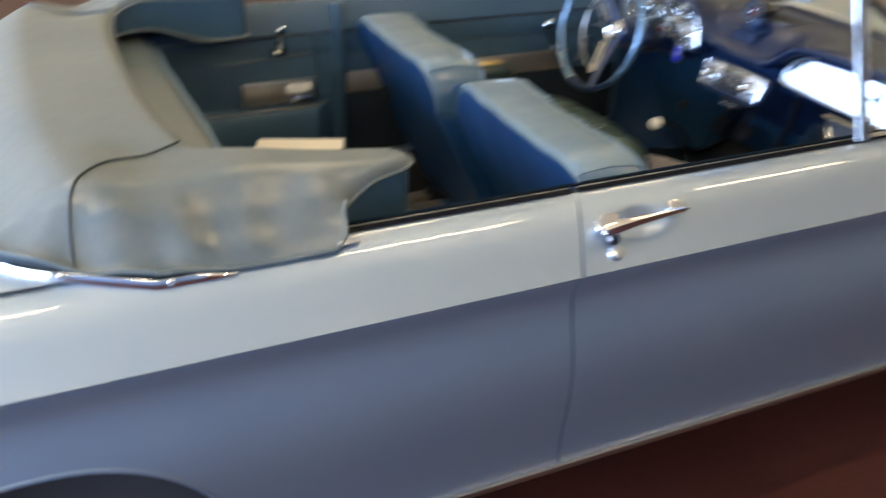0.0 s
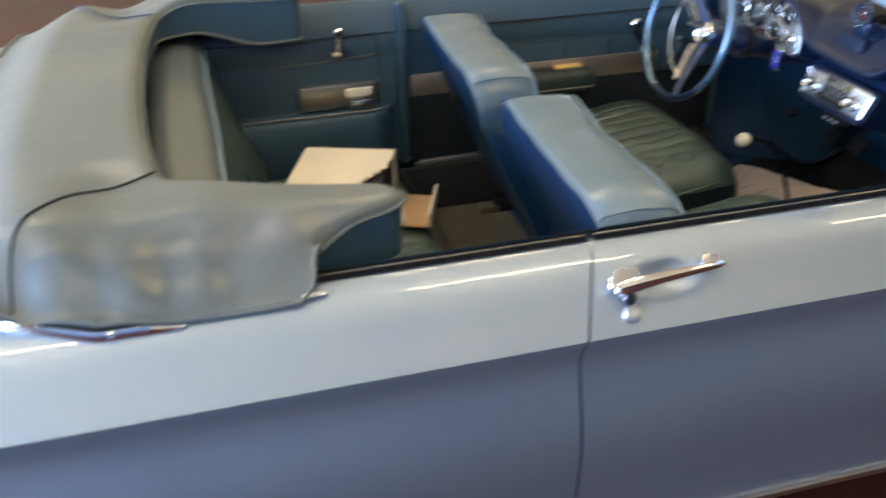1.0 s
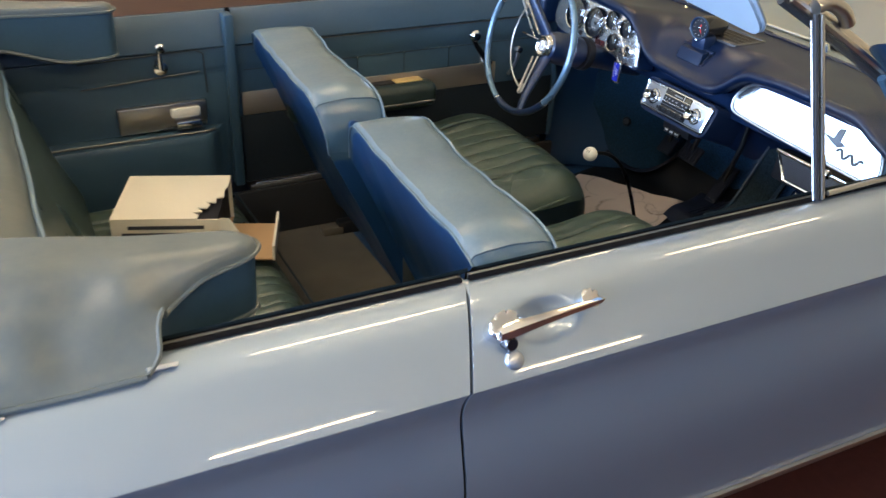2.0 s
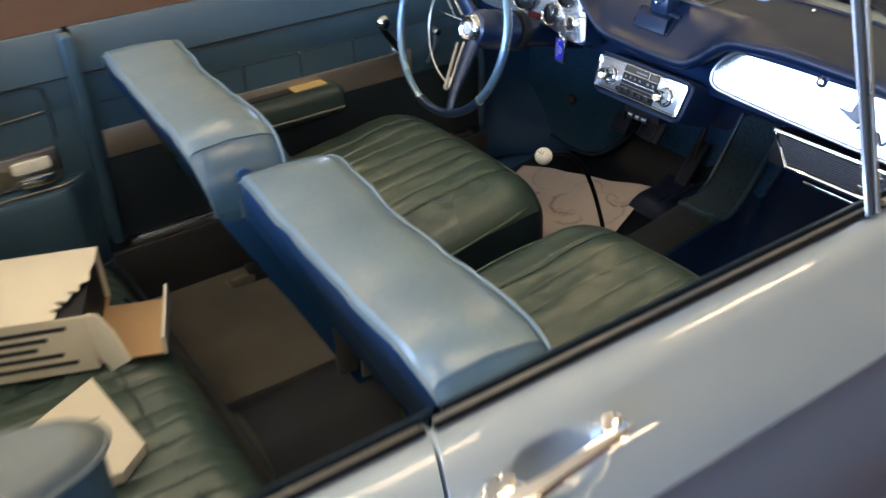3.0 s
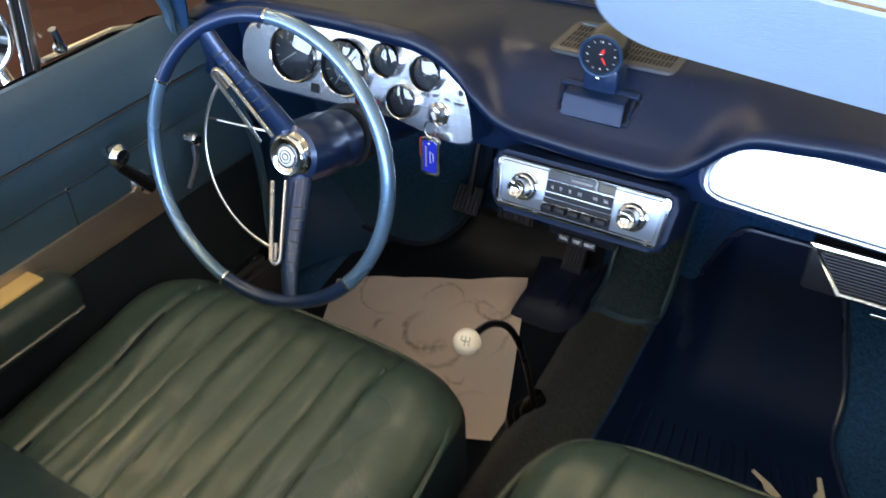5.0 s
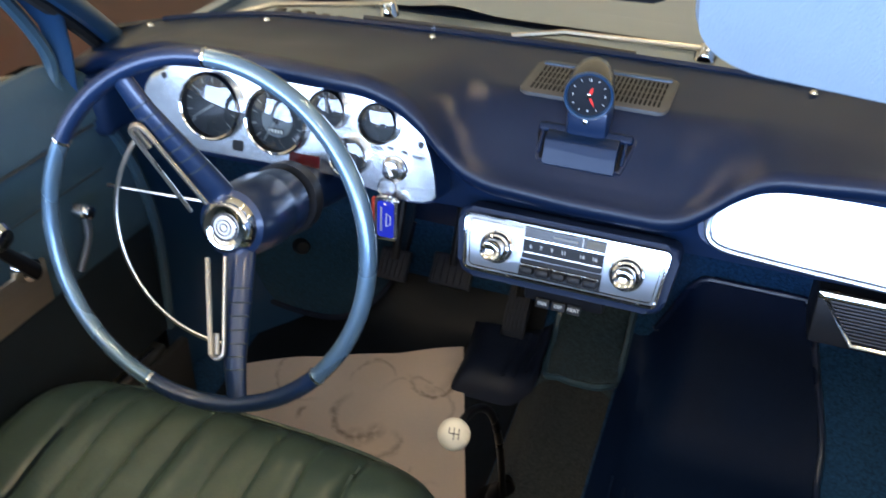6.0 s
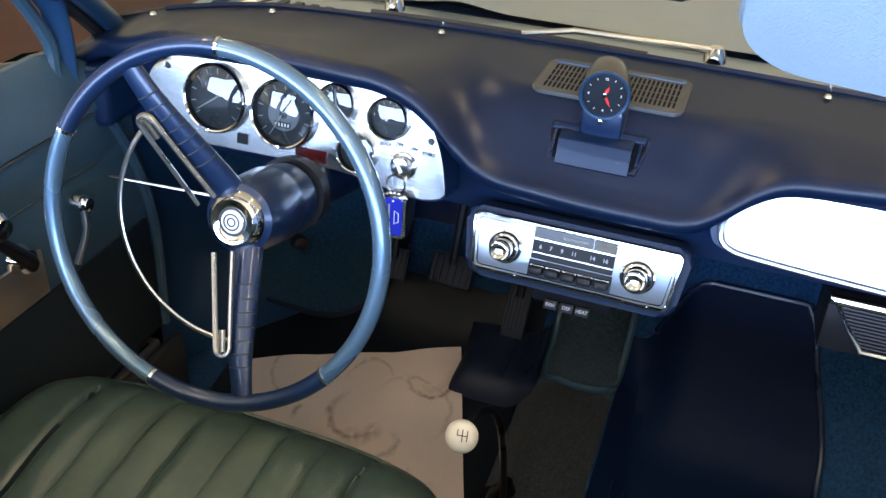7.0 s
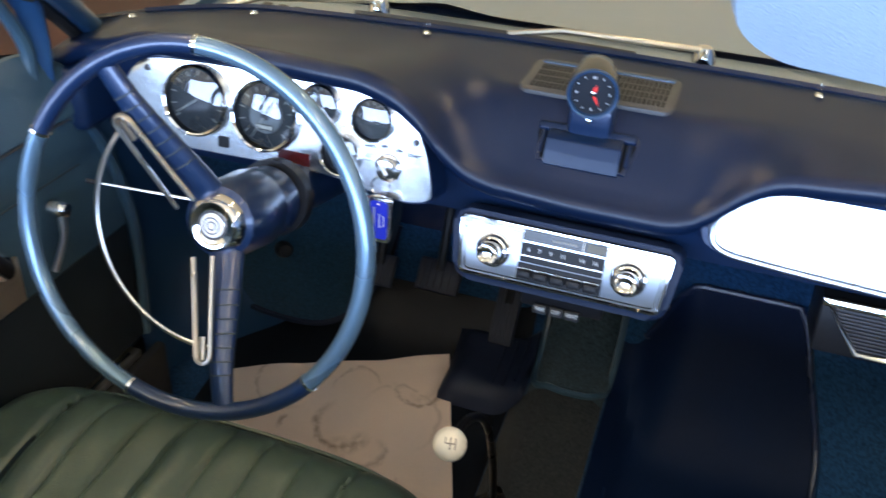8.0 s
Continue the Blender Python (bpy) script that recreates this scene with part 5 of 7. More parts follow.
    part("rear_trim", tube([f(y, 0.0) + Vector((-0.009, 0, -0.008)) for y in ys if abs(y) < 0.75], 0.004, 6), CHROME, t, "bright trim line round the cover")


boot_cover()

# ---- dashboard ----
LIP_Y = [-0.72, -0.66, -0.614, -0.54, -0.34, -0.229, -0.196, -0.172, -0.145, -0.115, -0.02, 0.10, 0.140, 0.170, 0.210, 0.260, 0.40, 0.54, 0.64, 0.72]
LIP_Z = [0.815, 0.825, 0.862, 0.900, 0.903, 0.893, 0.880, 0.855, 0.824, 0.813, 0.813, 0.820, 0.838, 0.880, 0.919, 0.935, 0.940, 0.937, 0.910, 0.875]


def lip(y):
    return sum(curve_at(LIP_Y, LIP_Z, y + d) for d in (-0.020, -0.013, -0.006, 0.0, 0.006, 0.013, 0.020)) / 7


def lip_x(y):
    return 0.984 + 0.020 * smooth((-0.10 - y) / 0.12) + 0.022 * smooth((abs(y) - 0.60) / 0.12)


def dash_z(x, y):
    zl = lip(y)
    xl = lip_x(y)
    crown = 0.907 - 0.012 * (abs(y) / 0.7) ** 3
    t = min(1.0, max(0.0, (x - xl) / (0.110 + 0.11 * smooth((y - 0.12) / 0.10))))
    return zl + (crown - zl) * (0.35 * smooth(t) + 0.65 * (1 - (1 - t) ** 2.0))


def dashboard():
    d = thing("dashboard", "dark blue padded vinyl dashboard with a sweeping lip", "dashboard", (1.1, 0, 0.75))
    ys = span(-0.715, 0.715, 160)
    def f(y, k):
        xl, zl, far = lip_x(y), lip(y), glass_x(y) + 0.012
        n = 26
        if k < n:
            x = far + (xl + 0.012 - far) * (k / (n - 1))
            return Vector((x, y, dash_z(x, y) - 0.0015 * (k == 0)))
        a = radians((25, 50, 80, 110, 140, 170)[min(k - n, 5)])
        r = 0.014
        if k - n <= 5:
            return Vector((xl + 0.012 - r * math.sin(a), y, dash_z(xl + 0.012, y) - r + r * math.cos(a)))
        return Vector((xl + (0.03, 0.075)[k - n - 6], y, dash_z(xl + 0.012, y) - 2 * r + (0.0, 0.004)[k - n - 6]))
    part("pad", surface(f, ys, range(34)), DASH, d, "dark blue padded dash top")
    # bright trim line at the foot of the glass, and its screws
    part("glass_trim", tube([Vector((glass_x(y) + 0.006, y, 0.9075 - 0.012 * (abs(y) / 0.7) ** 3)) for y in span(-0.66, 0.66, 40)], 0.006, 6, flat=1.0), DASH, d, "dark trim roll along the glass")
    for y in (-0.56, -0.248, 0.258, 0.51, 0.66):
        part("screw", turned([(0, 0.0035), (0.0035, 0.003), (0.0055, 0.0)], 12, Matrix.Translation((glass_x(y) - 0.024, y, 0.9095 - 0.012 * (abs(y) / 0.7) ** 3))), CHROME, d)
    # painted metal face behind the instruments
    face = surface(lambda y, k: Vector((1.052 + (0, 0.01, 0.012, 0.10)[k], y, (lip(y) - 0.018, 0.79, 0.735, 0.715)[k] if k else max(0.80, lip(y) - 0.018))), span(-0.70, 0.70, 60), range(4))
    part("dash_face", face, PAINT_DARK, d, "dark blue painted dash face")
    part("side_cap", block(0.985, 1.10, 0.655, 0.70, 0.775, 0.862, 0.015, 3), PAINT_DARK, d)
    # speaker grille with slots
    g_top = 0.9090
    g = part("speaker_grille", prism(rounded(0.184, 0.112, 0.014), 0.010, Matrix.Translation((1.134, 0.003, g_top)) @ Matrix.Rotation(radians(90), 4, "Z"), 0.003), GRILLE, d, "grey slotted speaker grille")
    for i in range(29):
        for j in range(4):
            x, y = 1.092 + 0.0198 * j, 0.003 - 0.0800 + 0.0056 * i
            part("slot", block(x, x + 0.0165, y, y + 0.0027, g_top - 0.0004, g_top + 0.0003), SLOT, g)
    part("grille_step", block(1.1735, 1.183, -0.080, 0.086, g_top - 0.001, g_top + 0.0012, 0.0008), PAINT_TEAL, g)
    return d


dashboard()


def ash_box():
    """The recessed pull-out in the middle of the dash, below the clock."""
    t = thing("dash_ash_tray", "blue metal pull-out ash tray sunk in the dash", "ash tray", (1.0, 0, 0.86))
    z = dash_z(1.03, 0)
    m = Matrix.Translation((1.024, -0.002, dash_z(1.024, 0) + 0.001)) @ Matrix.Rotation(radians(-42), 4, "Y")
    across = m @ Matrix(((1, 0, 0, 0), (0, 0, -1, 0), (0, 1, 0, 0), (0, 0, 0, 1)))
    rim = [(-0.013, -0.051), (-0.013, 0.051), (0.022, 0.061), (0.031, 0.061), (0.037, 0.054), (0.037, -0.054), (0.031, -0.061), (0.022, -0.061)]
    part("rim", prism(rim, 0.02, m @ Matrix.Translation((0, 0, 0.0016)), 0.002), DASH, t, "dark rim of the recess")
    part("recess", prism([(a * 0.86 + 0.001, b * 0.93) for a, b in rim], 0.001, m @ Matrix.Translation((0, 0, 0.0022))), SLOT, t, "black recess")
    # the lid: a front face, a bright fold and a ledge behind it
    fold = [(-0.016, -0.002), (-0.016, 0.002), (0.0085, 0.0150), (0.0100, 0.0156), (0.0115, 0.0152), (0.0245, 0.0095), (0.026, 0.007), (0.026, -0.002)]
    part("lid", prism(fold, 0.086, across @ Matrix.Translation((0, 0, 0.043)), 0.0007), TRAY_BLUE, t, "glossy blue metal lid")
    part("back_rail", block(0.024, 0.035, -0.057, 0.057, -0.004, 0.0075, 0.0035, 3, m), TRAY_BLUE, t, "blue metal back rail")
    for k in (-1, 1):
        part("side_rail", block(-0.004, 0.026, k * 0.0500 - 0.0022, k * 0.0500 + 0.0022, -0.004, 0.0055, 0.0015, 2, m), TRAY_BLUE, t, "blue metal side rail")


ash_box()


def clock():
    t = thing("dash_clock", "bullet-shaped blue clock with a black dial and red pointers", "clock", (1.045, 0, 0.90))
    # the axis faces rearward and a little up
    m = facing(1.032, -0.003, 0.935, 3, 8) @ Matrix.Scale(0.9, 4)
    part("pod", turned([(0.0305, 0.0), (0.0315, -0.010), (0.031, -0.045), (0.027, -0.080), (0.017, -0.105), (0.0, -0.113)], 36, m), POD, t, "dark bullet-shaped pod")
    part("bezel", turned([(0.0315, -0.004), (0.0325, 0.000), (0.031, 0.0035), (0.0285, 0.002), (0.0275, -0.003)], 36, m), PAINT_TEAL, t, "blue bezel")
    dial = part("dial", turned([(0.0, -0.003), (0.0285, -0.003)], 36, m), DIAL, t, "black dial")
    for k in range(12):
        a = radians(30 * k)
        if k % 3 == 0:
            lettering("numeral", ("12", "3", "6", "9")[k // 3], 0.0044, m @ Matrix.Translation((0.0205 * math.sin(a), 0.0205 * math.cos(a), -0.0024)), MARK, dial, 0.0002)
        else:
            part("tick", block(-0.0004, 0.0004, 0.0208, 0.0234, -0.0027, -0.0022, m=m @ Matrix.Rotation(-a, 4, "Z")), MARK, dial)
    for ang, ln, wd in ((22, 0.0125, 0.0042), (152, 0.0175, 0.0030)):
        part("pointer", prism([(-wd * 0.4, -0.003), (wd * 0.4, -0.003), (wd / 2, ln * 0.55), (0, ln), (-wd / 2, ln * 0.55)], 0.0006, m @ Matrix.Translation((0, 0, -0.0012)) @ Matrix.Rotation(radians(-ang), 4, "Z")), RED, dial, "red pointer")
    part("boss", turned([(0, 0.0018), (0.003, 0.0012), (0.004, -0.001)], 14, m), CHROME, dial)
    part("set_knob", turned([(0, 0.004), (0.003, 0.003), (0.003, -0.004)], 10, m @ Matrix.Translation((-0.001, -0.034, 0.002))), CHROME, t, "tiny bright setting knob")
    part("stand", block(1.034, 1.075, -0.028, 0.022, 0.872, 0.918, 0.008), PAINT_DARK, t, "blue stand")


clock()

# instrument panel
PX = 0.998


def panel_m(y=0, z=0, h=0.0):
    """A pose on the instrument panel: local x to the right, y up, z out."""
    return facing(PX, 0, 0.83, 14) @ Matrix.Translation((-y, z - 0.83, h))


def instruments():
    t = thing("instrument_panel", "brushed aluminium instrument panel with six round dials", "instrument panel", (PX, 0.38, 0.78))
    line = [(0.598, 0.832), (0.590, 0.870), (0.560, 0.893), (0.45, 0.899), (0.32, 0.898), (0.245, 0.900), (0.203, 0.878), (0.180, 0.840), (0.168, 0.797), (0.172, 0.782), (0.215, 0.776), (0.315, 0.790), (0.45, 0.788), (0.545, 0.788), (0.585, 0.802)]
    out = [(-p.x, p.y - 0.83) for p in catmull([(a, b, 0) for a, b in line], 5, True)]
    part("plate", prism(out, 0.004, facing(PX, 0, 0.83, 14), 0.0015), BRUSHED, t, "brushed aluminium plate")
    part("shroud", prism([(a * 1.0, b * 1.06 - 0.003) for a, b in out], 0.05, facing(PX + 0.008, 0, 0.83, 14), 0.004), PAINT_DARK, t, "dark blue shroud behind the plate")
    dials = ((0.489, 0.851, 0.0420, 0), (0.391, 0.848, 0.0415, 1), (0.319, 0.874, 0.0240, 2), (0.249, 0.868, 0.0245, 2), (0.286, 0.819, 0.0240, 2))
    for y, z, r, kind in dials:
        m = panel_m(y, z)
        g = part("gauge", turned([(0, -0.0085), (r * 0.96, -0.0085), (r * 0.98, 0.0005)], 40, panel_m(y, z, 0.010)), DIAL, t, "deep black round dial")
        part("bezel", turned([(r * 0.97, -0.002), (r * 0.985, 0.0035), (r * 1.03, 0.0045), (r * 1.09, 0.001), (r * 1.09, -0.001)], 40, panel_m(y, z, 0.008)), CHROME, g, "chrome bezel")
        part("bezel_wall", turned([(r * 1.09, 0.009), (r * 1.09, -0.001)], 40, m), CHROME, g)
        top = panel_m(y, z, 0.0025)
        if kind == 1:
            part("inner_dial", turned([(0, 0.0), (r * 0.52, 0.0), (r * 0.54, -0.001)], 32, panel_m(y, z, 0.0035)), mat("grey_dial", (0.10, 0.12, 0.14), 0.4), g, "grey odometer disc")
            for dz, w in ((0.016, 0.030), (-0.014, 0.022)):
                part("counter_window", block(-w / 2, w / 2, dz - 0.0035, dz + 0.0035, 0.0, 0.0008, m=panel_m(y, z, 0.0042)), BLACK, g)
                for k in range(5):
                    part("counter_bar", block(-w / 2 + w * (k + 0.2) / 5, -w / 2 + w * (k + 0.7) / 5, dz - 0.0022, dz + 0.0022, 0.0009, 0.0012, m=panel_m(y, z, 0.0042)), MARK, g)
            part("reset_boss", turned([(0, 0.003), (0.005, 0.002), (0.006, 0)], 14, panel_m(y, z, 0.004)), BLACK, g)
        for k in range(11 if r > 0.03 else 5):
            a = radians(-130 + 260 * k / 10) if r > 0.03 else radians(-50 + 100 * k / 4)
            part("tick", block(-0.0006, 0.0006, r * 0.74, r * 0.90, 0, 0.0004, m=top @ Matrix.Rotation(-a, 4, "Z")), GREY_MARK, g)
        part("needle", prism([(-0.0011, -r * 0.15), (0.0011, -r * 0.15), (0.0004, r * 0.78), (-0.0004, r * 0.78)], 0.0006, panel_m(y, z, 0.0065) @ Matrix.Rotation(radians((125, 150, 10, -20, 25)[dials.index((y, z, r, kind))]), 4, "Z")), GREY_MARK, g, "pale needle")
        gl = part("lens", turned([(0, r * 0.10), (r * 0.25, r * 0.094), (r * 0.5, r * 0.074), (r * 0.75, r * 0.042), (r * 0.97, 0.0)], 32, panel_m(y, z, 0.0105)), DIAL_GLASS, g, "clear domed dial glass")
        gl.visible_shadow = False
    part("warning_lamp", prism(rounded(0.016, 0.014, 0.001), 0.002, panel_m(0.449, 0.804, 0.001)), BLACK, t, "small dark square lamp")
    part("warning_lamp", prism(rounded(0.044, 0.016, 0.001), 0.002, panel_m(0.350, 0.802, 0.001)), RED_DARK, t, "dark red warning lamp strip")
    for y, z in ((0.565, 0.880), (0.192, 0.850)):
        part("plate_screw", turned([(0, 0.002), (0.003, 0.0018), (0.0045, 0)], 12, panel_m(y, z)), INK, t)
    ig = part("ignition", turned([(0, 0.016), (0.011, 0.015), (0.0125, 0.010), (0.0135, 0.003), (0.0165, 0.002), (0.0175, 0.0)], 28, panel_m(0.224, 0.813)), CHROME, t, "chrome ignition switch")
    part("key_slot", block(-0.0015, 0.0015, -0.006, 0.006, 0.015, 0.018, m=panel_m(0.224, 0.813) @ Matrix.Rotation(0.5, 4, "Z")), STAINLESS, ig)
    for txt, y, z in (("LOCK", 0.250, 0.836), ("OFF", 0.232, 0.838), ("ON", 0.213, 0.8365), ("START", 0.193, 0.8335)):
        lettering("lettering", txt, 0.0060, panel_m(y, z, 0.0012), INK, t, 0.0002)


instruments()


def keys():
    t = thing("car_keys", "ring of car keys with a blue enamel fob", "keys", (0.97, 0.217, 0.74))
    c = Vector((0.974, 0.226, 0.797))
    part("ring", tube([c + Vector((0.003 * math.sin(a), 0.012 * math.cos(a), 0.012 * math.sin(a))) for a in span(0, 2 * math.pi * 23 / 24, 24)], 0.0012, 6, True), CHROME, t)
    m = facing(0.964, 0.224, 0.757, 4) @ Matrix.Scale(1.3, 4)
    part("fob", prism(rounded(0.024, 0.046, 0.005), 0.004, m, 0.001), CHROME, t, "bright metal fob")
    part("fob_enamel", prism(rounded(0.0175, 0.039, 0.003), 0.002, m @ Matrix.Translation((0, 0, 0.001))), FOB_BLUE, t, "blue enamel field")
    for k in range(14):
        for sx in (-1, 1):
            part("fob_notch", block(sx * 0.0105 - 0.0009, sx * 0.0105 + 0.0011, -0.020 + 0.003 * k, -0.0185 + 0.003 * k, 0, 0.0006, m=m), INK, t)
    part("fob_bar", block(-0.0054, -0.0038, -0.013, 0.013, 0.001, 0.0014, m=m), GREY_MARK, t)
    part("fob_shape", tube([m @ Vector((x, y, 0.0014)) for x, y in ((0.0010, -0.007), (0.0052, -0.0045), (0.0052, 0.0045), (0.0010, 0.007))], 0.0005, 5, True), MARK, t)
    part("link", tube([(0.972, 0.226, 0.787), (0.965, 0.225, 0.777)], 0.0025, 6), CHROME, t)
    part("spare_key", prism(rounded(0.016, 0.034, 0.004), 0.003, facing(0.974, 0.240, 0.762, 4)), mat("dull_red_plastic", (0.30, 0.03, 0.015), 0.4), t, "dull red plastic key head")


keys()


def radio():
    t = thing("car_radio", "chrome-faced car radio with two knobs and five push buttons", "radio", (1.03, 0, 0.70))
    m = facing(1.004, 0.003, 0.727, 21)
    def trap(w0, w1, h, r):
        pts = [(-w0 / 2, h / 2), (w0 / 2, h / 2), (w1 / 2, -h / 2), (-w1 / 2, -h / 2)]
        out = []
        for i, p in enumerate(pts):
            a, b = Vector((*pts[i - 1], 0)), Vector((*pts[(i + 1) % 4], 0))
            p = Vector((*p, 0))
            u, v = p + (a - p).normalized() * r, p + (b - p).normalized() * r
            out += [((1 - s) ** 2 * u + 2 * s * (1 - s) * p + s * s * v)[:2] for s in span(0, 1, 5)]
        return out
    part("housing", prism(trap(0.286, 0.262, 0.090, 0.020), 0.11, m @ Matrix.Translation((0, -0.001, 0.000)), 0.006, 3), HOUSING, t, "dark blue radio housing")
    part("face_plate", prism(trap(0.258, 0.244, 0.070, 0.007), 0.006, m @ Matrix.Translation((0, 0, 0.005)), 0.0015), SATIN, t, "bright brushed face plate")
    part("face_rim", tube([m @ Vector((a, b, 0.0055)) for a, b in trap(0.258, 0.244, 0.070, 0.007)], 0.0024, 6, True), CHROME, t, "chrome rim")
    part("inner_rim", tube([m @ Vector((a, b, 0.0056)) for a, b in trap(0.247, 0.233, 0.060, 0.006)], 0.0009, 6, True), CHROME, t, "thin raised line on the face")
    dialp = part("dial_window", prism(rounded(0.102, 0.026, 0.002), 0.004, m @ Matrix.Translation((0.001, 0.006, 0.0065))), BLACK, t, "dark tuning dial")
    part("band_plate", prism(rounded(0.102, 0.013, 0.001), 0.003, m @ Matrix.Translation((0.001, 0.026, 0.0068))), mat("smoked_band", (0.028, 0.024, 0.018), 0.25, 0, spec=0.4), t, "dark smoked upper band")
    part("band_badge", block(-0.014, 0.018, 0.0238, 0.0272, 0.0068, 0.0074, 0.0005, m=m), GREY_MARK, t, "plain grey badge bar")
    part("tuning_pointer", block(0.0235, 0.0245, 0.0200, 0.0320, 0.0068, 0.0078, m=m), MARK, t, "white tuning pointer")
    part("band_patch", block(0.0285, 0.0510, 0.0212, 0.0308, 0.0068, 0.0074, m=m), mat("olive_patch", (0.085, 0.068, 0.030), 0.4), t, "olive end of the band")
    for txt, x in (("6", -0.040), ("7", -0.027), ("9", -0.013), ("11", 0.002), ("14", 0.025), ("16", 0.041)):
        lettering("numeral", txt, 0.0070, m @ Matrix.Translation((x, 0.009, 0.0068)), PALE_MARK, dialp, 0.0002)
    part("dial_line", block(-0.049, 0.051, 0.0005, 0.0018, 0.0066, 0.0072, m=m), STAINLESS, dialp)
    part("dial_line", block(-0.049, 0.051, 0.0178, 0.0190, 0.0066, 0.0074, m=m), CHROME, dialp)
    part("button_bed", block(-0.051, 0.053, -0.030, -0.008, 0.004, 0.0062, m=m), BLACK, t)
    for k in range(5):
        x = -0.0395 + 0.0203 * k
        part("push_button", block(x - 0.0088, x + 0.0088, -0.025, -0.0145, 0.005, 0.021, 0.003, m=m), BLACK, t, "black push button")
        part("button_edge", block(x - 0.0088, x + 0.0088, -0.0143, -0.0135, 0.006, 0.012, m=m), STAINLESS, t)
    for x in (-0.084, 0.082):
        kb = part("knob", turned([(0.0, 0.026), (0.006, 0.0268), (0.0105, 0.031), (0.0118, 0.0325), (0.0130, 0.0315), (0.0138, 0.028), (0.0132, 0.016), (0.0150, 0.010)], 28, m @ Matrix.Translation((x, -0.001, 0.004))), CHROME, t, "chrome radio knob")
        part("knob_ring", turned([(0.0150, 0.010), (0.0172, 0.009), (0.0180, 0.006), (0.0180, 0.003), (0.0212, 0.002), (0.022, 0.0)], 28, m @ Matrix.Translation((x, -0.001, 0.0045))), CHROME, kb)
        part("knob_groove", turned([(0.0196, 0.0030), (0.0182, 0.0042)], 28, m @ Matrix.Translation((x, -0.001, 0.0045))), INK, kb)
    hv = thing("heater_controls", "black heater lever block with three white labels", "heater control", (1.02, 0, 0.65))
    part("bracket", block(1.01, 1.09, -0.055, 0.05, 0.650, 0.676, 0.004), BLACK, hv)
    for txt, y in (("FAN", 0.022), ("DEF", 0.001), ("HEAT", -0.019)):
        mm = facing(1.003, y, 0.654, 30)
        b = part("lever_tab", block(-0.0090, 0.0090, -0.0060, 0.0060, -0.004, 0.003, 0.0012, m=mm), BLACK, hv, "black lever tab")
        lettering("lettering", txt, 0.0062, mm @ Matrix.Translation((0, 0, 0.0032)), PALE_MARK, b, 0.0002)
        part("lever", tube([(1.008, y, 0.652), (1.05, y, 0.662)], 0.003, 6), BLACK, hv)


radio()


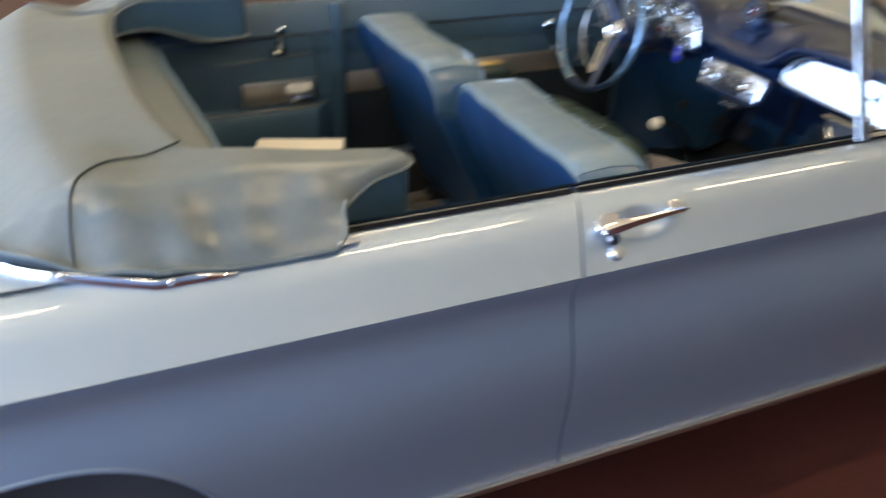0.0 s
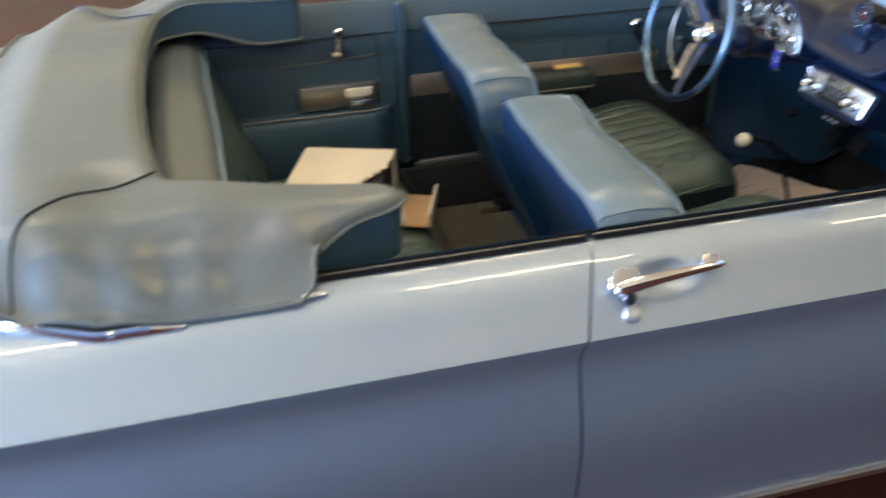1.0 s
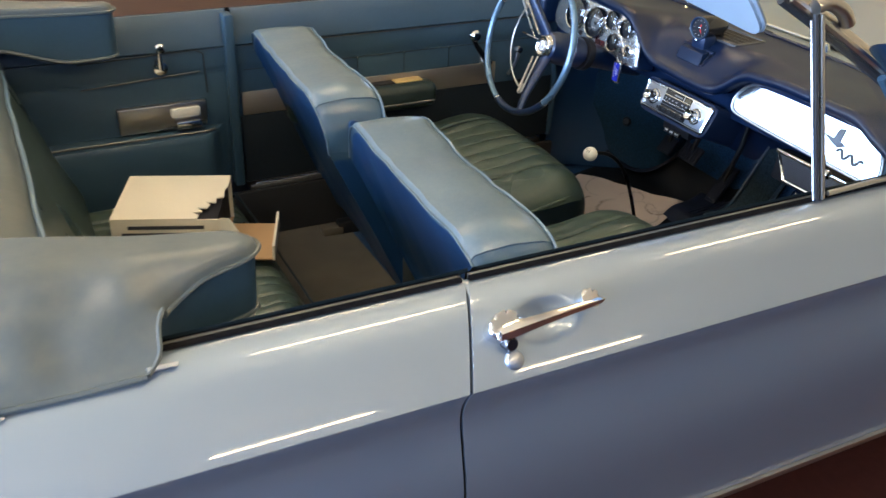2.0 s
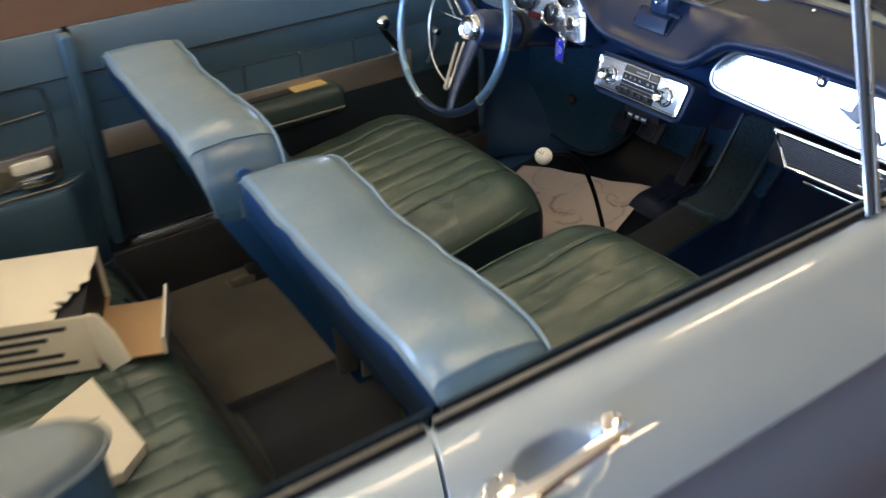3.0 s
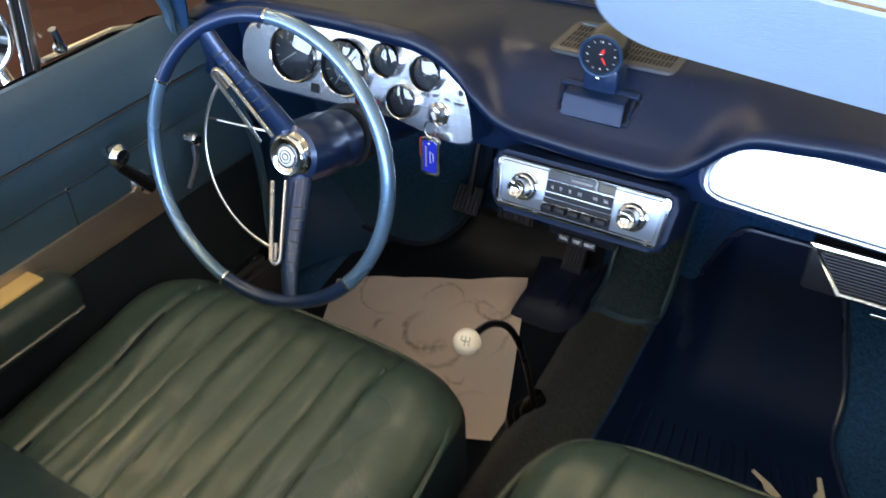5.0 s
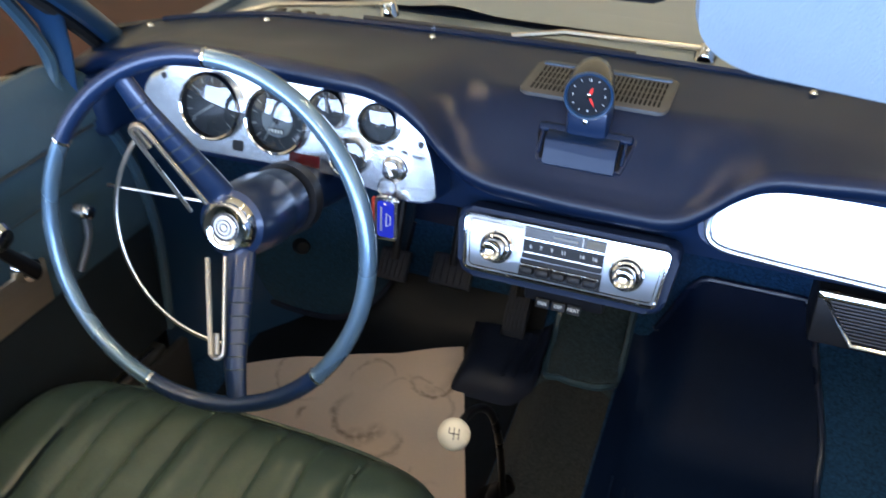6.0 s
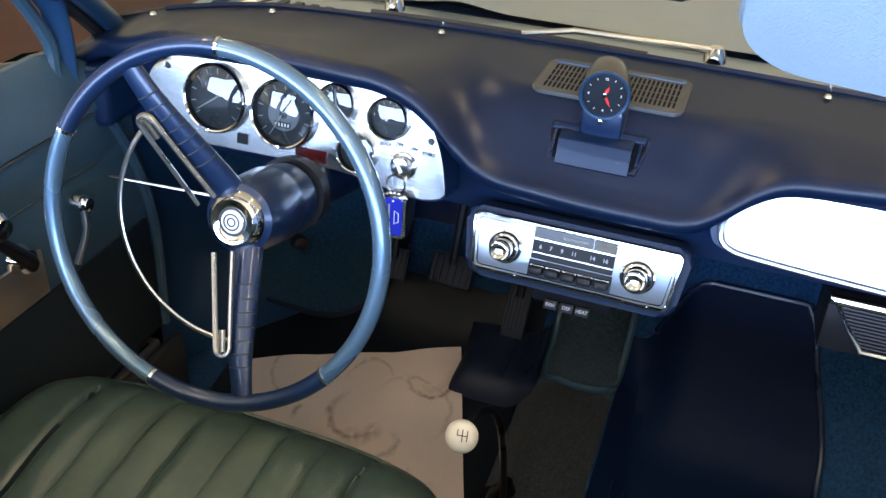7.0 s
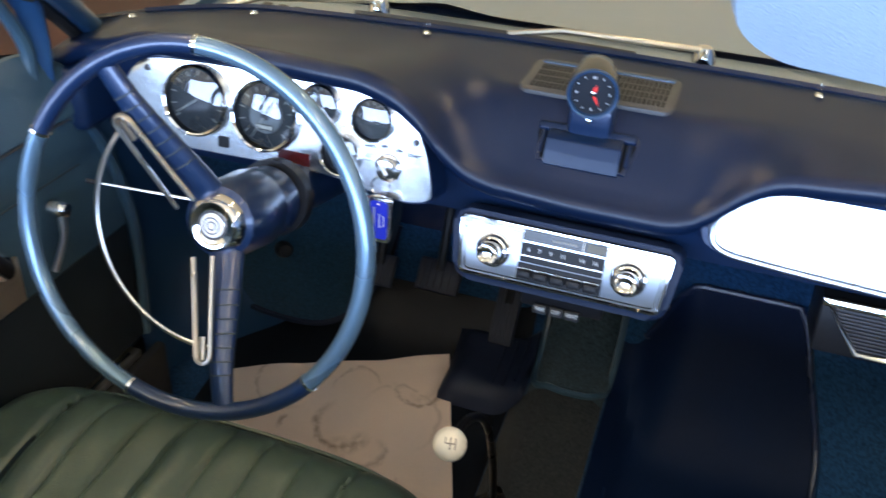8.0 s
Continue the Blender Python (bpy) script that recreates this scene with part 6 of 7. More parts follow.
def glove_box():
    t = thing("glove_box_door", "bright brushed aluminium glove box door with a chrome edge", "glove box", (1.04, -0.39, 0.76))
    line = [(-0.160, 0.792), (-0.166, 0.815), (-0.190, 0.842), (-0.235, 0.857), (-0.33, 0.862), (-0.46, 0.860), (-0.55, 0.850), (-0.592, 0.828), (-0.610, 0.795), (-0.612, 0.768), (-0.600, 0.754), (-0.55, 0.753), (-0.38, 0.758), (-0.22, 0.765), (-0.172, 0.772)]
    base = facing(1.044, 0, 0.81, 17)
    out = [(-p.x, p.y - 0.81) for p in catmull([(a, b, 0) for a, b in line], 5, True)]
    part("door_skin", prism(out, 0.006, base, 0.002), BRUSHED, t, "bright brushed door skin")
    part("door_edge", tube([base @ Vector((a, b, 0.0)) for a, b in out], 0.0042, 8, True), SATIN, t, "satin bright edge")
    # dark pocket round the door
    part("pocket", prism([(a * 1.0 + (0.012 if a > 0.39 else -0.012), b * 1.12) for a, b in out], 0.05, facing(1.054, 0, 0.81, 17), 0.0), PAINT_DARK, t, "dark blue recess round the door")
    part("lock", turned([(0, 0.007), (0.0035, 0.007), (0.004, 0.010), (0.0075, 0.0095), (0.010, 0.005), (0.0115, 0)], 20, base @ Matrix.Translation((0.397, 0.036, 0))), CHROME, t, "small chrome lock")
    # emblem and script, as plain shapes
    e = base @ Matrix.Translation((0.486, -0.001, 0)) @ Matrix.Scale(1.05, 4)
    part("emblem", prism([(-0.045, 0.006), (-0.014, 0.003), (-0.009, 0.026), (0.006, 0.030), (0.003, 0.002), (0.022, -0.004), (0.002, -0.012), (-0.012, -0.008)], 0.002, e @ Matrix.Translation((0, 0, 0.002)), 0.0006), EMBLEM, t, "grey winged emblem")
    pts = [base @ Vector((0.492 + 0.010 * k, -0.021 + 0.008 * math.sin(k * 2.1) - 0.0008 * k, 0.0015)) for k in span(0, 7.2, 60)]
    part("script_shape", tube(pts, 0.0027, 5), EMBLEM, t, "grey flowing script shape")
    b = thing("under_dash_vent", "black under-dash vent with chrome frame and ribbed grille", "vent", (1.08, -0.45, 0.66))
    m = facing(1.068, -0.452, 0.688, 12)
    part("box", block(-0.150, 0.150, -0.044, 0.030, -0.10, -0.002, 0.006, m=m), BLACK, b, "black vent box")
    frame_line = [(-0.145, 0.026), (0.145, 0.026), (0.118, -0.034), (-0.100, -0.034)]
    part("frame", tube([m @ Vector((*p, 0.004)) for p in frame_line], 0.0045, 8, True), CHROME, b, "chrome frame")
    part("frame_top", block(-0.150, 0.150, 0.020, 0.030, 0.0, 0.008, 0.002, m=m), CHROME, b, "chrome top bar")
    for k in range(11):
        z = -0.028 + 0.0045 * k
        part("rib", block(-0.108 - 0.025 * k / 10, 0.116 + 0.018 * k / 10, z - 0.001, z + 0.001, -0.002, 0.0025, m=m), RIB, b)
    part("badge", block(0.05, 0.115, -0.028, -0.012, 0.002, 0.006, 0.002, m=m), CHROME, b)
    part("lower_bar", block(-0.055, 0.055, -0.052, -0.047, 0.0, 0.006, 0.001, m=m), CHROME, b, "bright lower bar")
    part("end_knob", turned([(0, 0.02), (0.010, 0.018), (0.012, 0.0)], 16, m @ Matrix.Translation((0.152, 0.0, 0.0))), CHROME, b, "chrome end knob")


glove_box()


def steering():
    t = thing("steering_wheel", "blue two-spoke steering wheel with a chrome horn ring", "steering wheel", (0.81, 0.345, 0.80))
    c = Vector((0.742, 0.340, 0.8305))
    n = Vector((-0.962, -0.035, 0.268)).normalized()
    u = Vector((0, 1, 0))
    u = (u - n * u.dot(n)).normalized()
    v = u.cross(n)
    v = v if v.z > 0 else -v
    def P(a, r, h=0.0):
        return c + r * (math.cos(radians(a)) * u + math.sin(radians(a)) * v) + h * n
    R = 0.1915
    two = lambda a0, a1: [P(a, R) for a in span(a0, a1, 40)]
    part("rim", tube(two(24, 90), 0.0098, 12), PAINT_DARK, t, "dark blue rim section")
    part("rim", tube(two(-139, -72), 0.0098, 12), PAINT_DARK, t, "dark blue rim section")
    SLV = mat("pale_blue_metallic", (0.115, 0.195, 0.28), 0.26, 0.55, 0.05, 6, 400, coat=0.6)
    part("rim", tube(two(90, 221), 0.0096, 12), SLV, t, "pale metallic blue rim section")
    part("rim", tube(two(-72, 24), 0.0096, 12), SLV, t, "pale metallic blue rim section")
    for a in (24, 90, -72, -139):
        part("rim_collar", tube([P(a - 0.5, R), P(a + 0.5, R)], 0.0106, 12), CHROME, t, "thin chrome collar")
    hub = P(0, 0, -0.058)
    hm = Matrix.Translation(hub) @ n.to_track_quat("Z", "Y").to_matrix().to_4x4()
    part("hub", turned([(0.030, 0.0), (0.040, -0.006), (0.044, -0.03), (0.046, -0.075), (0.043, -0.082), (0.044, -0.086), (0.042, -0.12), (0.03, -0.13)], 36, hm), PAINT_DARK, t, "dark blue hub barrel")
    cap = part("horn_cap", turned([(0, 0.010), (0.013, 0.010), (0.0155, 0.0085), (0.017, 0.010), (0.0255, 0.011), (0.030, 0.008), (0.0335, 0.0), (0.034, -0.012)], 36, hm), CHROME, t, "chrome horn cap")
    part("cap_emblem", turned([(0, 0.0115), (0.0125, 0.0112), (0.0135, 0.0098)], 28, hm), MARK, cap, "pale round emblem")
    for rr in (0.0045, 0.009):
        part("emblem_ring", tube([hm @ Vector((rr * math.cos(a), rr * math.sin(a), 0.0118)) for a in span(0, 2 * math.pi * 23 / 24, 24)], 0.0008, 5, True), INK, cap)
    part("cap_groove", turned([(0.0135, 0.0096), (0.0168, 0.0096)], 28, hm), INK, cap)
    for a, side in ((57, 1), (-105.5, -1)):
        lo, hi = P(a, 0.034, -0.068), P(a, R - 0.004, -0.002)
        line = [lo, lo.lerp(hi, 0.35) + n * 0.004, lo.lerp(hi, 0.7) + n * 0.006, hi]
        cl = catmull(line, 8)
        rings = []
        for i, p in enumerate(cl):
            way = (cl[min(i + 1, len(cl) - 1)] - cl[max(i - 1, 0)]).normalized()
            w = way.cross(n).normalized()
            h = w.cross(way)
            h = h if h.dot(n) > 0 else -h
            r = 0.0205 - 0.0085 * smooth(i / (len(cl) - 1))
            rings.append([p + r * (math.cos(b) * w + 0.6 * math.sin(b) * h) for b in [2 * math.pi * k / 16 for k in range(16)]])
        sp = part("spoke", loft(rings), PAINT_DARK, t, "dark blue padded spoke")
        for i in range(6, len(rings) - 5, 2):
            mid = cl[i]
            part("spoke_groove", tube([mid + (q - mid) * 1.01 for q in rings[i][0:9]], 0.0010, 5), SEAM, sp)
        # the twin chrome bar beside each spoke
        def B(k, d):
            return P(a, 0.030 + 0.097 * k, -0.044 + 0.036 * k) + (P(a + 90, 1) - c) * (d - 0.0150 * side)
        pin = [B(0.02, -0.0115), B(0.6, -0.0095), B(1.0, -0.0085), B(1.08, -0.0065), B(1.11, 0.0), B(1.08, 0.0065), B(1.0, 0.0085), B(0.6, 0.0095), B(0.02, 0.0115)]
        part("horn_bar", tube(catmull(pin, 4), 0.0034, 8, flat=0.8), STAINLESS, t, "hairpin bright horn bar")
        part("horn_bar_tip", tube([B(0.84, 0) + n * 0.001, B(1.07, 0) + n * 0.001], [0.0072, 0.0076], 12, flat=0.5), STAINLESS, t, "flat pale bar tip")
    part("horn_ring", tube([P(a, 0.139, -0.045) for a in span(47, -95, 40)], 0.0036, 8, flat=0.6), STAINLESS, t, "chrome half horn ring")
    part("column", tube([hub - n * 0.10, hub - n * 0.36], 0.034, 20), PAINT_DARK, t, "dark blue steering column")
    part("column_collar", tube([hub - n * 0.13, hub - n * 0.15], 0.047, 24), BLACK, t)
    part("turn_lever", tube([hub - n * 0.105 + u * 0.03 - v * 0.012, hub - n * 0.075 + u * 0.20 - v * 0.008], [0.0019, 0.0015], 8), STAINLESS, t, "thin bright turn signal lever")
    part("turn_lever_knob", tube([hub - n * 0.076 + u * 0.195 - v * 0.008, hub - n * 0.074 + u * 0.215 - v * 0.008], 0.0030, 10), BLACK, t)


steering()


def gear_lever():
    t = thing("gear_lever", "curved black gear lever with a white ball knob", "gear lever", (0.985, 0.065, 0.27))
    line = catmull([(0.796, 0.065, 0.602), (0.845, 0.060, 0.592), (0.888, 0.053, 0.556), (0.922, 0.049, 0.49), (0.957, 0.049, 0.39), (0.99, 0.050, 0.27)], 8)
    part("lever", tube(line, 0.0052, 10), IRON, t, "bent black lever")
    ball = bmesh.new()
    bmesh.ops.create_uvsphere(ball, u_segments=28, v_segments=18, radius=0.0192, matrix=Matrix.Translation((0.79, 0.065, 0.60)))
    kn = part("knob", ball, WHITE, t, "white ball knob")
    # the gate diagram on the side that faces rearward and up
    out = Vector((-0.66, -0.22, 0.72)).normalized()
    side = Vector((0.18, -0.98, 0)).normalized()
    upw = side.cross(out)
    upw = upw if upw.x > 0 or upw.z > 0 else -upw
    def Q(a, b):
        return Vector((0.79, 0.065, 0.60)) + (out + side * a + upw * b).normalized() * 0.0194
    for seg in (((-0.30, 0.35), (-0.30, 0.0)), ((0.0, 0.38), (0.0, -0.38)), ((0.32, 0.36), (0.32, -0.36)), ((-0.30, 0.0), (0.32, 0.0))):
        a, b = seg
        part("gate_mark", tube([Q(a[0] + (b[0] - a[0]) * k, a[1] + (b[1] - a[1]) * k) for k in span(0, 1, 7)], 0.0006, 5), INK, kn)
    part("boot", turned([(0.055, 0.0), (0.052, 0.012), (0.042, 0.016), (0.040, 0.024), (0.030, 0.028), (0.026, 0.045), (0.016, 0.055), (0.009, 0.075)], 26, Matrix.Translation((0.993, 0.050, 0.255))), IRON, t, "ribbed black rubber boot")


gear_lever()


def footwell():
    m = thing("passenger_floor_mat", "navy rubber floor mat with a raised rim", "floor mat", (1.1, -0.3, 0.25), "floor mats")
    def on(x, y, h):
        p = PAN(x, y)
        return p + Vector((0, 0, h))
    def right(x):
        return -0.47 + 0.075 * smooth((x - 1.02) / 0.20) + 0.062 * smooth((x - 1.24) / 0.14)
    def lay(a, b, h=0.006):
        x = 0.72 + (1.365 - 0.72) * a
        y = -0.062 + (right(x) + 0.062) * b
        return on(x, y, h)
    part("mat_sheet", surface(lambda a, b: lay(a, b), span(0, 1, 40), span(0, 1, 20)), MAT_NAVY, m, "navy rubber sheet")
    part("mat_rim", tube([lay(a, 1, 0.010) for a in span(0, 0.97, 40)] + [lay(0.985, 0.985, 0.010)] + [lay(1, b, 0.010) for b in span(0.95, 0.14, 16)], 0.0055, 8), mat("navy_rubber_rim", (0.012, 0.022, 0.060), 0.26), m, "raised rim")
    ribs = bmesh.new()
    for k in range(16):
        tube([lay(a, 0.08 + 0.055 * k, 0.0075) for a in span(0.05, 0.62, 24)], 0.003, 5, bm=ribs)
    part("mat_ribs", ribs, MAT_NAVY, m, "fine moulded ribs", kind="stuff")
    d = thing("driver_floor_mat", "dark rubber driver's floor mat with a raised heel pad", "floor mat", (1.1, 0.35, 0.25), "floor mats")
    part("mat_sheet", surface(lambda x, y: on(x, y, 0.006), span(0.74, 1.40, 30), span(0.095, 0.62, 24)), MAT_BLACK, d, "dark rubber sheet")
    part("heel_pad", surface(lambda a, b: on(1.215 + 0.15 * a, 0.072 + 0.153 * b, 0.010 + 0.042 * (1 - abs(2 * b - 1) ** 6) * (1 - abs(2 * a - 1) ** 6)), span(0, 1, 24), span(0, 1, 20)), HUMP, d, "raised heel pad")
    for k in range(3):
        part("pad_rib", tube([on(1.235 + 0.11 * a, 0.092 + 0.020 * k, 0.0525) for a in span(0.05, 0.95, 14)], 0.0028, 6), HUMP, d)
    r = thing("rear_floor_mat", "dark rubber mat on the worn rear carpet", "floor mat", (0.15, -0.25, 0.23), "floor mats")
    part("mat_sheet", surface(lambda x, y: Vector((x, y, 0.2315 + 0.06 * math.exp(-(y / 0.10) ** 4) + 0.003 * noise.noise(Vector((x * 9, y * 9, 0))))), span(0.015, 0.29, 8), span(0.15, -0.60, 40)), RUBBER, r, "dark rubber sheet")
    c = thing("tunnel_carpet", "blue loop carpet strip over the tunnel with bound edges", "carpet", (1.2, 0, 0.3))
    part("upper_piece", surface(lambda a, b: on(1.222 + 0.238 * a, 0.066 - 0.125 * b, 0.010), span(0, 1, 12), span(0, 1, 12)), CARPET_U, c, "blue loop carpet")
    part("lower_piece", surface(lambda a, b: on(0.31 + 0.915 * a, 0.092 - 0.150 * b, 0.008), span(0, 1, 36), span(0, 1, 14)), CARPET_T, c, "dark olive loop carpet")
    binding = [on(1.455, 0.068, 0.014), on(1.34, 0.068, 0.014), on(1.245, 0.060, 0.014), on(1.222, 0.03, 0.014), on(1.217, 0.0, 0.014), on(1.232, -0.045, 0.014), on(1.30, -0.060, 0.014), on(1.455, -0.060, 0.014)]
    part("binding", tube(catmull(binding, 6), 0.006, 6), VINYL_TRIM, c, "teal bound edge")
    p = thing("paper_floor_sheet", "creased white paper mat with brown footprints", "paper mat", (1.1, 0.36, 0.24))
    def sheet(a, b, h=0.0):
        c00, c10, c11, c01 = Vector((0.785, 0.46)), Vector((1.156, 0.598)), Vector((1.320, 0.232)), Vector((0.942, 0.092))
        q = (c00 * (1 - a) + c10 * a) * (1 - b) + (c01 * (1 - a) + c11 * a) * b
        z = PAN(q.x, max(q.y, 0.14)).z + 0.014 + 0.005 * noise.noise(Vector((q.x * 9, q.y * 9, 1.0))) + 0.004 * smooth((a - 0.9) / 0.1) * abs(math.sin(b * 9))
        return Vector((q.x, q.y, z + h))
    part("sheet", surface(sheet, span(0, 1, 36), span(0, 1, 30)), PAPER_MARKED, p, "off-white worn paper")
    for k, (x, y, z, w, h) in enumerate(((1.36, 0.374, 0.422, 0.058, 0.058), (1.36, 0.262, 0.436, 0.078, 0.058), (1.40, 0.145, 0.372, 0.044, 0.13))):
        t = thing("pedal", "black ribbed rubber pedal on a steel arm", "pedal", (x, y, z - h / 2), "pedals")
        mm = facing(x - 0.03, y, z, 38)
        part("pad", block(-w / 2, w / 2, -h / 2, h / 2, -0.008, 0.004, 0.004, m=mm), HUMP, t)
        for j in range(6):
            xx = -w * 0.4 + w * 0.8 * j / 5
            part("pad_rib", block(xx - 0.002, xx + 0.002, -h * 0.42, h * 0.42, 0.004, 0.0065, m=mm), HUMP, t)
        part("arm", tube([(x - 0.025, y, z + 0.01), (x + 0.02, y, z + 0.12), (1.44, y, z + 0.22)], 0.008, 8), BLACK, t)
    arch = thing("wheel_arch_panel", "teal carpeted wheel arch bulging into the driver's footwell", "wheel arch", (1.28, 0.5, 0.3))
    low = catmull([(1.245, 0.680, 0.400), (1.258, 0.640, 0.345), (1.276, 0.565, 0.308), (1.298, 0.478, 0.296), (1.338, 0.425, 0.318), (1.395, 0.392, 0.372), (1.440, 0.380, 0.450)], 6)
    high = catmull([(1.270, 0.686, 0.800), (1.330, 0.680, 0.800), (1.375, 0.640, 0.800), (1.400, 0.575, 0.800), (1.425, 0.510, 0.800), (1.440, 0.450, 0.800), (1.446, 0.410, 0.800)], 6)
    def skin(i, b):
        return low[i].lerp(high[i], b) + Vector((-0.35, -0.30, 0.0)) * 0.09 * math.sin(math.pi * b ** 0.8)
    part("carpet_skin", surface(skin, range(len(low)), span(0, 1, 18)), CARPET_W, arch, "teal loop carpet")
    part("bound_edge", tube(low, 0.007, 6), HUMP, arch, "dark bound edge")
    spot = skin(14, 0.30)
    part("vent_knob", turned([(0, 0.020), (0.011, 0.018), (0.014, 0.008), (0.017, -0.004)], 18, Matrix.Translation(spot) @ Vector((-0.75, -0.55, 0.3)).to_track_quat("Z", "Y").to_matrix().to_4x4()), BLACK, arch, "round black pull knob")
    for x, y, a in ((1.065, -0.325, 20), (1.085, -0.405, -25)):
        t = thing("paper_scrap", "torn scrap of brown paper on the mat", "paper scrap", (x, y, 0.25), "paper scraps")
        z = PAN(x, y).z + 0.012
        part("scrap", prism([(-0.030, -0.006), (-0.004, -0.008), (0.030, -0.003), (0.028, 0.004), (0.004, 0.003), (-0.008, 0.010), (-0.026, 0.006)], 0.0015, pose(x, y, z + 0.006, 8, -8, a + 40)), CARD_W, t)


footwell()


def visor():
    t = thing("sun_visor", "pale blue padded vinyl sun visor", "sun visor", (0.70, -0.34, 1.2))
    w = Vector((0.053, 1, 0.0557)).normalized()
    u = Vector((0.075, 0, -0.095))
    u = (u - w * u.dot(w)).normalized()
    n = u.cross(w)
    top = Vector((0.7082, -0.350, 1.1105)) - u * 0.1465
    m = Matrix(((w.x, u.x, n.x, top.x), (w.y, u.y, n.y, top.y), (w.z, u.z, n.z, top.z), (0, 0, 0, 1)))
    out = [(a, b + 0.075) for a, b in rounded(0.425, 0.134, 0.050, 9)]
    bm = prism(out, 0.016, m, 0.006, 3)
    part("pad", bm, VISOR, t, "pale blue vinyl pad")
    for k in (1.0, 0.93):
        part("piping", tube([m @ Vector((a * (k if k == 1 else 0.965), (b - 0.075) * (k if k == 1 else 0.90) + 0.075, 0.0 if k < 1 else -0.006)) for a, b in out], 0.0048 if k == 1 else 0.0018, 6, True), VISOR if k == 1 else mat("visor_seam", (0.12, 0.17, 0.26), 0.5), t, "rolled pale blue edge" if k == 1 else "stitched seam")
    part("pivot_rod", tube([m @ Vector((-0.2, 0.012, -0.008)), m @ Vector((0.20, 0.012, -0.008))], 0.006, 8), CHROME, t)
    r = thing("rear_view_mirror", "small rear-view mirror with a dark rim", "mirror", (0.80, 0.04, 1.15))
    mm = facing(0.845, 0.005, 1.134, -14, 6)
    part("case", prism(rounded(0.21, 0.062, 0.016), 0.012, mm, 0.003), BLACK, r, "dark mirror case")
    part("mirror_glass", prism(rounded(0.198, 0.052, 0.012), 0.001, mm @ Matrix.Translation((0, 0, 0.0012))), mat("mirror_silver", (0.85, 0.85, 0.85), 0.03, 1.0, 0.0), r, "silvered mirror glass")
    part("stem", tube([mm @ Vector((0, 0, -0.012)), Vector((0.80, 0.0, 1.20))], 0.006, 8), CHROME, r)


visor()


def door_mirror():
    t = thing("door_mirror", "round chrome door mirror on a short stem", "mirror", (0.70, 0.80, 0.85))
    m = facing(0.672, 0.800, 0.942, 0, 48) @ Matrix.Scale(1.1, 4)
    part("bowl", turned([(0.052, 0.0), (0.056, -0.004), (0.054, -0.012), (0.040, -0.032), (0.015, -0.044), (0, -0.046)], 36, m), CHROME, t, "chrome mirror bowl")
    part("mirror_glass", turned([(0, -0.001), (0.0505, -0.001)], 32, m), mat("door_mirror_silver", (0.85, 0.85, 0.85), 0.03, 1.0, 0.0), t, "silvered round glass")
    part("rim", tube([m @ Vector((0.0525 * math.cos(a), 0.0525 * math.sin(a), 0.0)) for a in span(0, 2 * math.pi * 35 / 36, 36)], 0.0035, 8, True), CHROME, t)
    part("stem", tube([(0.70, 0.815, 0.93), (0.715, 0.81, 0.87), (0.71, 0.785, 0.825)], [0.008, 0.009, 0.016], 10), CHROME, t)


door_mirror()

# ---- loose things on the rear seat ----


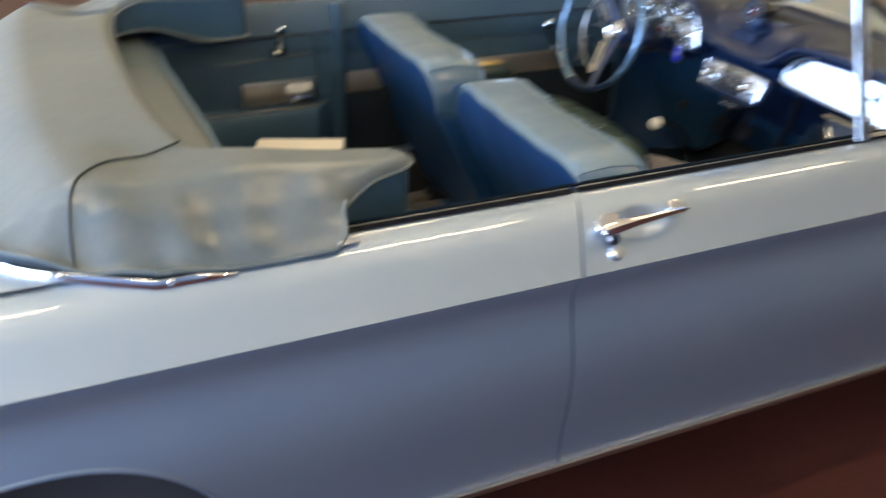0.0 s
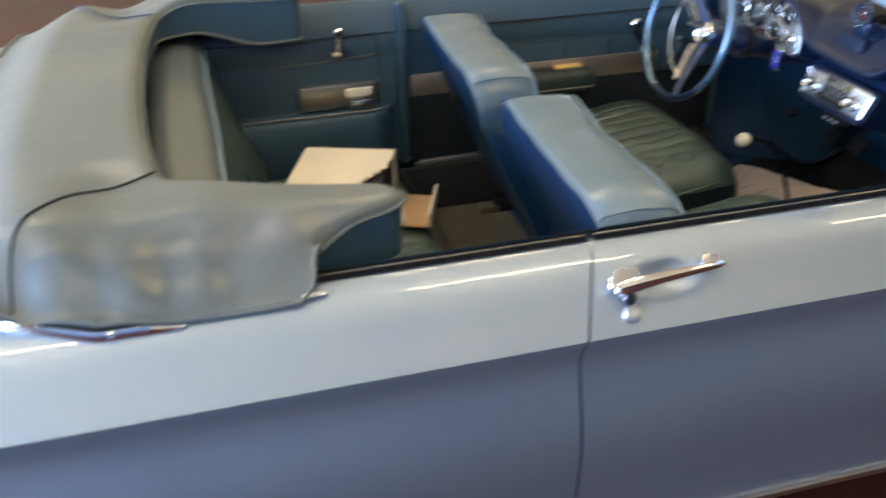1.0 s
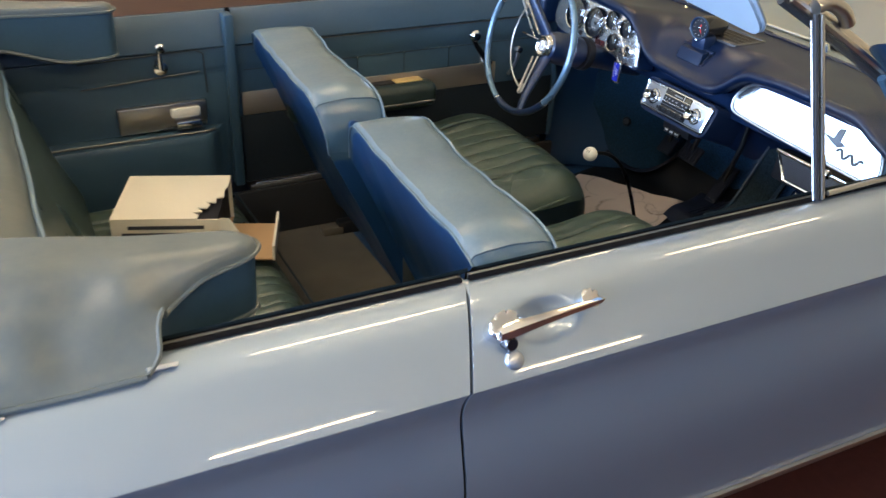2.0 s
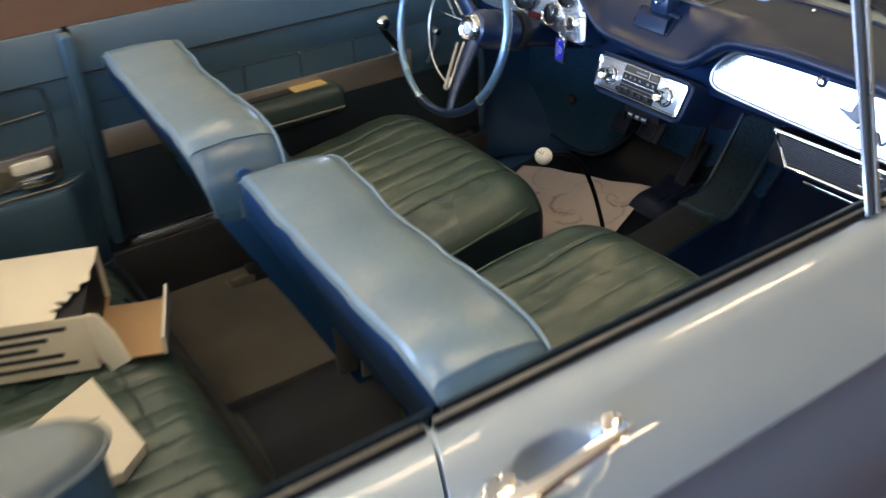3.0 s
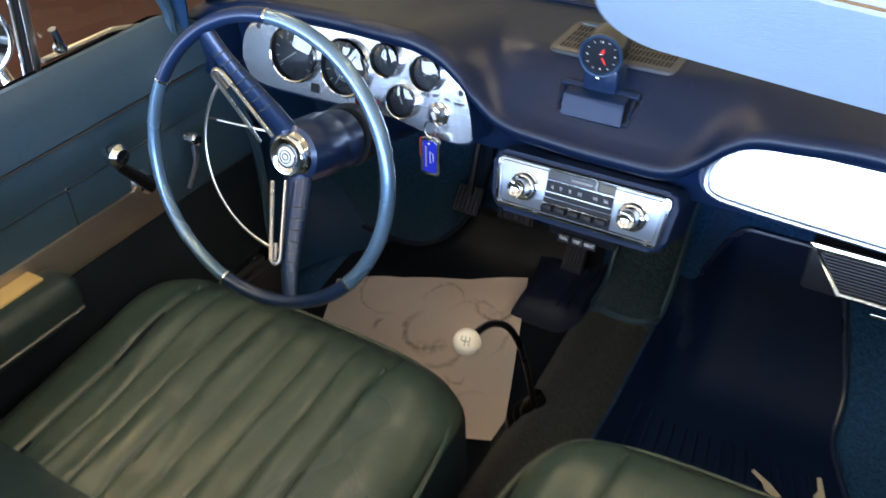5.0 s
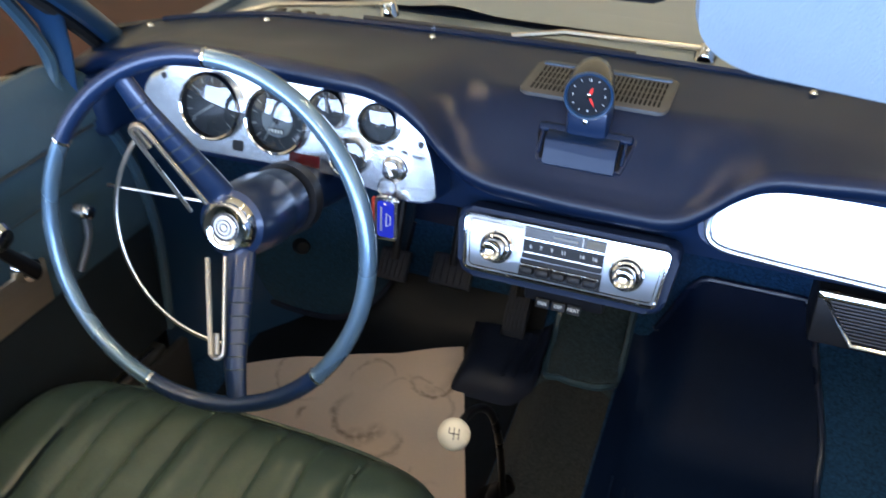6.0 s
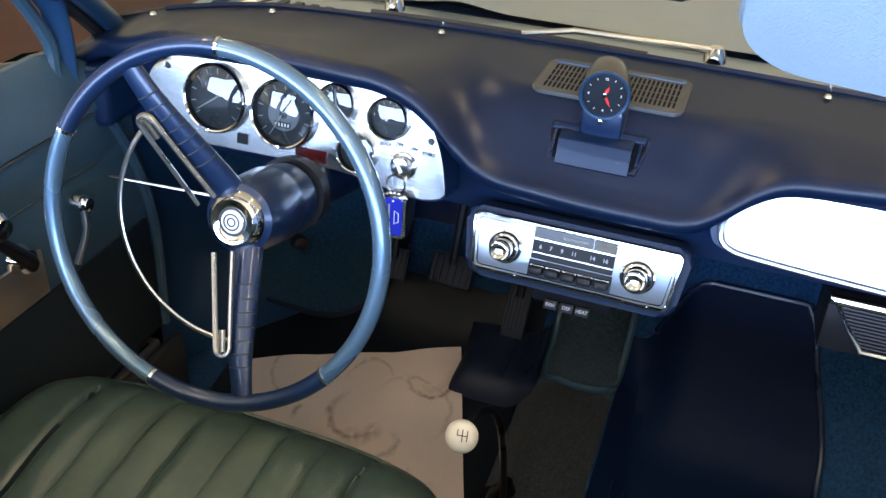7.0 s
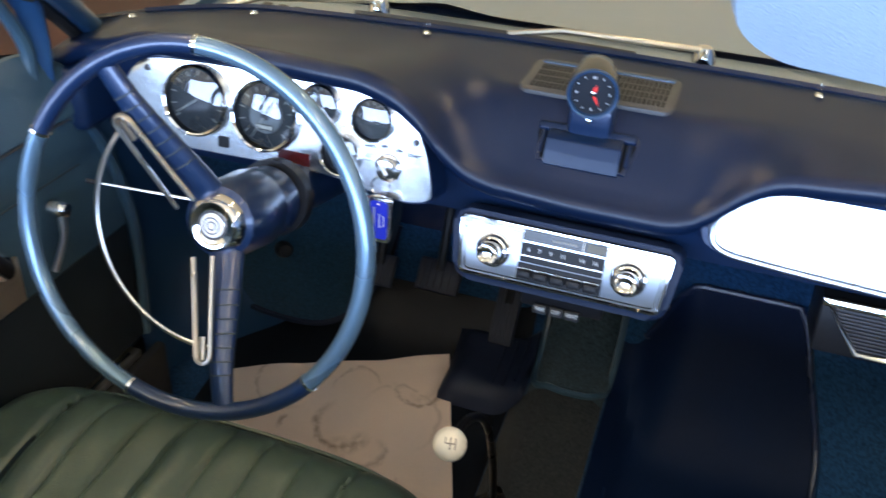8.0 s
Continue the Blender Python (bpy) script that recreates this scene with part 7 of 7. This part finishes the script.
def carton():
    t = thing("cardboard_box", "white cardboard carton with a torn end and open brown flap", "box", (-0.27, 0.25, 0.455))
    m = pose(-0.268, 0.262, 0.464, 0, 0, -21)
    # x: long side toward the front of the car, walls with thickness
    L, W, Hh, T = 0.245, 0.235, 0.118, 0.003
    part("top_panel", block(-L / 2, L / 2 - 0.075, -W / 2, W / 2, Hh - T, Hh, m=m), CARD_W, t, "white top panel")
    tear = [(L / 2 - 0.075, -W / 2), (L / 2 - 0.052, -W / 2), (L / 2 - 0.050, -0.098), (L / 2 - 0.066, -0.086), (L / 2 - 0.044, -0.082), (L / 2 - 0.058, -0.060), (L / 2 - 0.036, -0.066), (L / 2 - 0.030, -0.045), (L / 2 - 0.042, -0.030),
            (L / 2 - 0.018, -0.036), (L / 2 - 0.020, -0.012), (L / 2 - 0.003, -0.004), (L / 2 - 0.006, 0.030), (L / 2, 0.055), (L / 2, W / 2), (L / 2 - 0.075, W / 2)]
    part("torn_edge", prism(tear, T, m @ Matrix.Translation((0, 0, Hh))), CARD_W, t, "jagged torn edge")
    part("side_panel", block(-L / 2, L / 2, -W / 2, -W / 2 + T, 0.0, Hh - T, m=m), CARD_W, t, "white printed side panel")
    part("side_panel", block(-L / 2, L / 2, W / 2 - T, W / 2, 0.0, Hh - T, m=m), CARD_W, t)
    part("end_panel", block(-L / 2, -L / 2 + T, -W / 2 + T, W / 2 - T, 0.0, Hh - T, m=m), CARD_W, t)
    part("bottom_panel", block(-L / 2 + T, L / 2, -W / 2 + T, W / 2 - T, 0, T, m=m), CARD_B, t)
    # the carton is empty: a black block stands in for the shade inside
    part("inner_shade", block(-L / 2 + 0.01, L / 2 - 0.008, -W / 2 + 0.006, W / 2 - 0.01, T, Hh - 0.010, m=m), BLACK, t, "black block for the carton's shaded inside")
    part("end_flap", prism([(0, 0.030), (0.030, 0.004), (0.088, 0.048), (0.062, 0.100), (0.030, 0.126), (0, Hh)], T, m @ Matrix.Translation((L / 2, -W / 2, 0)) @ Matrix.Rotation(radians(-42), 4, "Z") @ Matrix.Rotation(radians(90), 4, "X")), CARD_W, t, "torn white end flap")
    part("open_flap", block(L / 2, L / 2 + 0.115, -W / 2 + 0.01, W / 2 - 0.045, -0.004, 0.0, m=m @ Matrix.Translation((0, 0, 0.008)) @ Matrix.Rotation(radians(1), 4, "Y")), CARD_B, t, "open brown flap")
    part("flap_edge", block(L / 2 + 0.112, L / 2 + 0.118, -W / 2 + 0.01, W / 2 - 0.045, -0.004, 0.034, m=m @ Matrix.Translation((0, 0, 0.008)) @ Matrix.Rotation(radians(1), 4, "Y")), CARD_W, t, "folded flap edge")
    for z, a, b in ((0.096, -0.085, 0.085), (0.078, -0.10, 0.05), (0.060, -0.10, 0.03), (0.042, -0.10, 0.07), (0.022, -0.10, 0.09)):
        part("print_bar", block(a, b, -W / 2 - 0.0006, -W / 2, z - 0.005, z + 0.004, m=m), INK, t, "dark printed bar")
    p = thing("white_package", "flat white cardboard package lying on the bench", "package", (-0.29, -0.09, 0.46))
    m = pose(-0.30, -0.07, 0.468, 2, 3, 0)
    out = [(-0.105, -0.10), (0.053, -0.122), (0.103, -0.078), (0.078, 0.130), (-0.093, 0.028)]
    part("body", prism(out, 0.022, m @ Matrix.Translation((0, 0, 0.02)), 0.003), CARD_W, p, "white cardboard")
    for y, a, b in ((0.02, 0.0, 0.06), (0.005, 0.01, 0.05), (-0.01, -0.02, 0.04), (-0.03, -0.06, 0.03)):
        part("print_bar", block(a, b, y - 0.003, y + 0.003, 0.02, 0.0206, m=m), mat("grey_print", (0.35, 0.33, 0.30), 0.8), p)


carton()
